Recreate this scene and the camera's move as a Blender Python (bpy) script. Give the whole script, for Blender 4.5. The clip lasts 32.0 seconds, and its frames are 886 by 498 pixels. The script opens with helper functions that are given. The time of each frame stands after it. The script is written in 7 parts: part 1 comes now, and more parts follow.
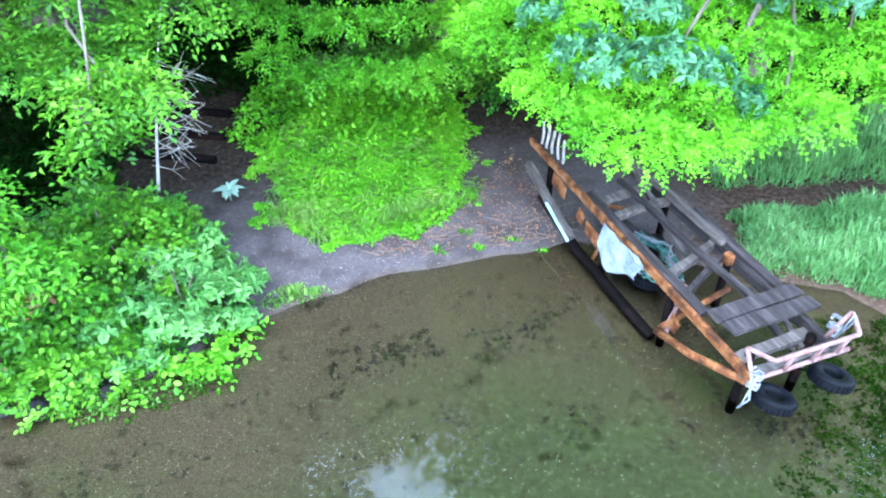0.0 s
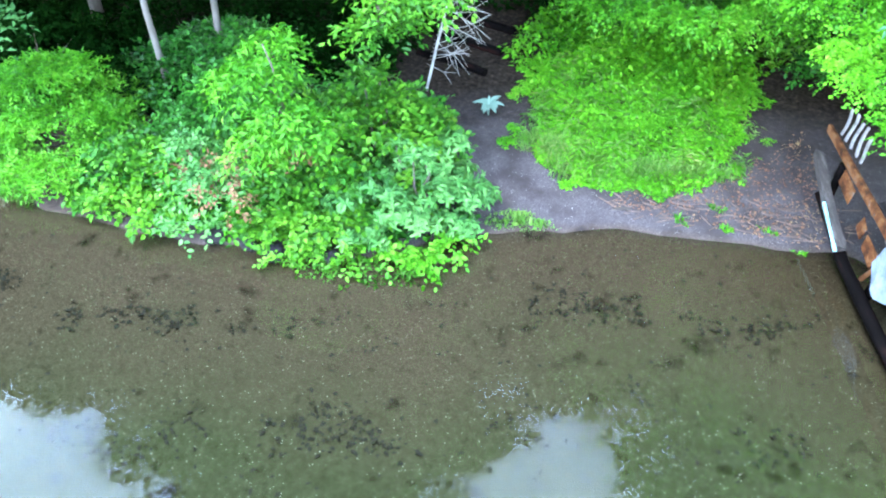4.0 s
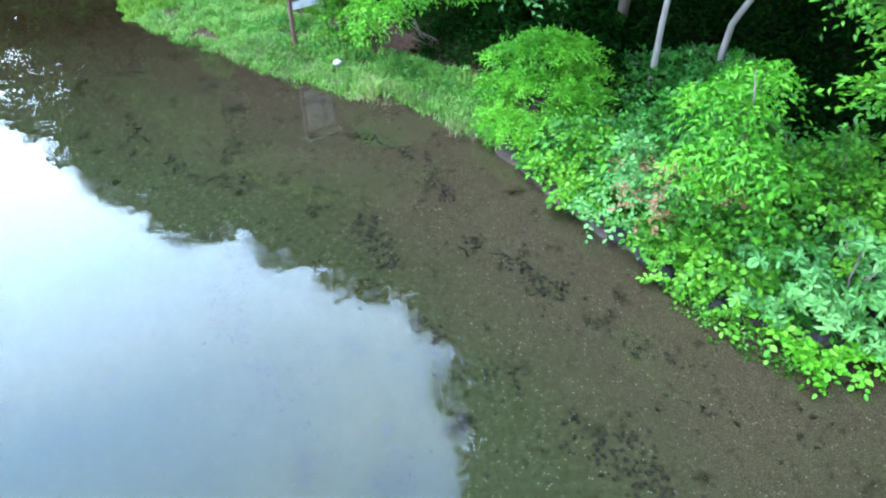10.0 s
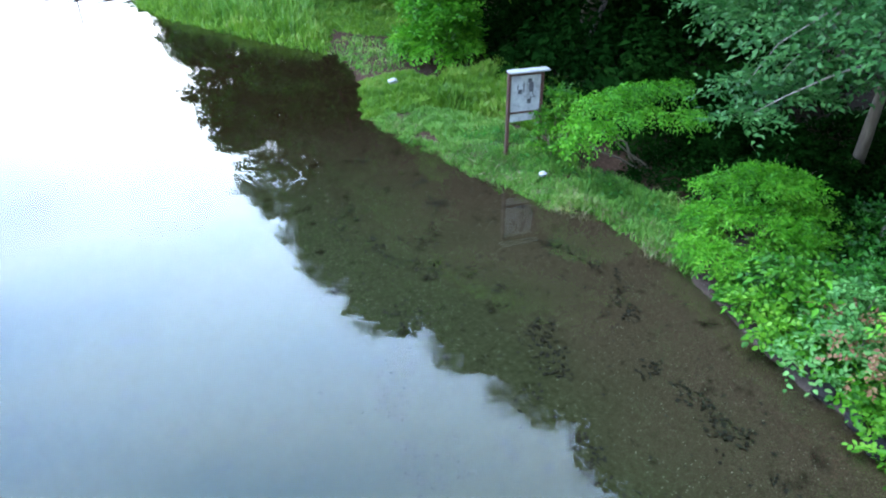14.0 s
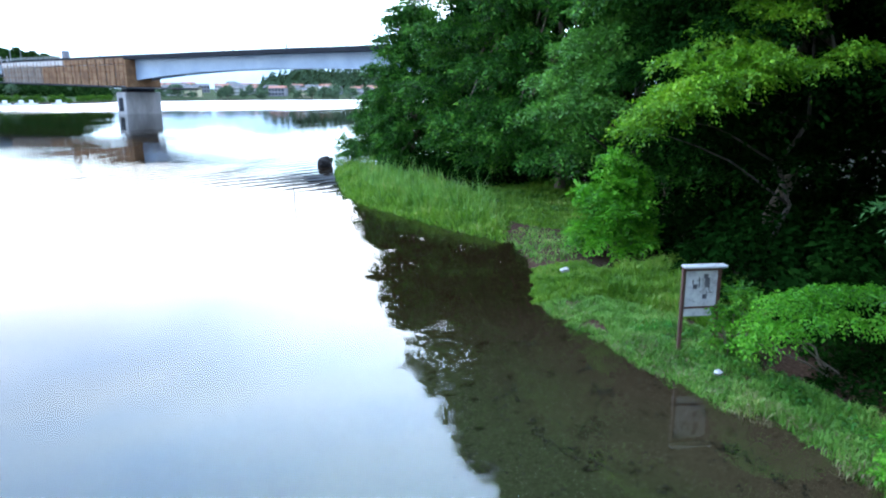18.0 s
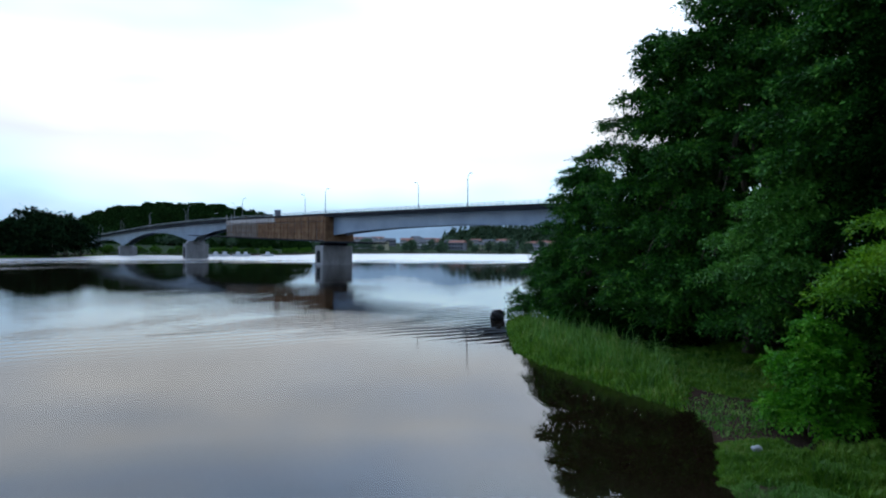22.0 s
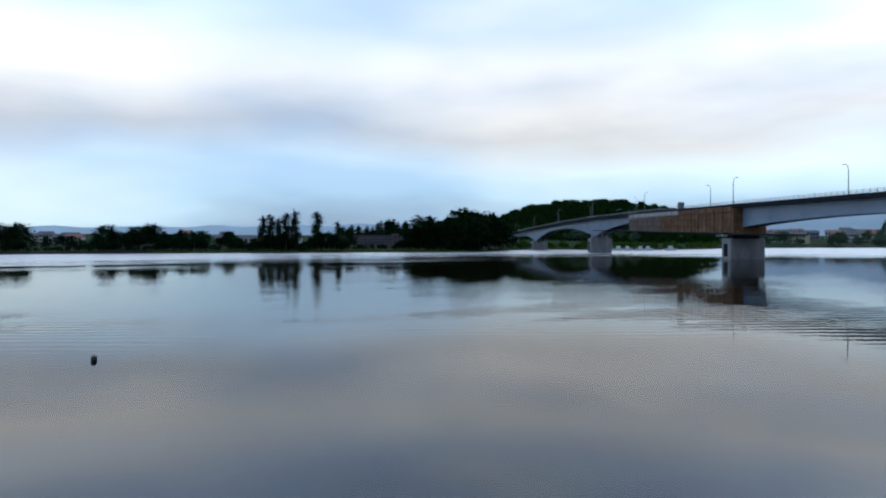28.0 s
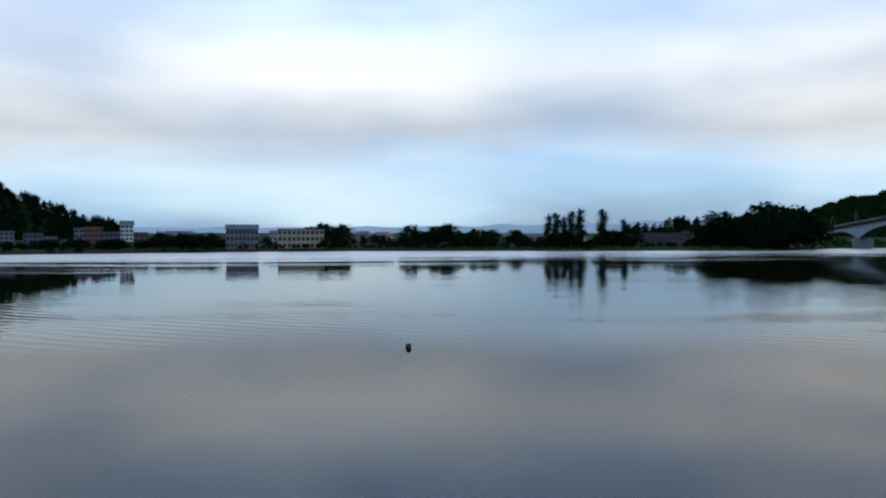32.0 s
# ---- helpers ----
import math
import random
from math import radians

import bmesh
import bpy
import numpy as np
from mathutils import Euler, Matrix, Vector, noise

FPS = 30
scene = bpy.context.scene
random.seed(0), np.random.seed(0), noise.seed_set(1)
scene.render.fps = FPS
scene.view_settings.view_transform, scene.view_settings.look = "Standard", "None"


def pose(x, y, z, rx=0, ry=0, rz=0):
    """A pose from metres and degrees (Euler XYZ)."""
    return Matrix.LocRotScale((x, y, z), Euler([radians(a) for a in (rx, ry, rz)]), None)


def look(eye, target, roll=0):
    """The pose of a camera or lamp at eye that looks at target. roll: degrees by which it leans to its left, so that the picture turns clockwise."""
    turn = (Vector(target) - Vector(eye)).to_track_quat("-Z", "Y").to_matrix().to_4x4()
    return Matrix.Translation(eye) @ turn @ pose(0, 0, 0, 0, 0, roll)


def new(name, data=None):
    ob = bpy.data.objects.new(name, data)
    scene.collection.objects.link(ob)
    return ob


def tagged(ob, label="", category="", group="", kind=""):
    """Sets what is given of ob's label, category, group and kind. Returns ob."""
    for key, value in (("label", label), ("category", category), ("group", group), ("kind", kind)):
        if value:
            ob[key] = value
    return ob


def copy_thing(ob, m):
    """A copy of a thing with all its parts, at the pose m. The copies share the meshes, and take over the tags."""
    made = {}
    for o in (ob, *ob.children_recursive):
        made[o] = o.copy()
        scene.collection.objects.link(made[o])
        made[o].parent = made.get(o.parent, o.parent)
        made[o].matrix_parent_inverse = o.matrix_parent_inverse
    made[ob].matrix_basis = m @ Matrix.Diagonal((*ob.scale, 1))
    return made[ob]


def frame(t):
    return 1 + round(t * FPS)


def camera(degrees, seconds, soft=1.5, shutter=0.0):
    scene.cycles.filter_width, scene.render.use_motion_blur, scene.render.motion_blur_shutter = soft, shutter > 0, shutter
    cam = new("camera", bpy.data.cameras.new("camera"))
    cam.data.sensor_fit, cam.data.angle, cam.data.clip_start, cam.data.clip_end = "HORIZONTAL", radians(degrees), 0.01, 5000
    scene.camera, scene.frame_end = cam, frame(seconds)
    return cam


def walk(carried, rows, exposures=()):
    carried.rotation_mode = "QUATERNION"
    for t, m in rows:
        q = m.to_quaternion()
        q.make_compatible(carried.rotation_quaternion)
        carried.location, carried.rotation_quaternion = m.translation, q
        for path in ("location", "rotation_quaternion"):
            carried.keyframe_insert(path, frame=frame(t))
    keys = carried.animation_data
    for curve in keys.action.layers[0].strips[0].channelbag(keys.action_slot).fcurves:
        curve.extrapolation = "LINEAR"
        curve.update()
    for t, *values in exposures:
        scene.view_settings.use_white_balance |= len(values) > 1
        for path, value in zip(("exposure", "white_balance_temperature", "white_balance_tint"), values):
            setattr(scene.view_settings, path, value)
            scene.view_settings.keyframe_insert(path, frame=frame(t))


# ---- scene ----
cam = camera(65.6, 32.0, soft=2.1)
PATH = [
    (0, (-0.383, -0.100, 6.228), (-0.563, 1.475, 5.0088), -0.2),
    (0.5, (-0.357, -0.110, 6.219), (-0.609, 1.450, 4.9926), -0.1),
    (1, (-0.335, -0.123, 6.193), (-0.657, 1.409, 4.9493), 0.0),
    (1.5, (-0.333, -0.127, 6.159), (-0.722, 1.363, 4.8830), 0.0),
    (2, (-0.329, -0.103, 6.123), (-0.799, 1.331, 4.8103), 0.0),
    (2.5, (-0.317, -0.064, 6.090), (-0.871, 1.323, 4.7596), 0.1),
    (4.5, (-0.273, 0.082, 5.986), (-1.137, 1.287, 4.6431), 0.1),
    (5, (-0.268, 0.072, 5.981), (-1.212, 1.217, 4.6405), -0.0),
    (5.5, (-0.262, 0.047, 5.968), (-1.278, 1.128, 4.6274), -0.1),
    (6, (-0.249, 0.012, 5.948), (-1.333, 1.028, 4.6099), -0.0),
    (6.5, (-0.212, -0.023, 5.925), (-1.361, 0.925, 4.5911), 0.0),
    (7, (-0.175, -0.036, 5.893), (-1.386, 0.840, 4.5641), 0.1),
    (7.5, (-0.142, -0.028, 5.845), (-1.414, 0.773, 4.5255), 0.1),
    (8, (-0.094, -0.034, 5.792), (-1.420, 0.684, 4.4784), -0.1),
    (8.5, (-0.057, -0.046, 5.743), (-1.433, 0.590, 4.4377), -0.1),
    (9, (-0.059, -0.031, 5.692), (-1.481, 0.528, 4.4022), 0.0),
    (9.5, (-0.075, 0.012, 5.646), (-1.541, 0.499, 4.3756), 0.1),
    (10, (-0.067, 0.076, 5.604), (-1.572, 0.493, 4.3549), 0.2),
    (10.5, (-0.035, 0.159, 5.563), (-1.580, 0.509, 4.3423), 0.3),
    (11, (-0.021, 0.217, 5.520), (-1.607, 0.502, 4.3346), 0.1),
    (11.5, (-0.029, 0.235, 5.482), (-1.651, 0.455, 4.3334), 0.1),
    (12, (-0.016, 0.220, 5.452), (-1.672, 0.377, 4.3411), 0.2),
    (12.5, (0.017, 0.206, 5.409), (-1.665, 0.294, 4.3301), 0.1),
    (13, (0.037, 0.190, 5.363), (-1.668, 0.211, 4.3176), -0.1),
    (13.5, (0.020, 0.174, 5.322), (-1.708, 0.136, 4.3170), -0.2),
    (14, (0.017, 0.172, 5.295), (-1.740, 0.077, 4.3445), -0.1),
    (14.5, (0.040, 0.177, 5.276), (-1.744, 0.024, 4.3841), -0.1),
    (16.5, (0.212, 0.173, 5.191), (-1.640, -0.229, 4.5528), -0.1),
    (17, (0.264, 0.180, 5.194), (-1.595, -0.285, 4.6217), -0.2),
    (17.5, (0.285, 0.191, 5.209), (-1.577, -0.337, 4.7039), -0.2),
    (18, (0.278, 0.198, 5.228), (-1.582, -0.392, 4.7894), -0.2),
    (18.5, (0.242, 0.203, 5.256), (-1.612, -0.448, 4.8835), -0.2),
    (19, (0.200, 0.207, 5.292), (-1.645, -0.504, 4.9882), -0.0),
    (19.5, (0.169, 0.213, 5.331), (-1.662, -0.557, 5.0982), 0.1),
    (20, (0.149, 0.212, 5.364), (-1.664, -0.618, 5.2004), 0.2),
    (20.5, (0.122, 0.209, 5.388), (-1.668, -0.678, 5.2931), 0.3),
    (21, (0.100, 0.205, 5.392), (-1.661, -0.743, 5.3646), 0.4),
    (21.5, (0.093, 0.187, 5.373), (-1.637, -0.818, 5.3769), 0.4),
    (22, (0.104, 0.201, 5.340), (-1.594, -0.857, 5.3397), 0.3),
    (22.5, (0.139, 0.243, 5.297), (-1.523, -0.870, 5.2942), 0.2),
    (23, (0.197, 0.298, 5.251), (-1.415, -0.885, 5.2473), 0.1),
    (23.5, (0.269, 0.364, 5.204), (-1.288, -0.892, 5.1977), 0.0),
    (24, (0.342, 0.433, 5.160), (-1.157, -0.891, 5.1515), 0.0),
    (24.5, (0.407, 0.494, 5.123), (-1.028, -0.899, 5.1140), 0.0),
    (25, (0.456, 0.537, 5.096), (-0.909, -0.925, 5.0837), -0.1),
    (25.5, (0.484, 0.565, 5.075), (-0.807, -0.962, 5.0633), -0.1),
    (27.5, (0.541, 0.590, 4.965), (-0.413, -1.168, 4.9508), -0.1),
    (28, (0.550, 0.584, 4.942), (-0.310, -1.222, 4.9249), -0.1),
    (28.5, (0.567, 0.564, 4.914), (-0.199, -1.284, 4.8948), -0.1),
    (29, (0.601, 0.530, 4.888), (-0.068, -1.354, 4.8684), -0.1),
    (29.5, (0.654, 0.476, 4.876), (0.083, -1.441, 4.8555), -0.1),
    (30, (0.717, 0.394, 4.878), (0.245, -1.550, 4.8562), -0.0),
    (30.5, (0.791, 0.285, 4.884), (0.419, -1.680, 4.8621), -0.1),
    (31, (0.854, 0.153, 4.894), (0.583, -1.828, 4.8733), -0.1),
    (31.5, (0.908, 0.005, 4.906), (0.737, -1.988, 4.8842), -0.1),
    (32, (0.966, -0.151, 4.917), (0.892, -2.150, 4.8962), -0.2),
]
EXPOSURES = [(0.0, 2.75), (4.5, 2.75), (9.0, 2.45), (13.0, 1.6), (16.5, 1.35), (18.0, 1.1), (19.0, 0.75), (20.0, 0.25), (21.0, -0.45), (23.0, -1.2), (27.5, -1.35), (32.0, -1.45)]
walk(cam, [(t, look(eye, target, roll)) for t, eye, target, roll in PATH], EXPOSURES)

# ---- world and light ----
SUN_AZ, SUN_EL = 165.0, 66.0        # degrees, to the left from +y; up
GLOW_AZ, GLOW_EL = 100.0, 24.0      # middle of the bright patch added to the sky


def make_world():
    w = bpy.data.worlds.new("overcast_sky")
    scene.world = w
    w.use_nodes = True
    nt = w.node_tree
    nd, ln = nt.nodes, nt.links
    nd.clear()
    out = nd.new("ShaderNodeOutputWorld")
    bg = nd.new("ShaderNodeBackground")
    sky = nd.new("ShaderNodeTexSky")
    sky.sky_type, sky.sun_disc = "NISHITA", False
    sky.sun_elevation, sky.sun_rotation = radians(SUN_EL), radians(360 - SUN_AZ)
    blue = nd.new("ShaderNodeVectorMath")
    blue.operation = "SCALE"
    blue.inputs["Scale"].default_value = 0.10
    ln.new(sky.outputs[0], blue.inputs[0])
    co = nd.new("ShaderNodeTexCoord")
    mp = nd.new("ShaderNodeMapping")
    mp.inputs["Scale"].default_value = (1.0, 1.0, 3.4)
    ln.new(co.outputs["Generated"], mp.inputs[0])
    n1 = nd.new("ShaderNodeTexNoise")
    n1.inputs["Scale"].default_value, n1.inputs["Detail"].default_value, n1.inputs["Roughness"].default_value = 1.7, 6, 0.5
    ln.new(mp.outputs[0], n1.inputs["Vector"])
    n2 = nd.new("ShaderNodeTexNoise")
    n2.inputs["Scale"].default_value, n2.inputs["Detail"].default_value = 0.9, 3
    ln.new(mp.outputs[0], n2.inputs["Vector"])
    # stratus sheet: its height above the horizon, ruffled by noise, picks grey base, bright rim or open haze
    sep = nd.new("ShaderNodeSeparateXYZ")
    ln.new(co.outputs["Generated"], sep.inputs[0])
    ruf = nd.new("ShaderNodeMath")
    ruf.operation = "MULTIPLY_ADD"
    ln.new(n1.outputs[0], ruf.inputs[0])
    ruf.inputs[1].default_value, ruf.inputs[2].default_value = 0.24, -0.12
    add = nd.new("ShaderNodeMath")
    ln.new(sep.outputs["Z"], add.inputs[0])
    ln.new(ruf.outputs[0], add.inputs[1])
    ramp = nd.new("ShaderNodeValToRGB")
    ln.new(add.outputs[0], ramp.inputs[0])
    el = ramp.color_ramp.elements
    stops = [(0.0, (0.26, 0.38, 0.52, 1)), (0.05, (0.44, 0.64, 0.80, 1)), (0.10, (0.53, 0.70, 0.86, 1)), (0.16, (0.48, 0.53, 0.60, 1)),
             (0.24, (0.75, 0.81, 0.88, 1)), (0.40, (0.72, 0.99, 1.42, 1)), (0.62, (0.76, 1.16, 1.82, 1)), (0.85, (0.73, 1.06, 1.5, 1))]
    el[0].position, el[0].color = stops[0]
    el[1].position, el[1].color = stops[-1]
    for p, c in stops[1:-1]:
        e = el.new(p)
        e.color = c
    veil = nd.new("ShaderNodeValToRGB")
    ln.new(n2.outputs[0], veil.inputs[0])
    veil.color_ramp.elements[0].position, veil.color_ramp.elements[0].color = 0.25, (0.6, 0.6, 0.6, 1)
    veil.color_ramp.elements[1].position, veil.color_ramp.elements[1].color = 0.5, (0.93, 0.93, 0.93, 1)
    mix = nd.new("ShaderNodeMix")
    mix.data_type = "RGBA"
    ln.new(veil.outputs[0], mix.inputs["Factor"])
    ln.new(blue.outputs[0], mix.inputs["A"])
    ln.new(ramp.outputs[0], mix.inputs["B"])
    # billows: warmer where the sheet is thin, bluer where it is thick
    n4 = nd.new("ShaderNodeTexNoise")
    n4.inputs["Scale"].default_value, n4.inputs["Detail"].default_value = 1.9, 3
    ln.new(mp.outputs[0], n4.inputs["Vector"])
    bil = nd.new("ShaderNodeValToRGB")
    ln.new(n4.outputs[0], bil.inputs[0])
    bil.color_ramp.elements[0].position, bil.color_ramp.elements[0].color = 0.36, (0.70, 0.77, 0.87, 1)
    bil.color_ramp.elements[1].position, bil.color_ramp.elements[1].color = 0.64, (1.08, 1.01, 0.93, 1)
    mul = nd.new("ShaderNodeMix")
    mul.data_type, mul.blend_type = "RGBA", "MULTIPLY"
    mul.inputs["Factor"].default_value = 1.0
    ln.new(mix.outputs["Result"], mul.inputs["A"])
    ln.new(bil.outputs[0], mul.inputs["B"])
    # an added bright patch lifts the sky over the western end of the lake
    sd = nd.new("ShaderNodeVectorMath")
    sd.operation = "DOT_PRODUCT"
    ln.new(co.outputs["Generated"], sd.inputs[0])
    sa, se = radians(GLOW_AZ), radians(GLOW_EL)
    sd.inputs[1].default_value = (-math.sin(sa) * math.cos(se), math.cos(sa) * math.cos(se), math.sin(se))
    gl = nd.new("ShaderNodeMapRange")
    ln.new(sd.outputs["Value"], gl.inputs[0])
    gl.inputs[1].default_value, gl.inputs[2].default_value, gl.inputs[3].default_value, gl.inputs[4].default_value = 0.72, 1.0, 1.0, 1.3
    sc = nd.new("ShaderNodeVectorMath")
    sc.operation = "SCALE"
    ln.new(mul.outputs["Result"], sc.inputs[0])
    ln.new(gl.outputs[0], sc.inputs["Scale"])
    # low over the open lake to the south-west the sky is brightened further
    low = nd.new("ShaderNodeMapRange")
    low.interpolation_type = "SMOOTHSTEP"
    ln.new(sep.outputs["Z"], low.inputs[0])
    low.inputs[1].default_value, low.inputs[2].default_value, low.inputs[3].default_value, low.inputs[4].default_value = 0.12, 0.85, 1.0, 0.0
    wd = nd.new("ShaderNodeVectorMath")
    wd.operation = "DOT_PRODUCT"
    ln.new(co.outputs["Generated"], wd.inputs[0])
    wd.inputs[1].default_value = (-math.sin(radians(150)), math.cos(radians(150)), 0)
    side = nd.new("ShaderNodeMapRange")
    side.interpolation_type = "SMOOTHSTEP"
    ln.new(wd.outputs["Value"], side.inputs[0])
    side.inputs[1].default_value, side.inputs[2].default_value, side.inputs[3].default_value, side.inputs[4].default_value = -0.2, 0.5, 0.0, 1.1
    lift = nd.new("ShaderNodeMath")
    lift.operation = "MULTIPLY"
    ln.new(low.outputs[0], lift.inputs[0])
    ln.new(side.outputs[0], lift.inputs[1])
    one = nd.new("ShaderNodeMath")
    ln.new(lift.outputs[0], one.inputs[0])
    one.inputs[1].default_value = 1.0
    lit = nd.new("ShaderNodeVectorMath")
    lit.operation = "SCALE"
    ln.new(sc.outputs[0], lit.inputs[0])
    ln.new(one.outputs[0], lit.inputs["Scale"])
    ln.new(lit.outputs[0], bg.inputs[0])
    bg.inputs[1].default_value = 1.72
    ln.new(bg.outputs[0], out.inputs[0])


make_world()
sun = new("sun", bpy.data.lights.new("sun", "SUN"))
sun.data.energy, sun.data.angle, sun.data.color = 0.55, radians(25), (1.0, 0.97, 0.92)
_a, _e = radians(SUN_AZ), radians(SUN_EL)
sun.matrix_world = look((0, 0, 0), (math.sin(_a) * math.cos(_e), -math.cos(_a) * math.cos(_e), -math.sin(_e)))


# ---- materials ----
def nodes_of(m):
    m.use_nodes = True
    return m.node_tree.nodes, m.node_tree.links


def ramp_node(nd, stops):
    r = nd.new("ShaderNodeValToRGB")
    el = r.color_ramp.elements
    el[0].position, el[0].color = stops[0][0], (*stops[0][1], 1)
    el[1].position, el[1].color = stops[-1][0], (*stops[-1][1], 1)
    for p, c in stops[1:-1]:
        el.new(p).color = (*c, 1)
    return r


def surface(name, stops, scale=3.0, fine=40.0, rough=0.7, metal=0.0, bump=0.3, depth=0.01, stretch=(1, 1, 1), spec=0.5):
    """A rough surface: colours by coarse noise, broken up by fine noise, with relief."""
    m = bpy.data.materials.new(name)
    nd, ln = nodes_of(m)
    b = nd["Principled BSDF"]
    co = nd.new("ShaderNodeTexCoord")
    mp = nd.new("ShaderNodeMapping")
    mp.inputs["Scale"].default_value = stretch
    ln.new(co.outputs["Object"], mp.inputs[0])
    a, f = nd.new("ShaderNodeTexNoise"), nd.new("ShaderNodeTexNoise")
    a.inputs["Scale"].default_value, a.inputs["Detail"].default_value = scale, 5
    f.inputs["Scale"].default_value, f.inputs["Detail"].default_value = fine, 4
    ln.new(mp.outputs[0], a.inputs["Vector"])
    ln.new(mp.outputs[0], f.inputs["Vector"])
    s = nd.new("ShaderNodeMath")
    s.operation = "MULTIPLY_ADD"
    ln.new(f.outputs[0], s.inputs[0])
    s.inputs[1].default_value = 0.4
    t = nd.new("ShaderNodeMath")
    t.operation = "MULTIPLY_ADD"
    ln.new(a.outputs[0], t.inputs[0])
    t.inputs[1].default_value, t.inputs[2].default_value = 1.2, -0.3
    ln.new(t.outputs[0], s.inputs[2])
    r = ramp_node(nd, stops)
    ln.new(s.outputs[0], r.inputs[0])
    ln.new(r.outputs[0], b.inputs["Base Color"])
    b.inputs["Roughness"].default_value, b.inputs["Metallic"].default_value = rough, metal
    b.inputs["Specular IOR Level"].default_value = spec
    bp = nd.new("ShaderNodeBump")
    bp.inputs["Strength"].default_value, bp.inputs["Distance"].default_value = bump, depth
    ln.new(f.outputs[0], bp.inputs["Height"])
    ln.new(bp.outputs[0], b.inputs["Normal"])
    return m


def leaf_material(name, stops, glow=0.35, rough=0.45, gloss=0.25):
    """Leaves: each one its own green, light passing through."""
    m = bpy.data.materials.new(name)
    nd, ln = nodes_of(m)
    b, out = nd["Principled BSDF"], nd["Material Output"]
    g = nd.new("ShaderNodeNewGeometry")
    co = nd.new("ShaderNodeTexCoord")
    n = nd.new("ShaderNodeTexNoise")
    n.inputs["Scale"].default_value, n.inputs["Detail"].default_value = 0.9, 3
    ln.new(co.outputs["Object"], n.inputs["Vector"])
    k = nd.new("ShaderNodeMath")
    k.operation = "MULTIPLY_ADD"
    ln.new(g.outputs["Random Per Island"], k.inputs[0])
    k.inputs[1].default_value = 0.55
    j = nd.new("ShaderNodeMath")
    j.operation = "MULTIPLY_ADD"
    ln.new(n.outputs[0], j.inputs[0])
    j.inputs[1].default_value, j.inputs[2].default_value = 1.3, -0.42
    ln.new(j.outputs[0], k.inputs[2])
    r = ramp_node(nd, stops)
    ln.new(k.outputs[0], r.inputs[0])
    ln.new(r.outputs[0], b.inputs["Base Color"])
    b.inputs["Roughness"].default_value = rough
    b.inputs["Specular IOR Level"].default_value = gloss
    tr = nd.new("ShaderNodeBsdfTranslucent")
    ln.new(r.outputs[0], tr.inputs[0])
    mx = nd.new("ShaderNodeMixShader")
    mx.inputs[0].default_value = glow
    ln.new(b.outputs[0], mx.inputs[1])
    ln.new(tr.outputs[0], mx.inputs[2])
    ln.new(mx.outputs[0], out.inputs[0])
    return m


LEAF_BRIGHT = leaf_material("leaf_bright", [(0.0, (0.010, 0.07, 0.005)), (0.35, (0.045, 0.22, 0.010)), (0.7, (0.105, 0.36, 0.018)), (1.0, (0.19, 0.44, 0.045))], glow=0.4)
LEAF_MID = leaf_material("leaf_mid", [(0.0, (0.008, 0.05, 0.006)), (0.4, (0.035, 0.155, 0.010)), (0.75, (0.095, 0.29, 0.017)), (1.0, (0.19, 0.40, 0.045))])
LEAF_WEED = leaf_material("leaf_weed", [(0.0, (0.02, 0.13, 0.008)), (0.35, (0.085, 0.34, 0.014)), (0.75, (0.15, 0.46, 0.02)), (1.0, (0.26, 0.5, 0.05))], glow=0.42)
LEAF_TIER = leaf_material("leaf_tier", [(0.0, (0.018, 0.08, 0.005)), (0.4, (0.08, 0.24, 0.010)), (0.75, (0.17, 0.37, 0.016)), (1.0, (0.26, 0.45, 0.03))], glow=0.3)
LEAF_COOL = leaf_material("leaf_cool", [(0.0, (0.010, 0.05, 0.008)), (0.45, (0.045, 0.165, 0.018)), (0.8, (0.10, 0.28, 0.034)), (1.0, (0.16, 0.36, 0.06))], glow=0.25)
LEAF_BANK = leaf_material("leaf_far_bank", [(0.0, (0.02, 0.06, 0.009)), (0.5, (0.055, 0.14, 0.018)), (1.0, (0.13, 0.22, 0.035))], glow=0.15, rough=0.9, gloss=0.0)
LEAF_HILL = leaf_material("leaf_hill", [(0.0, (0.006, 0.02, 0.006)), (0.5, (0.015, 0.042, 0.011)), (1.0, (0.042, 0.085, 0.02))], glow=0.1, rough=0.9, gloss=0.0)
LEAF_MINT = leaf_material("leaf_mint", [(0.0, (0.014, 0.075, 0.03)), (0.5, (0.045, 0.165, 0.07)), (1.0, (0.11, 0.28, 0.15))])
# paler, bluer greens with distance haze mixed into the leaf colour
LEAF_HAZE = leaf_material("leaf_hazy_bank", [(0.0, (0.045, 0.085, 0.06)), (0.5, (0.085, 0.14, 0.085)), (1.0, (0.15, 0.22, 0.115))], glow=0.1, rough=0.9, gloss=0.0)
LEAF_GREEN = leaf_material("leaf_green", [(0.0, (0.006, 0.04, 0.006)), (0.45, (0.02, 0.125, 0.012)), (0.8, (0.05, 0.23, 0.022)), (1.0, (0.12, 0.33, 0.04))])
LEAF_PALE = leaf_material("leaf_pale", [(0.0, (0.022, 0.10, 0.03)), (0.5, (0.085, 0.27, 0.06)), (1.0, (0.21, 0.43, 0.13))])
LEAF_BLUE = leaf_material("leaf_blue_green", [(0.0, (0.008, 0.045, 0.012)), (0.5, (0.034, 0.135, 0.032)), (1.0, (0.11, 0.27, 0.08))])
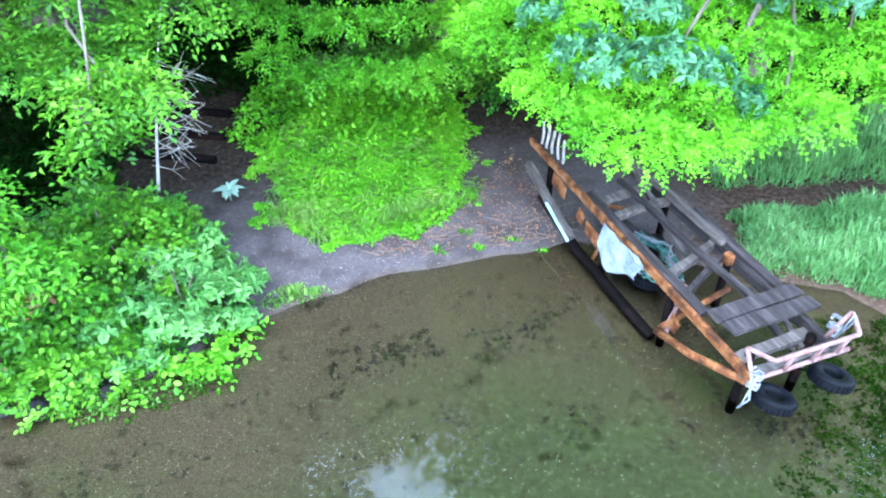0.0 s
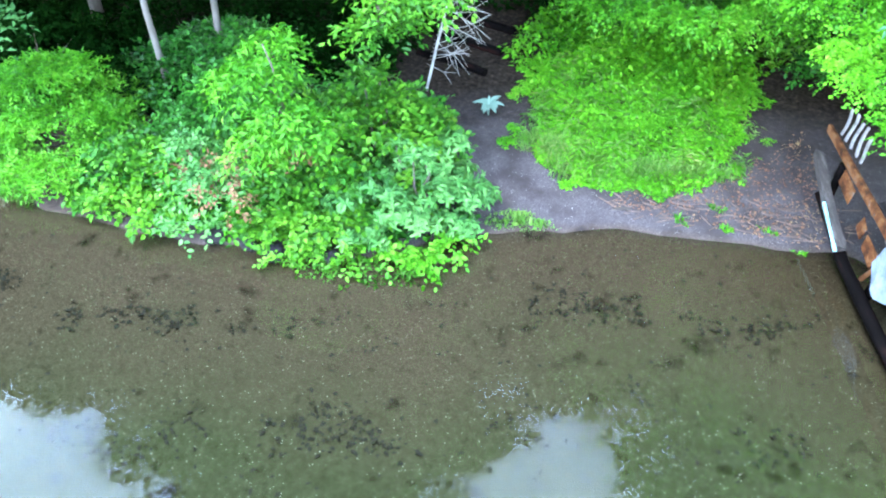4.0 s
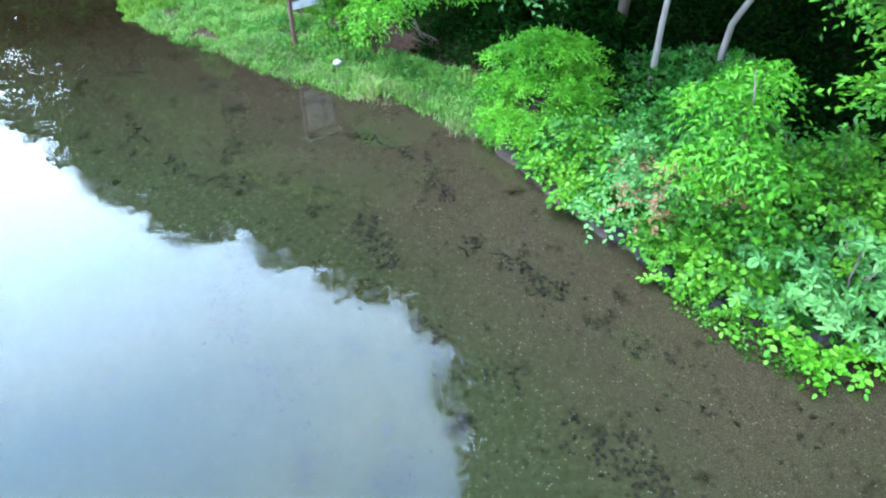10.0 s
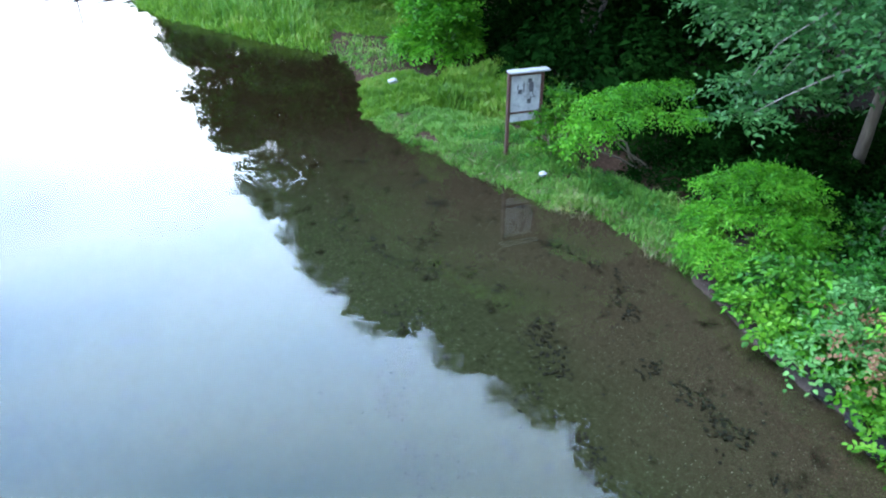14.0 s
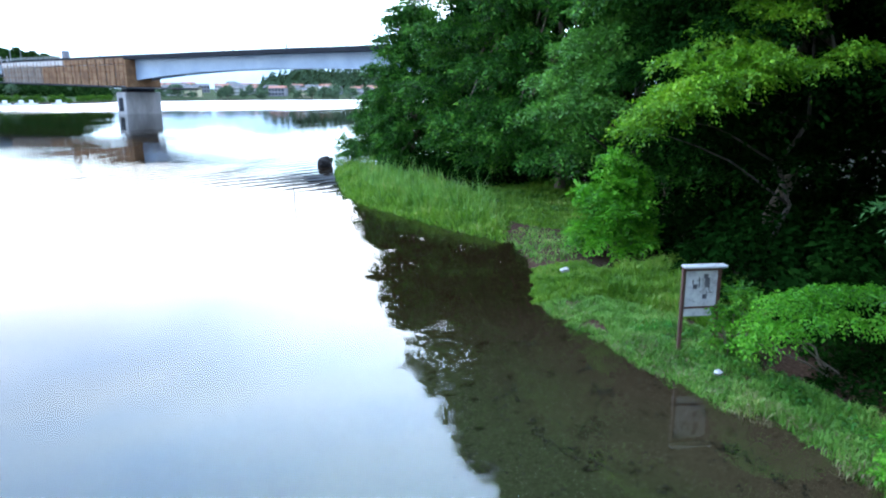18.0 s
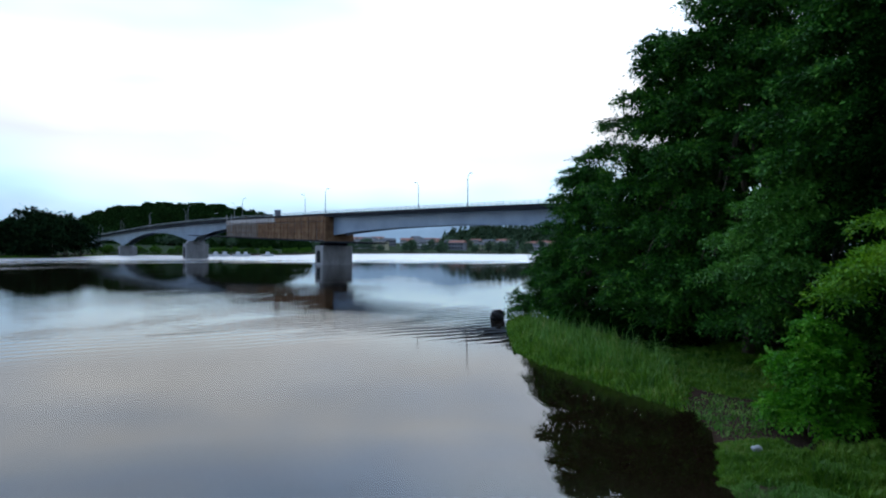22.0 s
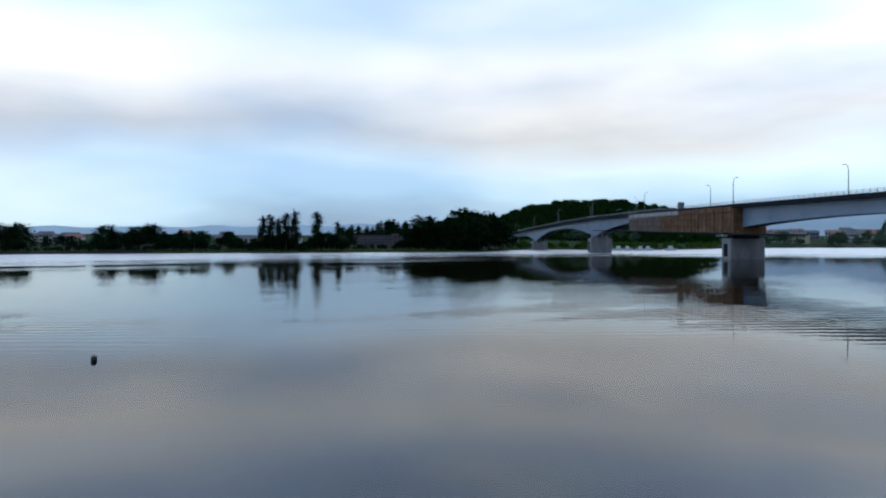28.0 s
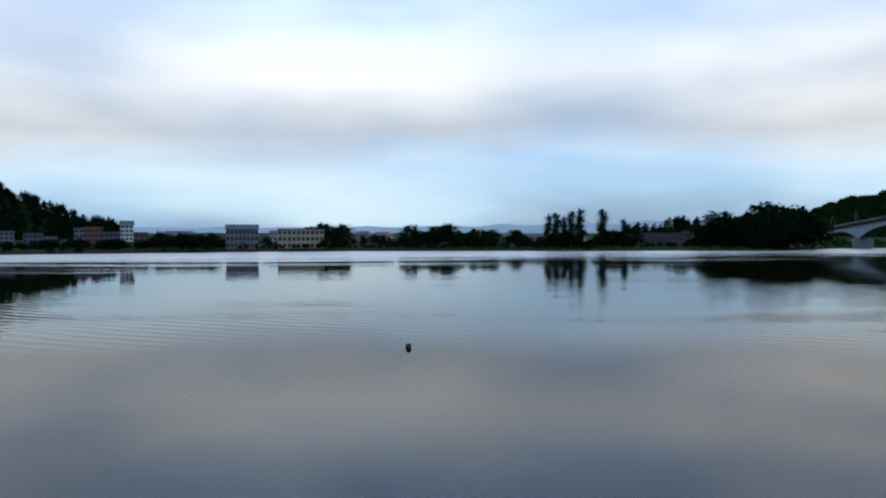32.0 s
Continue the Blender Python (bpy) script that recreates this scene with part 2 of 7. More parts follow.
# near-black greens: the shade inside the wood is put into the leaf colour
LEAF_SHADED = leaf_material("leaf_shaded", [(0.0, (0.001, 0.006, 0.001)), (0.5, (0.004, 0.018, 0.003)), (0.85, (0.008, 0.030, 0.005)), (1.0, (0.018, 0.055, 0.008))], glow=0.2, rough=0.9, gloss=0.0)
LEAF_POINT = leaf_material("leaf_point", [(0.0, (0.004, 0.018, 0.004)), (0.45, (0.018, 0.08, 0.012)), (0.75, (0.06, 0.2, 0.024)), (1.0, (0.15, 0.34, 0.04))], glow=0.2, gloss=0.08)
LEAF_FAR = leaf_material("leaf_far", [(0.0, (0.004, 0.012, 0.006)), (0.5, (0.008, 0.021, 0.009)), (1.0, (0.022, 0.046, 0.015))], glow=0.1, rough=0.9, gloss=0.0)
STRAW = leaf_material("straw", [(0.0, (0.06, 0.05, 0.025)), (0.5, (0.16, 0.14, 0.07)), (1.0, (0.30, 0.28, 0.15))], glow=0.2)
POND_WEED = leaf_material("pond_weed", [(0.0, (0.004, 0.012, 0.003)), (0.6, (0.014, 0.032, 0.006)), (1.0, (0.04, 0.07, 0.015))], glow=0.1, rough=0.9, gloss=0.0)
LEAF_RED = leaf_material("leaf_red_brown", [(0.0, (0.12, 0.05, 0.03)), (0.5, (0.25, 0.12, 0.07)), (1.0, (0.35, 0.25, 0.12))])
LEAF_SILVER = leaf_material("leaf_silver", [(0.0, (0.13, 0.22, 0.17)), (1.0, (0.26, 0.38, 0.31))], glow=0.2, rough=0.8)
GRASS_PALE = leaf_material("grass_pale", [(0.0, (0.028, 0.10, 0.009)), (0.45, (0.092, 0.24, 0.034)), (0.8, (0.18, 0.33, 0.066)), (1.0, (0.38, 0.36, 0.13))])
GRASS_REED = leaf_material("grass_reed", [(0.0, (0.03, 0.12, 0.03)), (0.45, (0.085, 0.24, 0.065)), (0.8, (0.16, 0.36, 0.13)), (1.0, (0.34, 0.42, 0.22))])
GRASS_SEED = leaf_material("grass_seeding", [(0.0, (0.025, 0.09, 0.008)), (0.4, (0.08, 0.2, 0.015)), (0.75, (0.15, 0.29, 0.03)), (1.0, (0.3, 0.33, 0.1))])
GRASS_GREEN = leaf_material("grass_green", [(0.0, (0.02, 0.09, 0.008)), (0.5, (0.06, 0.2, 0.018)), (1.0, (0.16, 0.32, 0.05))])
BARK = surface("bark", [(0.2, (0.05, 0.04, 0.03)), (0.6, (0.13, 0.11, 0.09)), (0.9, (0.22, 0.2, 0.17))], 4, 25, 0.9, bump=0.8, depth=0.02, stretch=(1, 1, 0.25))
# darker copy of the bark, with the hollow's shade in its colour
BARK_SHADED = surface("bark_shaded", [(0.2, (0.012, 0.010, 0.008)), (0.6, (0.035, 0.03, 0.025)), (0.9, (0.08, 0.07, 0.06))], 4, 25, 0.9, bump=0.8, depth=0.02, stretch=(1, 1, 0.25))
BARK_PALE = surface("bark_pale", [(0.2, (0.09, 0.08, 0.07)), (0.6, (0.2, 0.18, 0.16)), (0.9, (0.34, 0.32, 0.29))], 4, 30, 0.85, bump=0.5, stretch=(1, 1, 0.3))
DEADWOOD = surface("dead_wood", [(0.2, (0.2, 0.18, 0.16)), (0.7, (0.45, 0.43, 0.4)), (1.0, (0.6, 0.58, 0.55))], 8, 50, 0.85, bump=0.5)
TIMBER = surface("weathered_timber", [(0.15, (0.006, 0.005, 0.005)), (0.5, (0.024, 0.019, 0.020)), (0.72, (0.05, 0.04, 0.042)), (0.9, (0.1, 0.085, 0.085))], 7, 45, 0.8, bump=0.6, depth=0.01, stretch=(0.25, 2, 2), spec=0.15)
TIMBER_LIGHT = surface("bleached_timber", [(0.15, (0.02, 0.016, 0.015)), (0.55, (0.07, 0.058, 0.054)), (0.95, (0.18, 0.155, 0.15))], 7, 45, 0.8, bump=0.5, stretch=(0.25, 2, 2), spec=0.15)
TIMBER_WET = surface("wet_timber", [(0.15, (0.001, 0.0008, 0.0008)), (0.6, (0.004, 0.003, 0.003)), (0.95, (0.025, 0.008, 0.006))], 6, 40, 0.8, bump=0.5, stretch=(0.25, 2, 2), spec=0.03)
RUST = surface("rusty_steel", [(0.16, (0.012, 0.006, 0.005)), (0.34, (0.05, 0.018, 0.009)), (0.5, (0.13, 0.045, 0.016)), (0.62, (0.2, 0.085, 0.034)), (0.72, (0.15, 0.09, 0.065)), (0.82, (0.34, 0.27, 0.24))], 5.5, 32, 0.8, 0.1, bump=0.8, depth=0.008, spec=0.15)
PAINT_PINK = surface("flaking_paint", [(0.1, (0.09, 0.032, 0.024)), (0.35, (0.14, 0.07, 0.065)), (0.6, (0.19, 0.12, 0.12)), (1.0, (0.28, 0.21, 0.22))], 10, 60, 0.55, bump=0.4, depth=0.004, spec=0.15)
RUBBER = surface("tyre_rubber", [(0.1, (0.0008, 0.001, 0.002)), (0.7, (0.002, 0.003, 0.005)), (1.0, (0.008, 0.009, 0.013))], 8, 60, 0.6, bump=0.3, depth=0.004, spec=0.08)
CLOTH = surface("torn_white_sheet", [(0.1, (0.05, 0.07, 0.10)), (0.5, (0.14, 0.17, 0.21)), (1.0, (0.26, 0.29, 0.32))], 6, 30, 0.7, bump=0.4)
ROPE_WHITE = surface("grey_white_rope", [(0.1, (0.07, 0.08, 0.10)), (0.6, (0.18, 0.19, 0.22)), (1.0, (0.28, 0.3, 0.33))], 20, 90, 0.8)
NET_GREEN = surface("green_net", [(0.1, (0.01, 0.05, 0.05)), (0.6, (0.03, 0.14, 0.12)), (1.0, (0.1, 0.26, 0.22))], 12, 70, 0.7)
CYAN_PAINT = surface("cyan_paint", [(0.1, (0.15, 0.4, 0.42)), (0.6, (0.3, 0.62, 0.64)), (1.0, (0.5, 0.72, 0.72))], 10, 60, 0.6)
SIGN_BROWN = surface("brown_paint", [(0.1, (0.03, 0.012, 0.01)), (0.6, (0.065, 0.024, 0.02)), (1.0, (0.11, 0.05, 0.04))], 6, 50, 0.6)
SIGN_WHITE = surface("sign_white", [(0.1, (0.12, 0.12, 0.13)), (0.45, (0.3, 0.31, 0.33)), (1.0, (0.5, 0.51, 0.53))], 5, 40, 0.5)
DRY_STEM = surface("dry_stem", [(0.1, (0.05, 0.028, 0.022)), (0.6, (0.12, 0.075, 0.058)), (1.0, (0.2, 0.15, 0.12))], 10, 50, 0.85)
WEED_WET = surface("drowned_leaves", [(0.1, (0.008, 0.006, 0.005)), (1.0, (0.035, 0.024, 0.014))], 3, 20, 0.8)
HOUSE_WHITE = surface("house_white", [(0.1, (0.4, 0.4, 0.41)), (1.0, (0.62, 0.62, 0.62))], 0.2, 2, 0.8)
SIGN_INK = surface("sign_ink", [(0.1, (0.03, 0.03, 0.04)), (1.0, (0.1, 0.1, 0.12))], 6, 40, 0.6)
STONE_DARK = surface("dark_stone", [(0.1, (0.005, 0.005, 0.006)), (0.6, (0.014, 0.013, 0.014)), (1.0, (0.035, 0.032, 0.034))], 5, 40, 0.75, bump=0.6, spec=0.2)
CONCRETE = surface("concrete", [(0.1, (0.16, 0.16, 0.17)), (0.5, (0.25, 0.25, 0.26)), (1.0, (0.36, 0.36, 0.37))], 0.5, 4, 0.85, bump=0.3, depth=0.05, stretch=(1, 1, 0.3))
STEEL_BLUE = surface("pale_blue_girder_paint", [(0.1, (0.14, 0.20, 0.28)), (0.5, (0.20, 0.275, 0.37)), (1.0, (0.27, 0.35, 0.45))], 0.15, 2, 0.5, bump=0.1, depth=0.02)
# dark fascia, made near-black to hold the overhang's shade as well
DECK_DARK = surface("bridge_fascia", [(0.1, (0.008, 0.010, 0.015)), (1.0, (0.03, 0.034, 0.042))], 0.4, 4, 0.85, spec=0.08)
ASPHALT = surface("asphalt", [(0.1, (0.035, 0.035, 0.037)), (1.0, (0.07, 0.07, 0.07))], 0.6, 8, 0.9)
RAIL_GREY = surface("galvanised_rail", [(0.1, (0.2, 0.22, 0.25)), (1.0, (0.36, 0.39, 0.42))], 2, 12, 0.5, 0.3)
SCAFFOLD_WOOD = surface("scaffold_boards", [(0.1, (0.07, 0.03, 0.014)), (0.5, (0.16, 0.08, 0.035)), (1.0, (0.32, 0.2, 0.11))], 0.5, 3, 0.85, bump=0.4, depth=0.05)
SCAFFOLD_NET = surface("pale_dust_net", [(0.1, (0.34, 0.3, 0.28)), (0.5, (0.46, 0.44, 0.43)), (1.0, (0.6, 0.6, 0.6))], 0.4, 4, 0.9)
PLASTER = surface("white_plaster", [(0.1, (0.5, 0.5, 0.5)), (0.6, (0.66, 0.66, 0.66)), (1.0, (0.76, 0.76, 0.76))], 0.2, 2, 0.8)
PLASTER_YELLOW = surface("yellow_plaster", [(0.1, (0.3, 0.27, 0.18)), (0.6, (0.42, 0.385, 0.25)), (1.0, (0.5, 0.47, 0.33))], 0.2, 2, 0.8)
PLASTER_GREY = surface("grey_plaster", [(0.1, (0.11, 0.115, 0.14)), (0.6, (0.18, 0.185, 0.215)), (1.0, (0.27, 0.275, 0.3))], 0.2, 2, 0.8)
PLASTER_BLUE = surface("blue_grey_facade", [(0.1, (0.05, 0.06, 0.1)), (0.6, (0.09, 0.105, 0.16)), (1.0, (0.15, 0.165, 0.22))], 0.2, 2, 0.8)
ROOF_GREEN = surface("green_roof", [(0.1, (0.02, 0.06, 0.045)), (1.0, (0.05, 0.12, 0.09))], 0.3, 3, 0.7)
BRICK_RED = surface("red_brown_facade", [(0.1, (0.09, 0.045, 0.04)), (0.6, (0.16, 0.085, 0.07)), (1.0, (0.24, 0.15, 0.13))], 0.3, 3, 0.8)
ROOF_DARK = surface("dark_roof", [(0.1, (0.04, 0.04, 0.05)), (1.0, (0.12, 0.12, 0.14))], 0.3, 3, 0.7)
ROOF_RED = surface("red_roof", [(0.1, (0.18, 0.06, 0.04)), (1.0, (0.34, 0.14, 0.1))], 0.3, 3, 0.7)
GLASS_DARK = surface("window_glass", [(0.1, (0.02, 0.025, 0.035)), (1.0, (0.06, 0.07, 0.09))], 0.3, 2, 0.15)
BUOY_BLACK = surface("buoy_black", [(0.1, (0.008, 0.008, 0.01)), (1.0, (0.03, 0.03, 0.035))], 4, 30, 0.5)
SIGN_BLUE = surface("blue_panel", [(0.1, (0.05, 0.2, 0.34)), (1.0, (0.12, 0.34, 0.5))], 0.4, 4, 0.5)
PICKET_WHITE = surface("picket_paint", [(0.1, (0.12, 0.10, 0.10)), (0.6, (0.3, 0.28, 0.28)), (1.0, (0.42, 0.4, 0.4))], 10, 60, 0.6)
BOAT_WHITE = surface("boat_gelcoat", [(0.1, (0.6, 0.62, 0.65)), (1.0, (0.8, 0.82, 0.84))], 0.5, 5, 0.3)


def ground_material():
    """One sheet: gravelly lake bed under water, sand at the edge, leaf-strewn soil and far meadow on land."""
    m = bpy.data.materials.new("shore_ground")
    nd, ln = nodes_of(m)
    b = nd["Principled BSDF"]
    co = nd.new("ShaderNodeTexCoord")

    def nz(scale, detail=5, rough=0.55):
        n = nd.new("ShaderNodeTexNoise")
        n.inputs["Scale"].default_value, n.inputs["Detail"].default_value, n.inputs["Roughness"].default_value = scale, detail, rough
        ln.new(co.outputs["Object"], n.inputs["Vector"])
        return n

    def mixc(fac, a, bb):
        x = nd.new("ShaderNodeMix")
        x.data_type = "RGBA"
        for key, val in (("Factor", fac), ("A", a), ("B", bb)):
            if isinstance(val, (float, tuple)):
                x.inputs[key].default_value = val
            else:
                ln.new(val, x.inputs[key])
        return x.outputs["Result"]

    def rng(val, lo, hi):
        r = nd.new("ShaderNodeMapRange")
        ln.new(val, r.inputs[0])
        r.inputs[1].default_value, r.inputs[2].default_value = lo, hi
        return r.outputs[0]

    sep = nd.new("ShaderNodeSeparateXYZ")
    ln.new(co.outputs["Object"], sep.inputs[0])
    big, mid, small, grit = nz(0.35), nz(2.2, 6), nz(14, 4, 0.6), nz(60, 3, 0.7)
    peb = nd.new("ShaderNodeTexVoronoi")
    peb.inputs["Scale"].default_value = 26
    ln.new(co.outputs["Object"], peb.inputs["Vector"])
    # pebbled sand
    sand = ramp_node(nd, [(0.25, (0.028, 0.022, 0.023)), (0.5, (0.074, 0.062, 0.066)), (0.75, (0.158, 0.138, 0.142))])
    ln.new(grit.outputs[0], sand.inputs[0])
    soil = ramp_node(nd, [(0.3, (0.007, 0.005, 0.005)), (0.55, (0.027, 0.019, 0.014)), (0.8, (0.072, 0.053, 0.04))])
    ln.new(small.outputs[0], soil.inputs[0])
    bed = ramp_node(nd, [(0.28, (0.026, 0.018, 0.014)), (0.5, (0.09, 0.062, 0.046)), (0.72, (0.19, 0.14, 0.105))])
    ln.new(grit.outputs[0], bed.inputs[0])
    algae = ramp_node(nd, [(0.3, (0.044, 0.044, 0.022)), (0.6, (0.066, 0.068, 0.038)), (0.8, (0.092, 0.093, 0.054))])
    ln.new(small.outputs[0], algae.inputs[0])
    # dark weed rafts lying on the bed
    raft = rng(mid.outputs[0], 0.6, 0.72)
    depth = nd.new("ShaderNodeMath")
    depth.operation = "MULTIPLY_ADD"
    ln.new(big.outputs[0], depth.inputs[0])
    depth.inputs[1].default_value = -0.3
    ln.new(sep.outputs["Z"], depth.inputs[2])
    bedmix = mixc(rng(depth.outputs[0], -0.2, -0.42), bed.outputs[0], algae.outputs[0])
    # deeper bed is darkened in colour for the light that water absorbs
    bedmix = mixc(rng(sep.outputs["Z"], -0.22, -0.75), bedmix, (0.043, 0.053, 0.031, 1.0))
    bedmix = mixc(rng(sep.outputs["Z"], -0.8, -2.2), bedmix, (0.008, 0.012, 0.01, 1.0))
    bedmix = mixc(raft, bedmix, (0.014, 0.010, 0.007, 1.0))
    # towards the point the bed turns darker and redder
    west_bed = ramp_node(nd, [(0.3, (0.012, 0.006, 0.003)), (0.55, (0.026, 0.013, 0.007)), (0.8, (0.045, 0.025, 0.014))])
    ln.new(small.outputs[0], west_bed.inputs[0])
    bedmix = mixc(rng(sep.outputs["X"], -10.0, -17.0), bedmix, west_bed.outputs[0])
    clod = nz(5.5, 5, 0.65)
    bedmix = mixc(rng(clod.outputs[0], 0.6, 0.76), bedmix, (0.024, 0.019, 0.012, 1.0))
    speck = rng(peb.outputs["Distance"], 0.2, 0.12)
    gate = rng(small.outputs[0], 0.5, 0.6)
    sp = nd.new("ShaderNodeMath")
    sp.operation = "MULTIPLY"
    ln.new(speck, sp.inputs[0])
    ln.new(gate, sp.inputs[1])
    bedmix = mixc(sp.outputs[0], bedmix, (0.36, 0.34, 0.28, 1.0))
    sandy = mixc(sp.outputs[0], mixc(rng(mid.outputs[0], 0.42, 0.64), sand.outputs[0], (0.045, 0.037, 0.038, 1.0)), (0.34, 0.31, 0.3, 1.0))
    loam = ramp_node(nd, [(0.3, (0.018, 0.010, 0.007)), (0.55, (0.06, 0.036, 0.026)), (0.8, (0.12, 0.08, 0.062))])
    ln.new(small.outputs[0], loam.inputs[0])
    sandy = mixc(rng(sep.outputs["X"], -6.0, -12.0), sandy, loam.outputs[0])
    sandy = mixc(rng(sep.outputs["X"], 1.5, 3.2), sandy, loam.outputs[0])
    land = mixc(rng(sep.outputs["Z"], 0.10, 0.26), sandy, soil.outputs[0])
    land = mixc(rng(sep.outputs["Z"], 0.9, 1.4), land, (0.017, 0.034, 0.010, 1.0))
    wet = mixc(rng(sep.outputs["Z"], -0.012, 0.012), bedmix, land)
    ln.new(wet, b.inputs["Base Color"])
    b.inputs["Roughness"].default_value = 0.9
    b.inputs["Specular IOR Level"].default_value = 0.04
    bp = nd.new("ShaderNodeBump")
    bp.inputs["Strength"].default_value, bp.inputs["Distance"].default_value = 0.6, 0.02
    ln.new(grit.outputs[0], bp.inputs["Height"])
    ln.new(bp.outputs[0], b.inputs["Normal"])
    return m


def water_material():
    """Clear, faintly green lake water: Fresnel gloss over what lies below."""
    m = bpy.data.materials.new("lake_water")
    nd, ln = nodes_of(m)
    out = nd["Material Output"]
    nd.remove(nd["Principled BSDF"])
    co = nd.new("ShaderNodeTexCoord")
    mp = nd.new("ShaderNodeMapping")
    mp.inputs["Scale"].default_value, mp.inputs["Rotation"].default_value = (0.8, 3.4, 1.0), (0, 0, radians(20))
    ln.new(co.outputs["Object"], mp.inputs[0])
    n1, n2, n3 = (nd.new("ShaderNodeTexNoise") for _ in range(3))
    for n, sc, de in ((n1, 1.5, 2), (n2, 2.8, 2), (n3, 0.018, 3)):
        n.inputs["Scale"].default_value, n.inputs["Detail"].default_value = sc, de
        ln.new(mp.outputs[0], n.inputs["Vector"])
    # cat's paws: ruffled water between calm lanes
    calm = nd.new("ShaderNodeMapRange")
    ln.new(n3.outputs[0], calm.inputs[0])
    calm.inputs[1].default_value, calm.inputs[2].default_value, calm.inputs[3].default_value, calm.inputs[4].default_value = 0.4, 0.66, 0.35, 1.0
    def slope(tex, k):
        s = nd.new("ShaderNodeVectorMath")
        s.operation = "SUBTRACT"
        ln.new(tex.outputs["Color"], s.inputs[0])
        s.inputs[1].default_value = (0.5, 0.5, 0.5)
        m2 = nd.new("ShaderNodeVectorMath")
        m2.operation = "MULTIPLY"
        ln.new(s.outputs[0], m2.inputs[0])
        m2.inputs[1].default_value = (k * 0.45, k, 0.0)
        return m2.outputs[0]

    both = nd.new("ShaderNodeVectorMath")
    ln.new(slope(n1, WAVE), both.inputs[0])
    ln.new(slope(n2, WAVE * 0.8), both.inputs[1])
    # long ripples running in lines before the breeze, stronger in some patches
    turn = nd.new("ShaderNodeMapping")
    turn.inputs["Rotation"].default_value = (0, 0, radians(25))
    ln.new(co.outputs["Object"], turn.inputs[0])
    rip = nd.new("ShaderNodeTexWave")
    rip.bands_direction = "Y"
    rip.inputs["Scale"].default_value, rip.inputs["Distortion"].default_value = 0.24, 7.0
    rip.inputs["Detail"].default_value, rip.inputs["Detail Scale"].default_value = 2.0, 0.3
    ln.new(turn.outputs[0], rip.inputs["Vector"])
    n5 = nd.new("ShaderNodeTexNoise")
    n5.inputs["Scale"].default_value, n5.inputs["Detail"].default_value = 0.06, 2
    ln.new(mp.outputs[0], n5.inputs["Vector"])
    patch = nd.new("ShaderNodeMapRange")
    ln.new(n5.outputs[0], patch.inputs[0])
    patch.inputs[1].default_value, patch.inputs[2].default_value, patch.inputs[3].default_value, patch.inputs[4].default_value = 0.2, 0.72, 0.02, RIPPLE
    amp = nd.new("ShaderNodeMath")
    amp.operation = "MULTIPLY_ADD"
    ln.new(rip.outputs["Fac"], amp.inputs[0])
    amp.inputs[1].default_value, amp.inputs[2].default_value = 1.0, -0.5
    amp2 = nd.new("ShaderNodeMath")
    amp2.operation = "MULTIPLY"
    ln.new(amp.outputs[0], amp2.inputs[0])
    ln.new(patch.outputs[0], amp2.inputs[1])
    out_ = nd.new("ShaderNodeMapRange")
    away = nd.new("ShaderNodeVectorMath")
    away.operation = "LENGTH"
    ln.new(co.outputs["Object"], away.inputs[0])
    ln.new(away.outputs["Value"], out_.inputs[0])
    out_.inputs[1].default_value, out_.inputs[2].default_value, out_.inputs[3].default_value, out_.inputs[4].default_value = 45, 100, 1.0, 0.2
    amp3 = nd.new("ShaderNodeMath")
    amp3.operation = "MULTIPLY"
    ln.new(amp2.outputs[0], amp3.inputs[0])
    ln.new(out_.outputs[0], amp3.inputs[1])
    # the ripples die out in the lee of the shore
    lee = nd.new("ShaderNodeMapRange")
    ln.new(away.outputs["Value"], lee.inputs[0])
    lee.inputs[1].default_value, lee.inputs[2].default_value, lee.inputs[3].default_value, lee.inputs[4].default_value = 22, 50, 0.0, 1.0
    amp4 = nd.new("ShaderNodeMath")
    amp4.operation = "MULTIPLY"
    ln.new(amp3.outputs[0], amp4.inputs[0])
    ln.new(lee.outputs[0], amp4.inputs[1])
    lean = nd.new("ShaderNodeVectorMath")
    lean.operation = "SCALE"
    lean.inputs[0].default_value = (0.42, 0.91, 0.0)
    ln.new(amp4.outputs[0], lean.inputs["Scale"])
    all_ = nd.new("ShaderNodeVectorMath")
    ln.new(both.outputs[0], all_.inputs[0])
    ln.new(lean.outputs[0], all_.inputs[1])
    ruff = nd.new("ShaderNodeVectorMath")
    ruff.operation = "SCALE"
    ln.new(all_.outputs[0], ruff.inputs[0])
    far = nd.new("ShaderNodeVectorMath")
    far.operation = "LENGTH"
    ln.new(co.outputs["Object"], far.inputs[0])
    open_ = nd.new("ShaderNodeMapRange")
    open_.interpolation_type = "SMOOTHSTEP"
    ln.new(far.outputs["Value"], open_.inputs[0])
    open_.inputs[1].default_value, open_.inputs[2].default_value, open_.inputs[3].default_value, open_.inputs[4].default_value = 8, 55, 0.01, 1.0
    lanes = nd.new("ShaderNodeMath")
    lanes.operation = "MULTIPLY"
    ln.new(calm.outputs[0], lanes.inputs[0])
    # the breeze ruffles the water off the far bank
    breeze = nd.new("ShaderNodeMapRange")
    edge = nd.new("ShaderNodeMath")
    edge.operation = "MULTIPLY_ADD"
    ln.new(n3.outputs[0], edge.inputs[0])
    edge.inputs[1].default_value = 240
    ln.new(far.outputs["Value"], edge.inputs[2])
    ln.new(edge.outputs[0], breeze.inputs[0])
    breeze.inputs[1].default_value, breeze.inputs[2].default_value, breeze.inputs[3].default_value, breeze.inputs[4].default_value = 280, 315, 0.6, 0.8
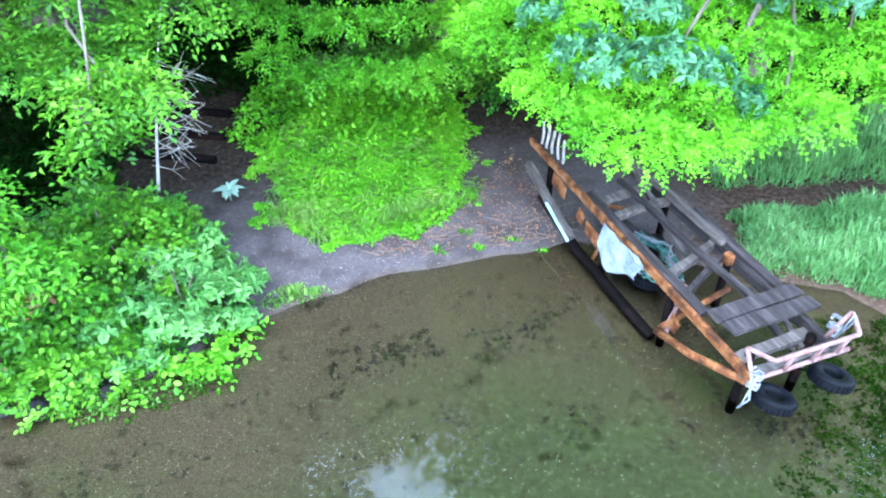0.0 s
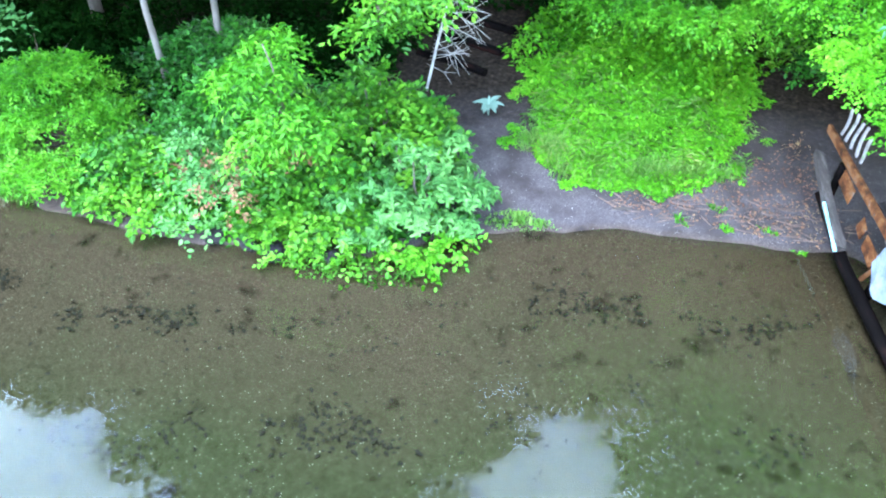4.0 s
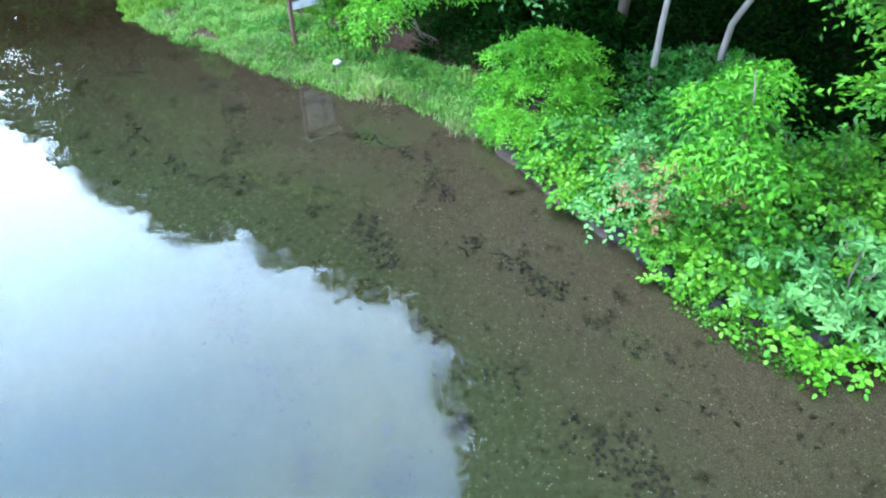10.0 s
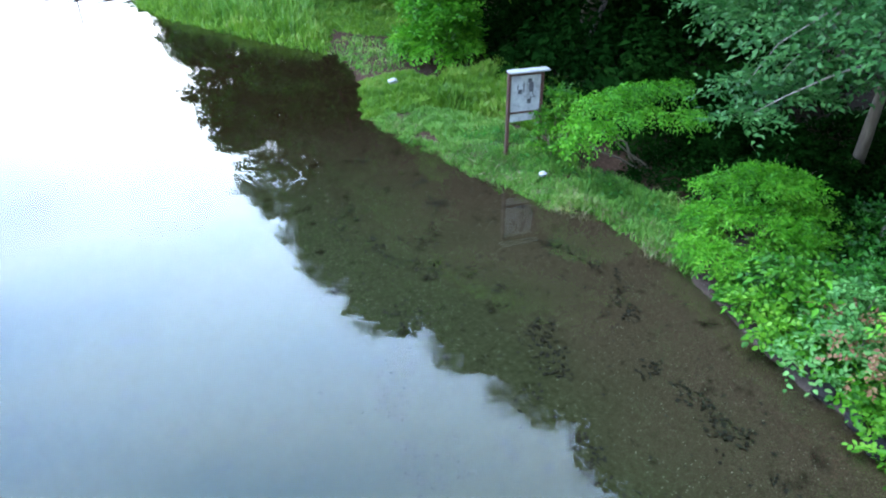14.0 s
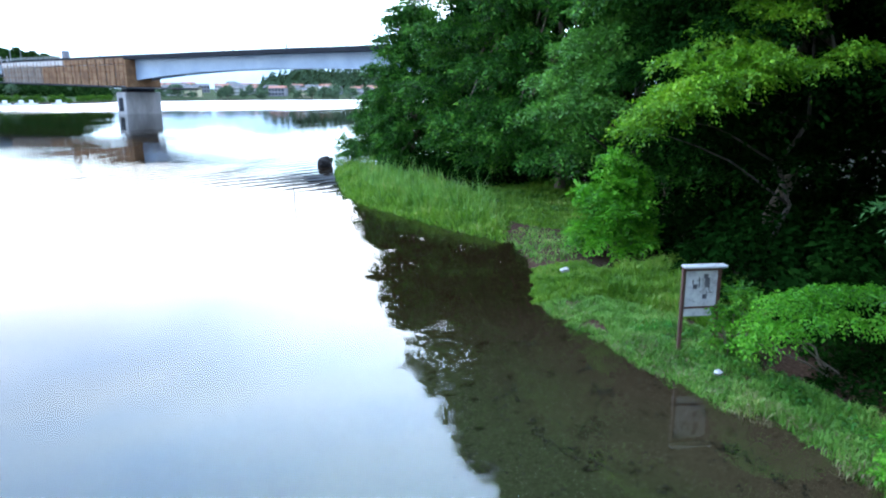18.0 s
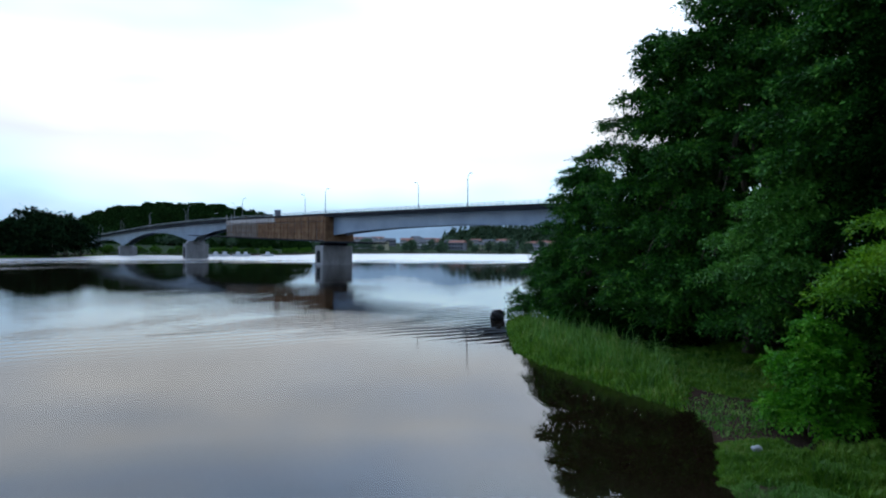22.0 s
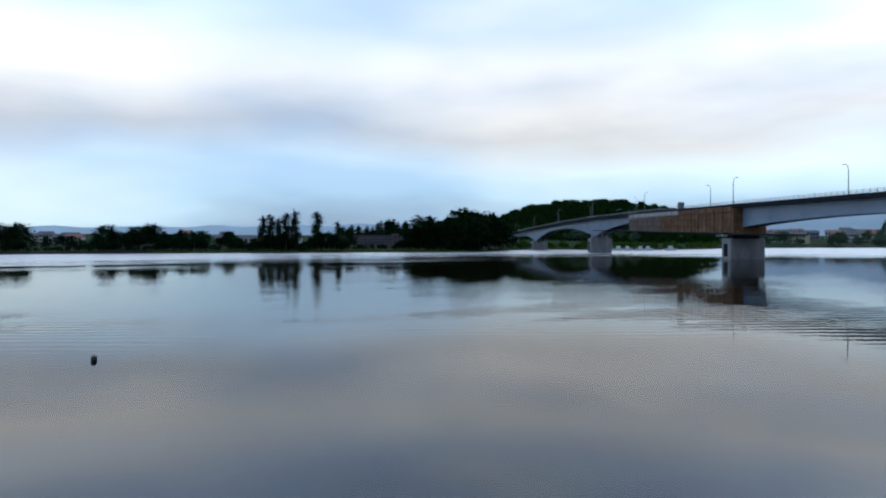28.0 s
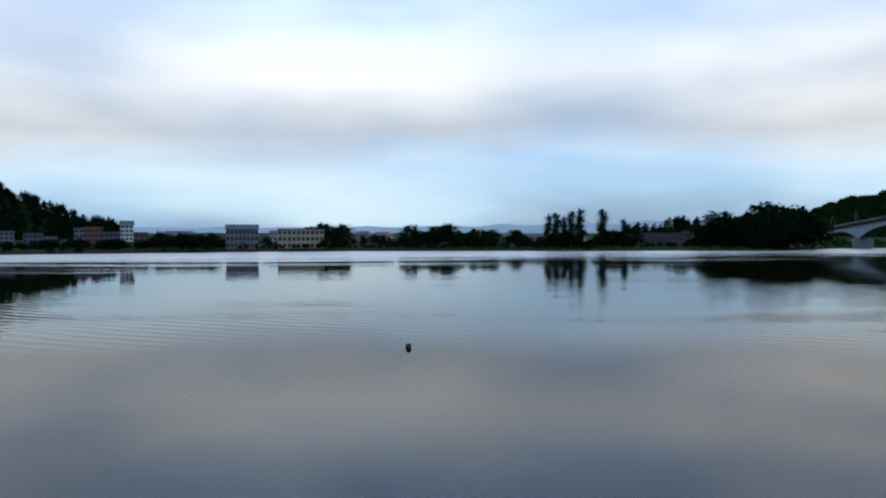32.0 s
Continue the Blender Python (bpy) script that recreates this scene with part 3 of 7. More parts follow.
    # the middle of the lake lies smoother
    lull = nd.new("ShaderNodeMapRange")
    ln.new(far.outputs["Value"], lull.inputs[0])
    lull.inputs[1].default_value, lull.inputs[2].default_value, lull.inputs[3].default_value, lull.inputs[4].default_value = 60, 160, 1.0, 0.0
    gain = nd.new("ShaderNodeMath")
    gain.operation = "MAXIMUM"
    ln.new(lull.outputs[0], gain.inputs[0])
    ln.new(breeze.outputs[0], gain.inputs[1])
    gust = nd.new("ShaderNodeMath")
    gust.operation = "MULTIPLY"
    ln.new(open_.outputs[0], gust.inputs[0])
    ln.new(gain.outputs[0], gust.inputs[1])
    ln.new(gust.outputs[0], lanes.inputs[1])
    ln.new(lanes.outputs[0], ruff.inputs["Scale"])
    tip = nd.new("ShaderNodeVectorMath")
    ln.new(ruff.outputs[0], tip.inputs[0])
    tip.inputs[1].default_value = (0, 0, 1)
    bp = nd.new("ShaderNodeVectorMath")
    bp.operation = "NORMALIZE"
    ln.new(tip.outputs[0], bp.inputs[0])
    fr = nd.new("ShaderNodeFresnel")
    fr.inputs["IOR"].default_value = 1.5
    ln.new(bp.outputs[0], fr.inputs["Normal"])
    tr, gl = nd.new("ShaderNodeBsdfTransparent"), nd.new("ShaderNodeBsdfGlossy")
    tr.inputs[0].default_value = (0.825, 0.87, 0.785, 1)
    # off the far bank the breeze breaks the mirror into a dull sheet, in streaks
    xyz = nd.new("ShaderNodeSeparateXYZ")
    ln.new(co.outputs["Object"], xyz.inputs[0])
    south = nd.new("ShaderNodeMapRange")
    ln.new(xyz.outputs["X"], south.inputs[0])
    south.inputs[1].default_value, south.inputs[2].default_value, south.inputs[3].default_value, south.inputs[4].default_value = -130, -10, 0.0, 90.0
    reach = nd.new("ShaderNodeMath")
    ln.new(edge.outputs[0], reach.inputs[0])
    ln.new(south.outputs[0], reach.inputs[1])
    soft = nd.new("ShaderNodeMapRange")
    ln.new(reach.outputs[0], soft.inputs[0])
    soft.inputs[1].default_value, soft.inputs[2].default_value, soft.inputs[3].default_value, soft.inputs[4].default_value = 340, 450, 0.0, 0.3
    ln.new(soft.outputs[0], gl.inputs["Roughness"])
    ln.new(bp.outputs[0], gl.inputs["Normal"])
    mx = nd.new("ShaderNodeMixShader")
    ln.new(fr.outputs[0], mx.inputs[0])
    ln.new(tr.outputs[0], mx.inputs[1])
    ln.new(gl.outputs[0], mx.inputs[2])
    ln.new(mx.outputs[0], out.inputs[0])
    return m


WAVE, RIPPLE = 0.05, 0.11
GROUND, WATER = ground_material(), water_material()


# ---- building helpers ----
def mesh_np(name, verts, faces, mats=(), smooth=False):
    """A mesh from arrays: verts (n, 3), faces (m, 3 or 4)."""
    me = bpy.data.meshes.new(name)
    verts, faces = np.asarray(verts, np.float32), np.asarray(faces, np.int32)
    k = faces.shape[1]
    me.vertices.add(len(verts))
    me.vertices.foreach_set("co", verts.ravel())
    me.loops.add(faces.size)
    me.loops.foreach_set("vertex_index", faces.ravel())
    me.polygons.add(len(faces))
    me.polygons.foreach_set("loop_start", np.arange(0, faces.size, k, dtype=np.int32))
    me.polygons.foreach_set("loop_total", np.full(len(faces), k, np.int32))
    if smooth:
        me.polygons.foreach_set("use_smooth", np.ones(len(faces), bool))
    for m in mats if isinstance(mats, (list, tuple)) else [mats]:
        me.materials.append(m)
    me.update(calc_edges=True)
    me.validate()
    return me


def part(name, bm, material, parent=None, label=""):
    """Links a bmesh, or a mesh, as one object under a thing or a part."""
    if isinstance(bm, bmesh.types.BMesh):
        me = bpy.data.meshes.new(name)
        bmesh.ops.recalc_face_normals(bm, faces=bm.faces)
        bm.to_mesh(me)
        bm.free()
        me.materials.append(material)
    else:
        me = bm
    ob = new(name, me)
    ob.parent = parent
    if label:
        ob["label"] = label
    return ob


def thing(name, m, label, category, group="", kind=""):
    ob = new(name)
    ob.matrix_world = m
    ob.empty_display_size = 0.2
    return tagged(ob, label, category, group, kind)


def add_box(bm, a, b, bevel=0.0, m=None):
    """An axis-aligned box from corner a to corner b, then turned by m."""
    c, s = [(p + q) / 2 for p, q in zip(a, b)], [abs(q - p) for p, q in zip(a, b)]
    r = bmesh.ops.create_cube(bm, size=1.0, matrix=(m or Matrix()) @ Matrix.Translation(c) @ Matrix.Diagonal((*s, 1)))
    if bevel:
        es = list({e for v in r["verts"] for e in v.link_edges})
        bmesh.ops.bevel(bm, geom=es, offset=bevel, segments=1, affect="EDGES")
    return bm


def box(a, b, bevel=0.0, m=None):
    return add_box(bmesh.new(), a, b, bevel, m)


def add_beam(bm, p, q, w, h, up=(0, 0, 1), bevel=0.0, warp=0.0, cuts=0):
    """A timber of section w x h from p to q."""
    p, q = Vector(p), Vector(q)
    d = q - p
    x = d.normalized()
    y = Vector(up).cross(x).normalized()
    z = x.cross(y)
    rot = Matrix((x, y, z)).transposed().to_4x4()
    m = Matrix.Translation((p + q) / 2) @ rot @ Matrix.Diagonal((d.length, w, h, 1))
    r = bmesh.ops.create_cube(bm, size=1.0, matrix=m)
    if bevel:
        es = list({e for v in r["verts"] for e in v.link_edges})
        bmesh.ops.bevel(bm, geom=es, offset=bevel, segments=1, affect="EDGES")
    if warp:
        for v in bm.verts:
            v.co += Vector(noise.noise_vector(v.co * 3.1)) * warp
    return bm


def beam(p, q, w, h, up=(0, 0, 1), bevel=0.008, warp=0.0):
    return add_beam(bmesh.new(), p, q, w, h, up, bevel, warp)


def plank(p, q, w, h, up=(0, 0, 1), seed=0, rag=0.02):
    """A weathered plank: a beam cut in lengths, edges gnawed and a little bent."""
    p, q = Vector(p), Vector(q)
    d = q - p
    x = d.normalized()
    y = Vector(up).cross(x).normalized()
    z = x.cross(y)
    n = max(4, int(d.length / 0.12))
    bm, rows, rnd = bmesh.new(), [], random.Random(seed)
    for i in range(n + 1):
        f = i / n
        c = p + d * f + z * (0.012 * math.sin(f * 5 + seed)) + y * (0.01 * math.sin(f * 4 + seed * 2))
        e = [rnd.uniform(-rag, rag) * (1.8 if i in (0, n) else 0.5) for _ in range(4)]
        rows.append([bm.verts.new(c + y * (s * w / 2 + e[k] * 0.5) + z * (t * h / 2) + x * (e[k] if i in (0, n) else 0))
                     for k, (s, t) in enumerate(((-1, -1), (1, -1), (1, 1), (-1, 1)))])
    for a, b in zip(rows, rows[1:]):
        for k in range(4):
            bm.faces.new((a[k], a[(k + 1) % 4], b[(k + 1) % 4], b[k]))
    bm.faces.new(rows[0][::-1])
    bm.faces.new(rows[-1])
    return bm


def add_tube(bm, pts, radii, sides=8, cap=True):
    """A tube along points, with its radius at each."""
    pts = [Vector(p) for p in pts]
    if not isinstance(radii, (list, tuple)):
        radii = [radii] * len(pts)
    rings, ref = [], Vector((0.31, 0.17, 0.93)).normalized()
    for i, p in enumerate(pts):
        d = (pts[min(i + 1, len(pts) - 1)] - pts[max(i - 1, 0)]).normalized()
        a = ref.cross(d)
        if a.length < 0.1:
            a = Vector((1, 0, 0)).cross(d)
        a.normalize()
        b = d.cross(a)
        rings.append([bm.verts.new(p + (a * math.cos(2 * math.pi * k / sides) + b * math.sin(2 * math.pi * k / sides)) * radii[i]) for k in range(sides)])
    for r, s in zip(rings, rings[1:]):
        for k in range(sides):
            f = bm.faces.new((r[k], r[(k + 1) % sides], s[(k + 1) % sides], s[k]))
            f.smooth = True
    if cap:
        bm.faces.new(rings[0][::-1])
        bm.faces.new(rings[-1])
    return bm


def tube(pts, radii, sides=8, cap=True):
    return add_tube(bmesh.new(), pts, radii, sides, cap)


def lathe(profile, sides=24):
    """A turned body about z from (radius, z) pairs, closed along the profile."""
    bm, rings = bmesh.new(), []
    for r, z in profile:
        rings.append([bm.verts.new((r * math.cos(2 * math.pi * k / sides), r * math.sin(2 * math.pi * k / sides), z)) for k in range(sides)])
    for a, b in zip(rings, rings[1:]):
        for k in range(sides):
            f = bm.faces.new((a[k], a[(k + 1) % sides], b[(k + 1) % sides], b[k]))
            f.smooth = True
    return bm


def stone(r, seed, flat=0.7):
    bm = bmesh.new()
    bmesh.ops.create_icosphere(bm, subdivisions=3, radius=r)
    for v in bm.verts:
        n = noise.noise(v.co * (1.3 / r) + Vector((seed * 7.3, 0, 0))) * 0.35 + noise.noise(v.co * (3.5 / r) + Vector((0, seed, 0))) * 0.1
        v.co *= 1 + n
        v.co.z *= flat
    return bm


# ---- foliage ----
RNG = np.random.default_rng(11)


def leaves(name, pts, nrm, out, size, mats, width=0.5, jitter=0.5, stray=0.55, oval=False):
    """One mesh of folded, pointed leaves: at pts, facing about nrm, pointing about out, of the given lengths."""
    n = len(pts)
    nrm = nrm + RNG.normal(0, jitter, (n, 3))
    nrm /= np.linalg.norm(nrm, axis=1, keepdims=True) + 1e-9
    out = out + RNG.normal(0, stray, (n, 3))
    out -= (out * nrm).sum(1, keepdims=True) * nrm
    out /= np.linalg.norm(out, axis=1, keepdims=True) + 1e-9
    side = np.cross(nrm, out)
    L = (size * RNG.uniform(0.6, 1.3, n))[:, None]
    W = L * width * 0.5 * RNG.uniform(0.8, 1.2, (n, 1))
    tip = pts + out * L - nrm * L * RNG.uniform(0.0, 0.25, (n, 1))
    if oval:
        a, b = pts + out * L * 0.3 + nrm * L * 0.10, pts + out * L * 0.7 + nrm * L * 0.04
        v = np.stack([pts, a + side * W, b + side * W * 0.9, tip, b - side * W * 0.9, a - side * W], 1).reshape(-1, 3)
        i = np.arange(n)[:, None] * 6
        f = np.concatenate([i + [0, 1, 2, 3], i + [0, 3, 4, 5]], 1).reshape(-1, 4)
        return mesh_np(name, v, f, mats)
    mid = pts + out * L * 0.45 + nrm * L * 0.10
    v = np.stack([pts, mid + side * W, tip, mid - side * W], 1).reshape(-1, 3)
    i = np.arange(n)[:, None] * 4
    f = np.concatenate([i + [0, 1, 2], i + [0, 2, 3]], 1).reshape(-1, 3)
    return mesh_np(name, v, f, mats)


def clump_points(c, r, n, up=0.75):
    """Points on and just under the skin of a ragged clump, with the way out of it."""
    d = RNG.normal(0, 1, (n, 3))
    d /= np.linalg.norm(d, axis=1, keepdims=True)
    flip = (d[:, 2] < 0) & (RNG.random(n) < up)
    d[flip, 2] *= -1
    ph = RNG.uniform(0, 6.28, 6)
    wob = 1 + 0.16 * np.sin(3 * d[:, 0] + ph[0]) * np.sin(4 * d[:, 1] + ph[1]) + 0.12 * np.sin(7 * d[:, 0] + ph[2]) * np.sin(6 * d[:, 2] + ph[3]) + 0.1 * np.sin(9 * d[:, 1] + ph[4])
    rad = wob * (1 - 0.5 * RNG.random(n) ** 2.2)
    p = np.asarray(c) + d * rad[:, None] * np.asarray(r)
    return p, d


def crown(name, clumps, density, size, mat, width=0.5, flat=0.75, droop=0.25, lo=None, spray=7, loose=0.35, oval=False, whorl=False):
    """A crown of clumps (x, y, z, rx, ry, rz), each a tuft of leafy sprays; density: leaves to a square metre of clump skin."""
    P, D = [], []
    for x, y, z, rx, ry, rz in clumps:
        n = int(density * 4 * math.pi * ((rx * ry) ** 1.6 / 3 + (rx * rz) ** 1.6 / 3 + (ry * rz) ** 1.6 / 3) ** (1 / 1.6) / spray) + 3
        p, d = clump_points((x, y, z), (rx, ry, rz), n)
        P.append(p)
        D.append(d)
    P, D = np.concatenate(P), np.concatenate(D)
    n = len(P)
    axis = D * [1, 1, 0.55] + RNG.normal(0, loose, (n, 3)) - [0, 0, droop]
    axis /= np.linalg.norm(axis, axis=1, keepdims=True) + 1e-9
    up = D * 0.35 + [0, 0, flat] + RNG.normal(0, 0.3, (n, 3))
    up -= (up * axis).sum(1, keepdims=True) * axis
    up /= np.linalg.norm(up, axis=1, keepdims=True) + 1e-9
    side = np.cross(up, axis)
    length = size * (0.42 * spray) * RNG.uniform(0.6, 1.4, (n, 1))
    LP, LN, LO = [], [], []
    for k in range(spray):
        f = k / (spray - 1)
        s = 0.0 if k == spray - 1 else (1 if k % 2 else -1)
        if whorl:
            a = 2 * math.pi * k / spray
            LP.append(P + axis * size * 0.12 * (k % 2))
            LN.append(axis * 0.9 + up * 0.6)
            LO.append(up * math.cos(a) + side * math.sin(a) + axis * 0.45)
            continue
        LP.append(P + axis * length * (f - 0.35) - [0, 0, 1] * length * 0.35 * f * f * (0.4 + droop))
        LN.append(up)
        LO.append(axis * (0.75 if s else 1.0) + side * s * 0.95)
    P, N, O = np.concatenate(LP), np.concatenate(LN), np.concatenate(LO)
    if lo is not None:
        keep = P[:, 2] > lo
        P, N, O = P[keep], N[keep], O[keep]
    return leaves(name, P, N, O, np.full(len(P), size), mat, width, 0.28, 0.22, oval)


def limb_path(a, b, sag=0.1, seed=0, n=6):
    a, b, rnd = Vector(a), Vector(b), random.Random(seed)
    pts = []
    for i in range(n):
        f = i / (n - 1)
        p = a.lerp(b, f) + Vector((rnd.uniform(-1, 1), rnd.uniform(-1, 1), 0)) * 0.05 * (b - a).length * math.sin(math.pi * f)
        p.z += sag * (b - a).length * math.sin(math.pi * f)
        pts.append(p)
    return pts


def tree(name, base, top, radius, clumps, density, size, mat, label, bark=None, trunk_r=0.18, category="tree", group="shore trees", width=0.5, forks=6, droop=0.25, extra=()):
    """A tree: tapered trunk from base to top, limbs to its clumps, and a leafy crown. Clumps are offsets from the base."""
    t = thing(name, pose(*base), label, category, group)
    bark = bark or BARK
    top = Vector(top)
    path = limb_path((0, 0, -0.3), top, 0.0, seed=int(base[0] * 7 + base[1] * 3), n=9)
    bm = tube(path, [trunk_r * (1.25 if i == 0 else 1.0 - 0.8 * i / 8) for i in range(9)], 10)
    part("trunk", bm, bark, t)
    for k, c in enumerate(clumps[:forks]):
        f = 0.35 + 0.5 * (k / max(1, forks))
        a = Vector(path[min(8, max(1, int(f * 8)))])
        bb = Vector(c[:3])
        lp = limb_path(a, bb, 0.08, seed=k, n=6)
        part("limb", tube(lp, [trunk_r * 0.42 * (1 - 0.8 * i / 5) for i in range(6)], 6), bark, t)
    part("crown", crown("crown", clumps, density, size, mat, width, droop=droop), None, t)
    for m2, cl, dn, sz in extra:
        part("crown", crown("crown", cl, dn, sz, m2, 0.4 if m2 is LEAF_MINT else width, droop=droop, whorl=m2 is LEAF_MINT), None, t)
    return t


def round_crown(h0, h1, r, n, seed, flat=0.55, c=0.42):
    """Clumps round an egg-shaped crown from height h0 to h1."""
    rnd, out = random.Random(seed), []
    for i in range(n):
        f = (i + 0.5) / n
        z = h0 + (h1 - h0) * f
        w = r * (0.45 + 0.55 * math.sin(math.pi * min(1, 0.16 + 0.80 * f))) * (1.0 - 0.62 * f ** 3)
        a = i * 2.399963 + rnd.uniform(-0.4, 0.4)
        q = w * rnd.uniform(0.5, 0.85)
        s = r * c * rnd.uniform(0.75, 1.25)
        out.append((q * math.cos(a), q * math.sin(a), z, s, s, s * flat))
    return out


# ---- ground and lake ----
def bear(deg, d, z=0.0):
    """A point out on the lake or its far shore: degrees to the left from +y, metres from the near shore's lookout."""
    return (0.5 - math.sin(radians(deg)) * d, 0.4 + math.cos(radians(deg)) * d, z)


NEAR_SHORE = [(60, 20), (14, 8.4), (6.5, 6.9), (4.9, 7.1), (4.2, 7.65), (2.8, 7.9), (0.8, 8.3), (-0.7, 7.75), (-2.1, 7.2), (-3.0, 6.65), (-3.6, 6.1), (-4.1, 5.3), (-5.1, 4.7), (-6.6, 4.1),
              (-7.5, 3.75), (-8.5, 3.45), (-9.5, 3.4), (-10.7, 2.5), (-11.5, 2.3), (-11.6, 1.4), (-12.3, 0.75), (-13.8, -0.3), (-15, -1.4), (-16.6, -2.5), (-20, -3.3), (-23.6, -4.7),
              (-25, -6.8), (-27.7, -10), (-30, -13), (-33, -15.5), (-40, -19.3), (-46, -23), (-50, -21), (-54, -10), (-72, 6), (-100, 14), (-170, 30), (-600, 300),
              (-1500, 1500), (-1500, 4200), (4200, 4200), (4200, 900), (400, 90)]
FAR_SHORE = [bear(a, d)[:2] for a, d in ((258, 3600), (252, 1500), (240, 700), (228, 420), (215, 345), (205, 350), (196, 365), (185, 370), (172, 365), (163, 362), (156, 368), (151.5, 385),
                                         (149.5, 430), (147.5, 500), (144, 500), (141, 455), (137, 460), (134, 540), (130, 660), (122, 740), (114, 760), (107, 800), (98, 1100), (94, 4200))]
FAR_SHORE += [(-4400, -4400), (-1000, -4400), (4400, -4400)]


def inland(P, poly):
    """Metres from a shoreline: over 0 on land, under 0 in the water."""
    poly = np.array(poly, float)
    a, b = poly, np.roll(poly, -1, 0)
    best, inside = np.full(len(P), 1e9), np.zeros(len(P), bool)
    for (x0, y0), (x1, y1) in zip(a, b):
        d = np.array([x1 - x0, y1 - y0])
        t = np.clip(((P - (x0, y0)) @ d) / (d @ d), 0, 1)
        best = np.minimum(best, np.hypot(*(P - (x0, y0) - t[:, None] * d).T))
        cross = ((y0 > P[:, 1]) != (y1 > P[:, 1])) & (P[:, 0] < (x1 - x0) * (P[:, 1] - y0) / (y1 - y0 + 1e-12) + x0)
        inside ^= cross
    return np.where(inside, best, -best)


def wobble(P):
    x, y = P[:, 0], P[:, 1]
    return 0.07 * np.sin(1.3 * x + 0.7 * y) * np.sin(1.1 * y - 0.6 * x) + 0.02 * np.sin(5.3 * x - 2.2 * y) + 0.015 * np.sin(4.1 * y + 3.3 * x)


def ground_height(P):
    P = np.asarray(P, float).reshape(-1, 2)
    near, far = inland(P, NEAR_SHORE) + wobble(P), inland(P, FAR_SHORE)
    d = np.maximum(near, far)
    z = np.where(d > 0, 0.075 * np.minimum(d, 4) + 0.05 * np.clip(d - 4, 0, 16) + np.where(far > near, 0.035, 0.004) * np.clip(d - 20, 0, 420),
                 np.maximum(0.085 * d, -0.4 + 0.06 * (d + 4.7) * (d < -4.7)))
    z = np.where(d <= -4.7, -0.4 + 0.14 * (d + 4.7), z)
    z = np.maximum(z, -4.5)
    return z + np.where(np.abs(d) < 40, 0.03 * wobble(P * 1.7) * 3, 0)


def gz(x, y):
    return float(ground_height([(x, y)])[0])


def spread(lo, hi, step, far, grow=1.16):
    mid = list(np.arange(lo, hi, step))
    s, a, b = step, [lo], [mid[-1]]
    while a[-1] > -far:
        s *= grow
        a.append(a[-1] - s)
    s = step
    while b[-1] < far:
        s *= grow
        b.append(b[-1] + s)
    return np.array(a[:0:-1] + mid + b[1:])


gx, gy = spread(-32, 11, 0.28, 4300), spread(-20, 17, 0.28, 4300)
X, Y = np.meshgrid(gx, gy)
P2 = np.stack([X.ravel(), Y.ravel()], 1)
Z = np.concatenate([ground_height(c) for c in np.array_split(P2, 8)])
nx = len(gx)
q = (np.arange(len(gy) - 1)[:, None] * nx + np.arange(nx - 1)).ravel()[:, None]
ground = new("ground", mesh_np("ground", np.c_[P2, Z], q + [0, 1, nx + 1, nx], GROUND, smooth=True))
tagged(ground, "gravelly lake bed, sandy shore and leaf-strewn soil in one sheet", "ground", kind="structure")
wv = 4290.0
water = new("water", mesh_np("water", [(-wv, -wv, 0), (wv, -wv, 0), (wv, wv, 0), (-wv, wv, 0)], [(0, 1, 2, 3)], WATER))
tagged(water, "calm clear lake water mirroring clouds and trees", "lake", kind="structure")


# ---- the rotting landing stage ----
U, V = Vector((-0.449, 0.894, 0)), Vector((0.894, 0.449, 0))
DOCK = Matrix(((U.x, V.x, 0, 2.27), (U.y, V.y, 0, 5.11), (0, 0, 1, 0), (0, 0, 0, 1)))     # x inland, y across, z up
dock = thing("landing_stage", DOCK, "derelict wooden and rusty steel landing stage half collapsed into the water", "dock")
part("edge_channel", beam((0.0, 0, 0.74), (5.25, 0, 0.88), 0.06, 0.12, bevel=0.01, warp=0.02), RUST, dock, "flaking orange rusted steel channel")
part("walk_plank", plank((0.95, 0.10, 0.80), (3.6, 0.12, 0.87), 0.13, 0.045, seed=1), TIMBER, dock)
part("walk_plank", plank((0.95, 0.82, 0.80), (3.7, 0.66, 0.88), 0.085, 0.06, seed=2), TIMBER, dock)
part("walk_plank", plank((0.9, 1.26, 0.80), (2.7, 1.24, 0.85), 0.13, 0.05, seed=3), TIMBER, dock)
part("side_beam", plank((0.1, 1.2, 0.68), (4.2, 1.15, 0.80), 0.09, 0.16, seed=4), TIMBER, dock)
part("side_beam", plank((1.9, 1.12, 0.9), (4.0, 1.0, 1.0), 0.07, 0.10, seed=5), TIMBER_LIGHT, dock)
bench = part("bench_board", plank((0.55, 0.08, 0.93), (0.60, 1.30, 0.93), 0.2, 0.04, seed=6), TIMBER, dock, "grey bench board with a pale paint patch")
part("bench_board", plank((0.77, 0.06, 0.935), (0.82, 1.28, 0.935), 0.2, 0.04, seed=7), TIMBER, dock)
part("paint_patch", box((0.51, 0.5, 0.953), (0.63, 0.66, 0.958), 0.002), PAINT_PINK, bench, "small pinkish white paint patch")
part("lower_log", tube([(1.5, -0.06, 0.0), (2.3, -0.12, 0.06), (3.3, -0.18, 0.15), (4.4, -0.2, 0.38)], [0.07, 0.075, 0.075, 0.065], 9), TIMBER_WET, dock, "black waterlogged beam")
lower = part("lower_plank", plank((3.3, -0.28, 0.34), (5.0, -0.14, 0.62), 0.12, 0.1, seed=8), TIMBER_LIGHT, dock)
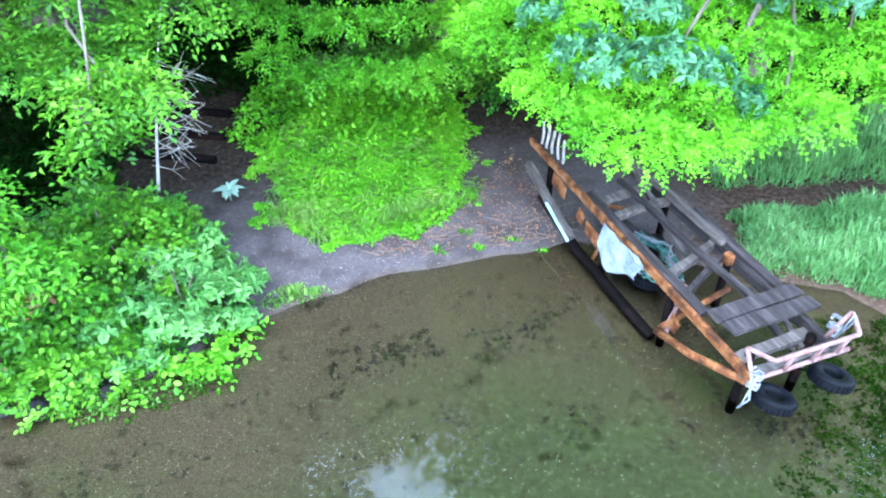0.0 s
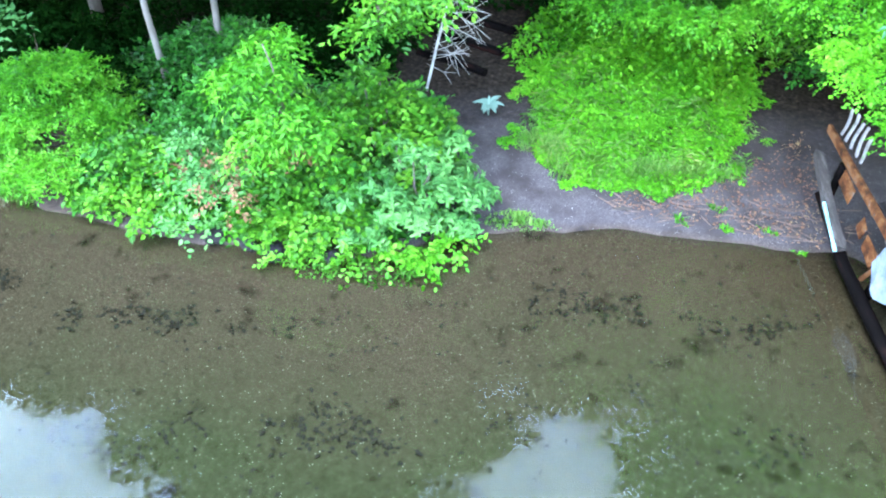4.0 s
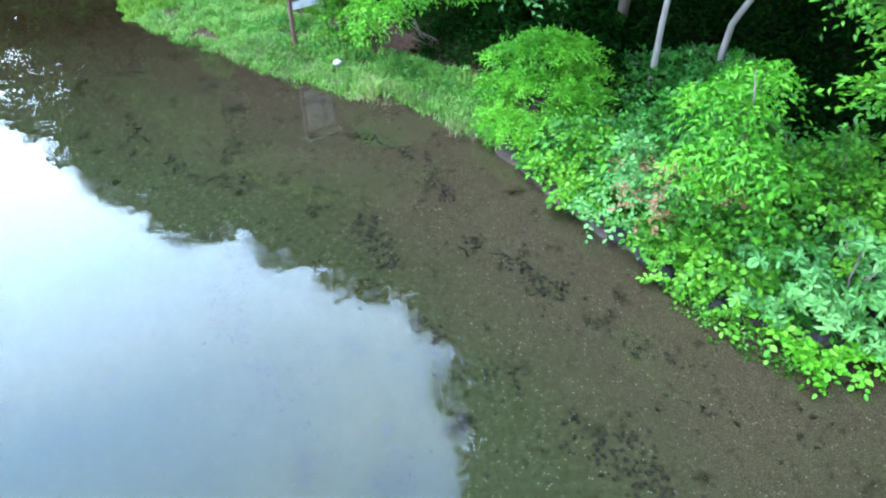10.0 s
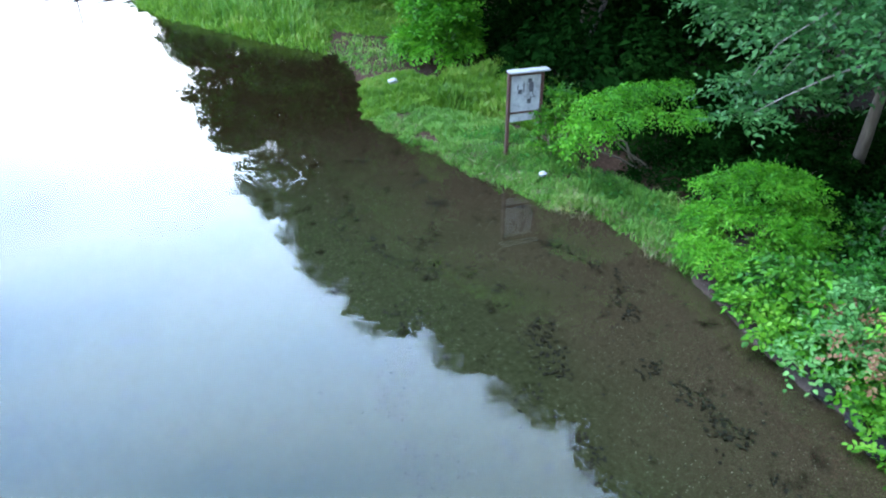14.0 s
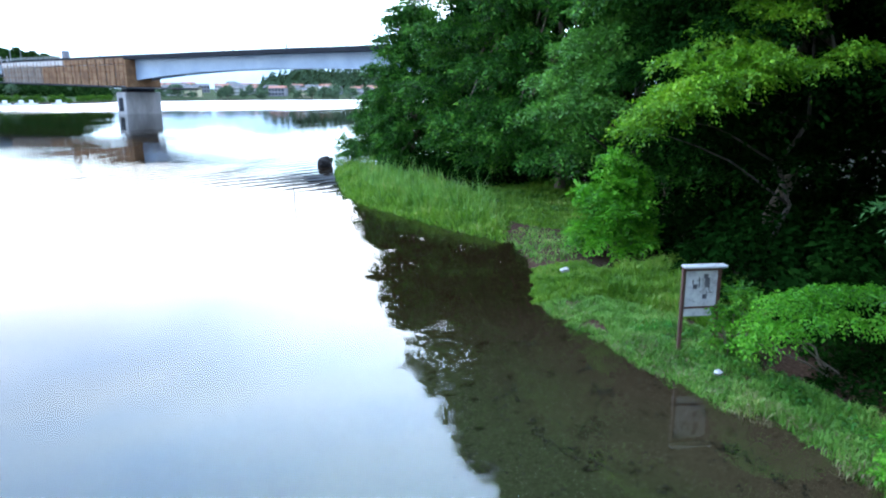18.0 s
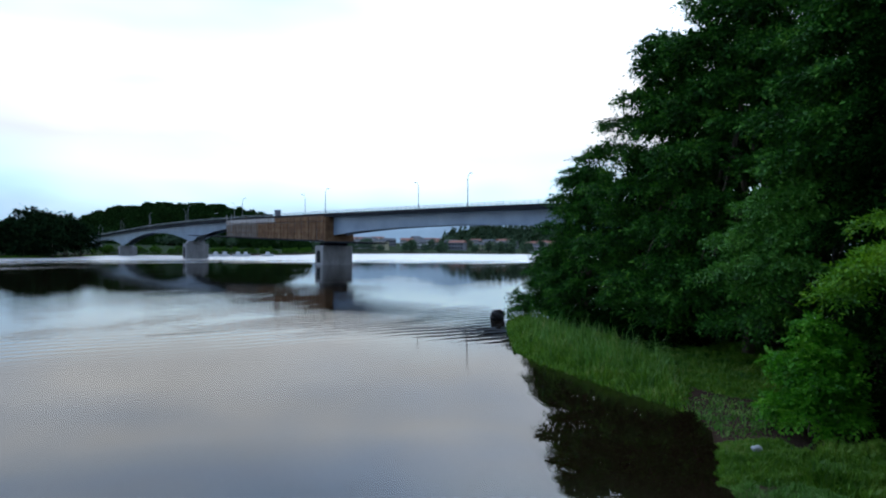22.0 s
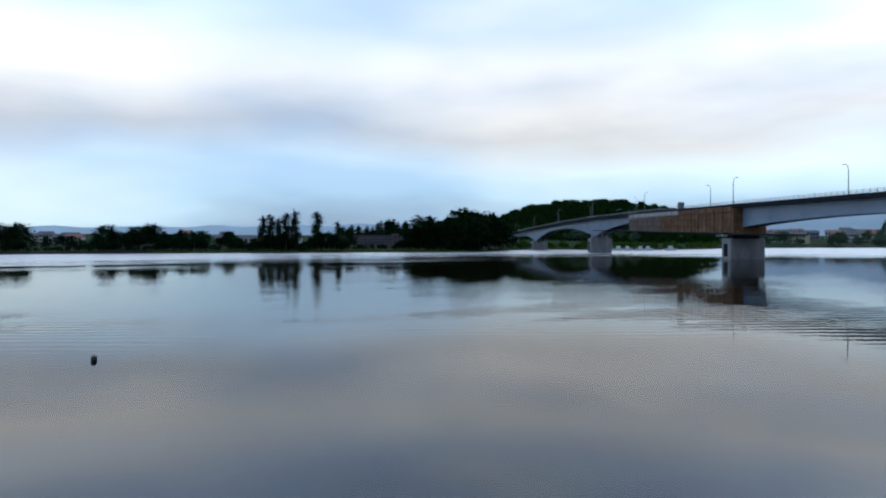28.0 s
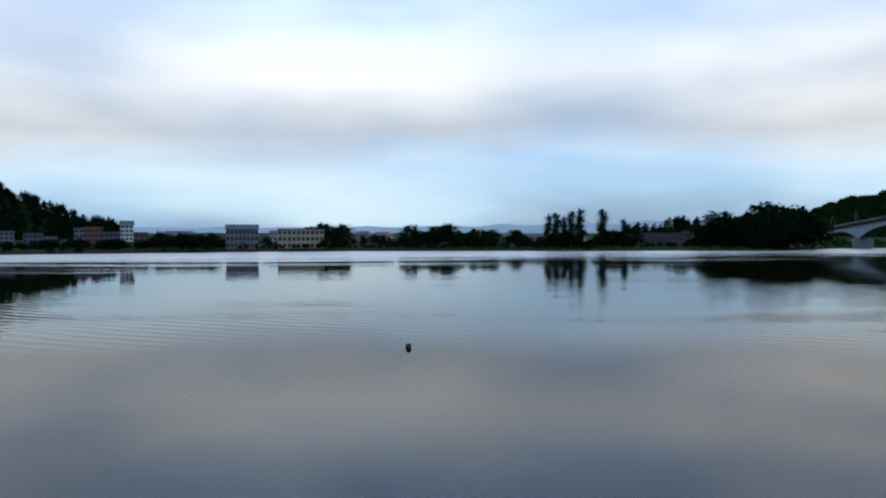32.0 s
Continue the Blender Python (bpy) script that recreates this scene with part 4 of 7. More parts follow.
part("paint_strip", beam((3.25, -0.36, 0.36), (4.05, -0.3, 0.5), 0.04, 0.03), CYAN_PAINT, lower, "strip of flaking cyan paint")
part("brace_pipe", tube([(0.05, 0.05, 0.62), (0.75, -0.12, 0.42), (1.35, -0.16, 0.28)], 0.05, 8), RUST, dock, "bent rusty brace pipe with white flakes")
part("brace_pipe", tube([(1.35, -0.1, 0.3), (1.5, 0.6, 0.34), (1.6, 1.1, 0.36)], 0.04, 8), RUST, dock)
part("brace_pipe", tube([(1.3, -0.05, 0.22), (1.55, 0.3, 0.72)], 0.035, 8), PAINT_PINK, dock)
part("cross_beam", plank((1.72, 0.05, 0.70), (2.1, 1.15, 0.74), 0.1, 0.1, seed=9), TIMBER_LIGHT, dock)
part("cross_beam", plank((1.35, 0.05, 0.66), (1.85, 1.1, 0.7), 0.07, 0.1, seed=10), TIMBER, dock)
part("cross_beam", plank((3.0, 0.0, 0.78), (3.1, 1.1, 0.8), 0.1, 0.1, seed=11), TIMBER_LIGHT, dock)
part("cross_beam", plank((3.35, 0.0, 0.80), (3.5, 1.1, 0.84), 0.12, 0.08, seed=12), TIMBER_LIGHT, dock)
part("cross_beam", plank((0.35, 0.1, 0.66), (0.4, 1.2, 0.66), 0.14, 0.06, seed=13), TIMBER_LIGHT, dock)
part("diagonal", plank((2.0, 0.75, 0.55), (3.9, 1.02, 0.95), 0.07, 0.07, seed=14), TIMBER_LIGHT, dock)
part("diagonal", plank((0.3, 0.85, 0.60), (1.2, 0.95, 0.70), 0.1, 0.05, seed=15), TIMBER, dock)
part("diagonal", plank((0.3, 1.0, 0.58), (1.0, 1.15, 0.66), 0.06, 0.05, seed=16), TIMBER_LIGHT, dock)
for x, y, zz in ((0.3, 0.25, -0.5), (0.3, 1.1, -0.5), (1.45, 0.05, -0.4), (1.75, 1.12, -0.4), (2.9, 0.05, -0.25), (3.1, 1.1, -0.2), (4.6, 0.05, 0.0)):
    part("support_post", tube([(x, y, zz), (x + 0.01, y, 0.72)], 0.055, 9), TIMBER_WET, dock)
for k, (u0, u1, zz) in enumerate(((3.0, 3.35, 0.42), (3.42, 3.62, 0.5), (1.15, 1.32, 0.4), (4.0, 4.4, 0.62))):
    part("side_plate", beam((u0, -0.03, zz), (u1, -0.02, zz + 0.05), 0.02, 0.22, bevel=0.006, warp=0.03), RUST, dock, "buckled rusty side plate")
part("brace_pipe", tube([(2.75, -0.05, 0.78), (2.95, -0.1, 0.2)], 0.03, 7), RUST, dock)
part("brace_pipe", tube([(3.5, 0.0, 0.78), (3.75, 0.9, 0.3)], 0.03, 7), RUST, dock)
part("diagonal", plank((1.75, 1.1, 0.5), (2.55, 0.85, 0.7), 0.06, 0.06, seed=31), TIMBER_WET, dock)
part("loose_board", plank((2.6, 0.95, 0.3), (3.7, 0.5, 0.42), 0.14, 0.03, seed=33), TIMBER, dock)
part("loose_board", plank((1.9, 0.35, 0.24), (2.8, 0.75, 0.3), 0.12, 0.03, seed=34), TIMBER_WET, dock)
part("rust_joint", box((1.68, 1.04, 0.66), (1.82, 1.16, 0.84), 0.03), RUST, dock, "rusted bracket")
# the railing at the lake end: bent, pinkish painted pipe
rail = [((0.0, -0.02, 0.72), (0.0, 1.32, 0.72)), ((-0.04, 0.2, 0.98), (-0.04, 1.32, 0.98)), ((0.0, 0.02, 0.72), (0.16, -0.02, 1.06)), ((0.16, -0.02, 1.06), (-0.04, 0.2, 0.98)),
        ((-0.04, 1.32, 0.98), (0.16, 1.36, 1.12)), ((0.16, 1.36, 1.12), (0.22, 1.2, 0.74)), ((0.0, 0.42, 0.72), (-0.04, 0.46, 0.98)), ((0.0, 0.8, 0.72), (-0.04, 0.84, 0.98)), ((0.0, 1.14, 0.72), (-0.04, 1.18, 0.98))]
for a, b in rail:
    part("rail_pipe", tube([a, b], 0.026, 8), PAINT_PINK, dock, "chipped pinkish white pipe")
part("end_beam", plank((0.10, 0.0, 0.66), (0.12, 1.3, 0.66), 0.12, 0.08, seed=17), TIMBER_LIGHT, dock)
for k in range(5):
    part("picket", plank((4.45 + 0.17 * k, 0.14, 0.85), (4.5 + 0.17 * k, 0.17, 1.22 + 0.03 * (k % 2)), 0.05, 0.02, up=(0, 1, 0), seed=20 + k, rag=0.004), PICKET_WHITE, dock, "white picket")


def tyre(m, r=0.235, w=0.075, label="black car tyre hung as a fender on the landing stage", name="tyre"):
    t = thing(name, m, label, "tyre", "fender tyres")
    prof = [(r - 2 * w * 0.85, -w * 0.8), (r - w * 0.5, -w), (r - 0.01, -w * 0.75), (r, 0), (r - 0.01, w * 0.75), (r - w * 0.5, w), (r - 2 * w * 0.85, w * 0.8), (r - 2 * w * 0.75, 0), (r - 2 * w * 0.85, -w * 0.8)]
    carcass = part("carcass", lathe(prof, 28), RUBBER, t)
    bm = bmesh.new()
    for k in range(28):
        a = 2 * math.pi * k / 28
        add_box(bm, (r - 0.006, -0.018, -w * 0.6), (r + 0.006, 0.018, w * 0.6), m=Matrix.Rotation(a, 4, "Z"))
    part("tread", bm, RUBBER, carcass)
    return t


tyre(DOCK @ pose(-0.13, 0.27, 0.46, -14, 8, 0))
tyre(DOCK @ pose(-0.12, 1.06, 0.48, -14, 7, 0))
tyre(DOCK @ pose(3.0, 0.85, 0.16, 10, 14, 0), label="black tyre lying under the landing stage")
tyre(DOCK @ pose(2.45, 0.5, 0.04, -8, 6, 0), label="muddy black tyre lying under the landing stage")

sheet = bmesh.new()
bmesh.ops.create_grid(sheet, x_segments=14, y_segments=10, size=0.5)
for v in sheet.verts:
    x, y = v.co.x, v.co.y
    v.co = Vector((2.4 + x * 0.95, -0.06 - 0.10 * abs(y - 0.5) - 0.03 * math.sin(9 * x) * (0.5 - y), 0.84 - (0.5 - y) * (0.34 + 0.14 * math.sin(5 * x + 1)))) + Vector(noise.noise_vector(v.co * 6)) * 0.03
sheet_ob = part("torn_sheet", sheet, CLOTH)
sheet_ob.matrix_world = DOCK
sheet_ob.modifiers.new("thick", "SOLIDIFY").thickness = 0.006
tagged(sheet_ob, "torn white plastic sheet draped over the stage's edge", "sheet")

net = thing("fishing_net", DOCK @ pose(2.55, 0.6, 0.12), "tangle of green net and rope heaped under the stage", "net")
for k in range(9):
    rnd = random.Random(k)
    pts, a0 = [], rnd.uniform(0, 6)
    for i in range(26):
        a = a0 + i * 0.5
        r = 0.13 + 0.2 * rnd.random()
        pts.append((r * 1.7 * math.cos(a) + rnd.uniform(-.1, .1), r * math.sin(a), 0.1 + 0.02 * k + rnd.uniform(-0.05, 0.08)))
    part("strand", tube(pts, 0.014, 5), NET_GREEN if k % 4 else ROPE_WHITE, net)
rope = thing("mooring_rope", DOCK @ pose(0.0, 0.0, 0.74), "frayed grey rope knotted round the stage's corner", "rope")
for k in range(4):
    rnd = random.Random(40 + k)
    pts = [(0.06 * math.cos(i * 0.9 + k), 0.05 + 0.08 * math.sin(i * 0.9 + k), -0.12 + 0.02 * i + rnd.uniform(-.02, .02)) for i in range(12)]
    if k < 2:
        pts += [(-0.06 - 0.05 * k, -0.06, -0.18), (-0.07, -0.1 - 0.04 * k, -0.32)]
    part("coil", tube(pts, 0.012, 5), ROPE_WHITE, rope)
rope2 = copy_thing(rope, DOCK @ pose(0.2, 1.28, 0.84, 0, 0, 120))


# ---- shore vegetation ----
def bush(name, base, clumps, density, size, mat, label, width=0.5, stems=7, extra=(), droop=0.25, group="shore bushes", oval=True, whorl=False):
    """A shrub: stems from its foot into the clumps, and leaves."""
    b = thing(name, pose(*base), label, "bush", group)
    for k, c in enumerate(clumps[:stems]):
        part("stem", tube(limb_path((0.12 * math.cos(k * 2.4), 0.12 * math.sin(k * 2.4), -0.15), c[:3], 0.05, seed=k), [0.02 - 0.0025 * i for i in range(6)], 5), BARK, b)
    part("crown", crown("crown", clumps, density, size, mat, width, droop=droop, lo=-base[2], oval=oval, whorl=whorl), None, b)
    for m2, cl, dn, sz in extra:
        part("crown", crown("crown", cl, dn, sz, m2, width if not whorl else 0.6, droop=droop, lo=0.0 - base[2], oval=oval), None, b)
    return b


def mound(w, d, h, n, seed, c=0.5):
    rnd, out = random.Random(seed), []
    for i in range(n):
        a, q = i * 2.4, math.sqrt((i + 0.5) / n)
        s = c * rnd.uniform(0.4, 1.25)
        e = rnd.uniform(0.78, 1.28)
        out.append((w * q * e * math.cos(a), d * q * e * math.sin(a), h * (1 - 0.75 * q * q) * rnd.uniform(0.5, 1.35), s, s, s * rnd.uniform(0.4, 0.65)))
    return out


bush("shoreline_shrub", (-4.35, 6.0, gz(-4.35, 6.0)), mound(0.72, 0.8, 0.95, 38, 1, 0.23), 300, 0.11, LEAF_PALE, "pale green shrub with whorled narrow leaves at the water's edge", 0.34, whorl=True,
     extra=[(LEAF_BRIGHT, [(0.55, -0.75, 0.12, 0.3, 0.2, 0.13), (0.0, -0.95, 0.1, 0.35, 0.22, 0.12), (0.75, -0.3, 0.12, 0.22, 0.26, 0.13)], 260, 0.085)])
bush("shoreline_shrub", (-4.95, 5.25, gz(-4.95, 5.25)), mound(0.42, 0.42, 0.6, 18, 41, 0.2), 300, 0.105, LEAF_PALE, "small pale shrub with whorled narrow leaves over the water", 0.34, whorl=True)
bush("shoreline_shrub", (-5.6, 5.2, gz(-5.6, 5.2)), mound(0.95, 0.8, 0.8, 34, 2, 0.22), 340, 0.09, LEAF_MID, "bright green broad-leaved shrub leaning over the water", 0.6)
bush("shoreline_shrub", (-5.4, 6.5, gz(-5.4, 6.5)), mound(1.3, 1.0, 1.2, 44, 3, 0.25), 330, 0.085, LEAF_MID, "deep green broad-leaved shrub behind the water's edge", 0.62)
bush("shoreline_shrub", (-5.75, 4.72, gz(-5.75, 4.72)), mound(0.95, 0.3, 0.3, 24, 43, 0.17), 330, 0.08, LEAF_MID, "low leafy shoots hanging over wet stones at the water", 0.6)
bush("shoreline_shrub", (-6.9, 4.75, gz(-6.9, 4.75)), mound(0.8, 0.7, 0.75, 26, 4, 0.24), 300, 0.085, LEAF_PALE, "pale shrub mixed with dry reddish twigs", 0.5,
     extra=[(LEAF_RED, [(0.1, -0.2, 0.62, 0.5, 0.35, 0.25), (0.5, 0.1, 0.75, 0.35, 0.3, 0.2), (0.75, -0.35, 0.5, 0.35, 0.3, 0.25), (1.3, 0.5, 0.9, 0.2, 0.2, 0.15)], 120, 0.06)])
bush("shoreline_shrub", (-8.0, 4.5, gz(-8, 4.5)), mound(0.95, 0.75, 0.6, 28, 5, 0.23), 350, 0.085, LEAF_MID, "low bright green shrub spilling to the water", 0.62)
bush("shoreline_shrub", (-7.4, 6.0, gz(-7.4, 6.0)), mound(1.2, 0.9, 0.95, 32, 6, 0.27), 300, 0.09, LEAF_GREEN, "green undergrowth below the pale trunks", 0.6)
bush("shoreline_shrub", (-5.55, 7.45, gz(-5.55, 7.45)), mound(0.8, 0.55, 0.65, 16, 7, 0.26), 260, 0.10, LEAF_GREEN, "green shrub beside the dark footpath", 0.55)
bush("fern_leaved_shrub", (-10.0, 4.75, gz(-10.0, 4.75)), [(q * math.cos(a), q * math.sin(a), z, s, s, s * 0.3) for q, a, z, s in [((1.5 - 0.5 * t) * (0.45 + 0.55 * ((k * 7) % 5) / 4), k * 1.3 + t, 0.25 + 0.42 * t, 0.42 - 0.04 * t) for t in (0, 1, 2) for k in range(15 - 4 * t)]], 460, 0.075, LEAF_BRIGHT, "feathery bright green shrub with spreading sprays", 0.32, droop=0.3)
ar = (-13.2, 3.6, gz(-13.2, 3.6))
ARCH = [(-12.1, 1.9, 0.85, 0.3, 0.26, 0.12), (-12.3, 2.0, 1.15, 0.36, 0.3, 0.12), (-12.7, 2.3, 1.4, 0.4, 0.34, 0.13), (-12.1, 2.4, 1.1, 0.34, 0.3, 0.12), (-12.9, 2.7, 1.5, 0.42, 0.36, 0.14), (-12.4, 2.9, 1.25, 0.36, 0.32, 0.13), (-13.2, 3.1, 1.5, 0.42, 0.36, 0.14), (-13.4, 3.5, 1.5, 0.4, 0.36, 0.14), (-12.8, 3.4, 1.2, 0.36, 0.3, 0.13), (-13.7, 4.1, 1.45, 0.4, 0.36, 0.14), (-12.9, 4.2, 1.1, 0.4, 0.36, 0.14)]
bush("fern_leaved_shrub", ar, [(x - ar[0], y - ar[1], z, a, b, c) for x, y, z, a, b, c in ARCH], 560, 0.075, LEAF_BRIGHT, "yellow-green feathery shrub arching over the grass", 0.36, stems=4, droop=0.9)
bush("shoreline_shrub", (-13.75, 1.75, gz(-13.75, 1.75)), mound(0.3, 0.42, 1.15, 12, 33, 0.24), 480, 0.08, LEAF_MID, "green shrub growing over a notice board's post", 0.5)
bush("undergrowth", (-9.0, 6.9, gz(-9, 6.9)), mound(1.6, 1.2, 0.6, 16, 10, 0.45), 330, 0.09, LEAF_GREEN, "low green undergrowth under trees", 0.55)
bush("undergrowth", (-12.0, 5.6, gz(-12, 5.6)), mound(1.8, 1.3, 0.7, 16, 11, 0.5), 260, 0.10, LEAF_SHADED, "shaded undergrowth under trees", 0.55)
bush("undergrowth", (-2.6, 12.6, gz(-2.6, 12.6)), mound(2.3, 0.8, 0.9, 26, 12, 0.4), 420, 0.09, LEAF_MID, "layered dark green undergrowth at the wood's edge", 0.5)
bush("undergrowth", (0.3, 12.4, gz(0.3, 12.4)), mound(1.2, 1.2, 1.2, 14, 13, 0.5), 300, 0.09, LEAF_GREEN, "green undergrowth beside the landing stage", 0.5)

# the wedge of nettles between the two sandy paths
WEEDS = [(-4.7, 8.9), (-4.4, 8.1), (-3.2, 7.55), (-1.75, 7.95), (-0.65, 9.2), (-0.8, 11.2), (-1.6, 13.2), (-5.2, 13.2), (-5.4, 11.5)]


def scatter(poly, n):
    poly = np.array(poly)
    lo, hi = poly.min(0), poly.max(0)
    p = RNG.uniform(lo, hi, (int(n * 2.4), 2))
    p = p[inland(p, poly) > 0]
    return p[:n]


def patchy(p, s=1.0, seed=0.0):
    """Smooth noise from 0 to 1 over the plan."""
    x, y = p[:, 0] * s + seed, p[:, 1] * s - seed
    v = np.sin(1.9 * x + 1.3 * np.sin(1.1 * y)) * np.sin(1.6 * y + 1.1 * np.sin(1.7 * x)) + 0.6 * np.sin(4.3 * x + 2.1 * np.sin(3.1 * y)) * np.sin(3.9 * y - 1.2) + 0.35 * np.sin(9.1 * x + 3 * y) * np.sin(8.3 * y - 2 * x)
    return np.clip(0.5 + 0.36 * v, 0, 1)


def thicket(name, poly, n, size, hmax, mat, label, width=0.55, category="weeds", edge=0.6, lumps=1.0, seed=0.0, hmin=0.15, spray=6, gap=0.0):
    """Leafy undergrowth over a patch: stems of uneven height, each with a drooping top of leaves."""
    p = scatter(poly, n // spray)
    if gap:
        p = p[patchy(p, lumps * 1.7, seed + 5) > gap]
    p = p[inland(p, poly) > 1.1 * edge * (patchy(p, 2.3, seed + 9) - 0.15) * RNG.uniform(0.6, 1.2, len(p))]
    m = len(p)
    e = np.clip(inland(p, poly) / edge, 0.2, 1)
    h = e * (hmin + (hmax - hmin) * patchy(p, lumps, seed)) * RNG.uniform(0.65, 1.1, m)
    a = RNG.uniform(0, 6.28, m)
    base = np.c_[p, ground_height(p)]
    LP, LN, LO = [], [], []
    for k in range(spray):
        f = 1 - 0.13 * k
        b = a + k * 2.4
        d = np.c_[np.cos(b), np.sin(b), np.full(m, -0.15)]
        LP.append(base + np.c_[np.zeros((m, 2)), h * f] + d * size * 0.25 * k ** 0.5)
        LN.append(np.c_[np.cos(b) * 0.25, np.sin(b) * 0.25, np.ones(m)])
        LO.append(d)
    P, N, O = np.concatenate(LP), np.concatenate(LN), np.concatenate(LO)
    ob = new(name, leaves(name, P, N, O, np.full(len(P), size) * RNG.uniform(0.7, 1.3, len(P)), mat, width, 0.35, 0.3))
    return tagged(ob, label, category, kind="stuff")


def grass(name, poly, n, h, mat, label, lean=0.45, edge=0.3, w=0.012, gap=0.0):
    """Blades, each a bent, tapering strip."""
    p = scatter(poly, n)
    if gap:
        p = p[patchy(p, 1.3, 6.0) + RNG.uniform(-0.15, 0.15, len(p)) > gap]
    e = np.clip((inland(p, poly) + 0.25 * (patchy(p, 2.2) - 0.5)) / edge, 0.0, 1) * (0.45 + 0.85 * patchy(p, 1.6, 2.0))
    p, e = p[e > 0.12], e[e > 0.12]
    n = len(p)
    z = np.maximum(ground_height(p), -0.15)
    a = RNG.uniform(0, 6.28, n)
    d = np.c_[np.cos(a), np.sin(a), np.zeros(n)]
    s = np.c_[-d[:, 1], d[:, 0], np.zeros(n)]
    L = (h * RNG.uniform(0.5, 1.25, n) * e)[:, None]
    k = RNG.uniform(0.1, lean, (n, 1))
    b0 = np.c_[p, z - 0.02]
    m = b0 + [0, 0, 1] * L * 0.6 + d * L * k * 0.5
    t = b0 + [0, 0, 1] * L * (1 - 0.35 * k) + d * L * k * 1.5
    W = (w * RNG.uniform(0.7, 1.4, n))[:, None]
    v = np.stack([b0 - s * W, b0 + s * W, m + s * W * 0.8, m - s * W * 0.8, t], 1).reshape(-1, 3)
    i = np.arange(n)[:, None] * 5
    f = np.concatenate([i + [0, 1, 2], i + [0, 2, 3], i + [3, 2, 4]], 1).reshape(-1, 3)
    return tagged(new(name, mesh_np(name, v, f, mat)), label, "grass", kind="stuff")


thicket("weeds", WEEDS, 105000, 0.052, 0.48, LEAF_WEED, "bright green nettles and weeds crowding the bank", edge=1.15, lumps=2.6, gap=0.22, hmin=0.08)
thicket("weeds", [(-4.2, 8.3), (-3.0, 7.75), (-1.7, 8.2), (-0.8, 9.3), (-1.0, 10.8), (-4.6, 10.6)], 4200, 0.13, 0.6, GRASS_PALE, "pale seeding grass stems among the nettles", width=0.14, lumps=2.4, seed=40, gap=0.45, edge=0.3)
thicket("weeds", [(-5.7, 10.0), (-3.5, 9.6), (-1.2, 10.2), (-1.2, 12.5), (-5.6, 12.8)], 12000, 0.10, 0.75, LEAF_WEED, "taller green weeds behind the nettles", lumps=1.2, seed=3, gap=0.35)
thicket("weeds", [(-3.9, 8.0), (-3.0, 7.6), (-1.6, 8.1), (-0.8, 9.0), (-1.2, 9.3), (-2.2, 8.6), (-3.4, 8.5)], 3600, 0.06, 0.2, LEAF_WEED, "thin pale weeds straggling onto the sand", lumps=2, seed=8, gap=0.5, edge=0.3)
grass("seeding_grass", [(-4.3, 8.25), (-3.2, 7.65), (-1.8, 8.05), (-0.9, 9.1), (-1.5, 9.2), (-2.4, 8.7), (-3.6, 8.8)], 4200, 0.3, GRASS_PALE, "pale seeding grass along the foot of the nettles", 0.6, w=0.006)
thicket("shrub_filler", [(-3.55, 6.3), (-4.2, 5.2), (-5.2, 4.75), (-6.7, 4.15), (-8.4, 3.6), (-9.3, 3.9), (-8.6, 6.4), (-6.6, 7.8), (-5.3, 7.9), (-4.5, 7.3)], 16000, 0.09, 1.15, LEAF_GREEN, "tangled green growth filling the shoreline thicket", lumps=1.3, seed=12, hmin=0.35, edge=0.5)
thicket("shrub_filler", [(-3.7, 6.1), (-4.3, 5.15), (-5.3, 4.6), (-6.8, 4.0), (-8.4, 3.5), (-9.2, 3.7), (-7.8, 5.3), (-5.5, 6.4)], 7000, 0.10, 1.1, LEAF_BRIGHT, "bright leafy shoots of the shoreline thicket", lumps=1.9, seed=15, hmin=0.3, edge=0.4, gap=0.4)
# these thickets carry the shade under shrubs and trees in their leaf colour
thicket("undergrowth_floor", [(-11.0, 4.1), (-12.0, 3.0), (-12.9, 2.9), (-14.2, 2.9), (-16.5, 1.4), (-17.5, 4), (-14, 6.5), (-10.5, 6)], 12000, 0.1, 0.6, LEAF_SHADED, "ferny undergrowth coloured near-black for the shade under arching shrubs", lumps=1.1, seed=17)
thicket("undergrowth_floor", [(-10.5, 5.2), (-7.0, 5.6), (-6.4, 8.2), (-7.4, 12), (-12, 13), (-16, 9), (-14, 5.2), (-12, 4.6)], 30000, 0.12, 0.8, LEAF_SHADED, "dark ferny undergrowth on the wood's floor", lumps=0.9, seed=2)
# added in near-black to paint the deep shade beyond the footpath
thicket("undergrowth_floor", [(-8.6, 11.6), (-5.6, 11.5), (-4.2, 12.0), (-4.6, 14.8), (-9.2, 14.8)], 12000, 0.12, 1.7, LEAF_SHADED, "near-black undergrowth standing in for the shade at the footpath's end", lumps=0.8, seed=23)
thicket("undergrowth_floor", [(-5.8, 13), (-1.0, 12.6), (2.5, 11.6), (8, 12.5), (12, 15), (8, 19), (-8, 19), (-8.5, 13.5)], 30000, 0.13, 1.0, LEAF_SHADED, "dark undergrowth on the wood's floor", lumps=0.8, seed=4)
thicket("undergrowth_floor", [(-14.2, 2.8), (-16.2, 1.1), (-19.5, 0.4), (-22, 0.2), (-27, -0.4), (-33, -2), (-38, -5), (-40, 2), (-30, 8), (-18, 10), (-13.5, 6)], 46000, 0.2, 2.6, LEAF_SHADED, "dark shaded thicket under the trees of the point", lumps=0.6, seed=6, width=0.6)
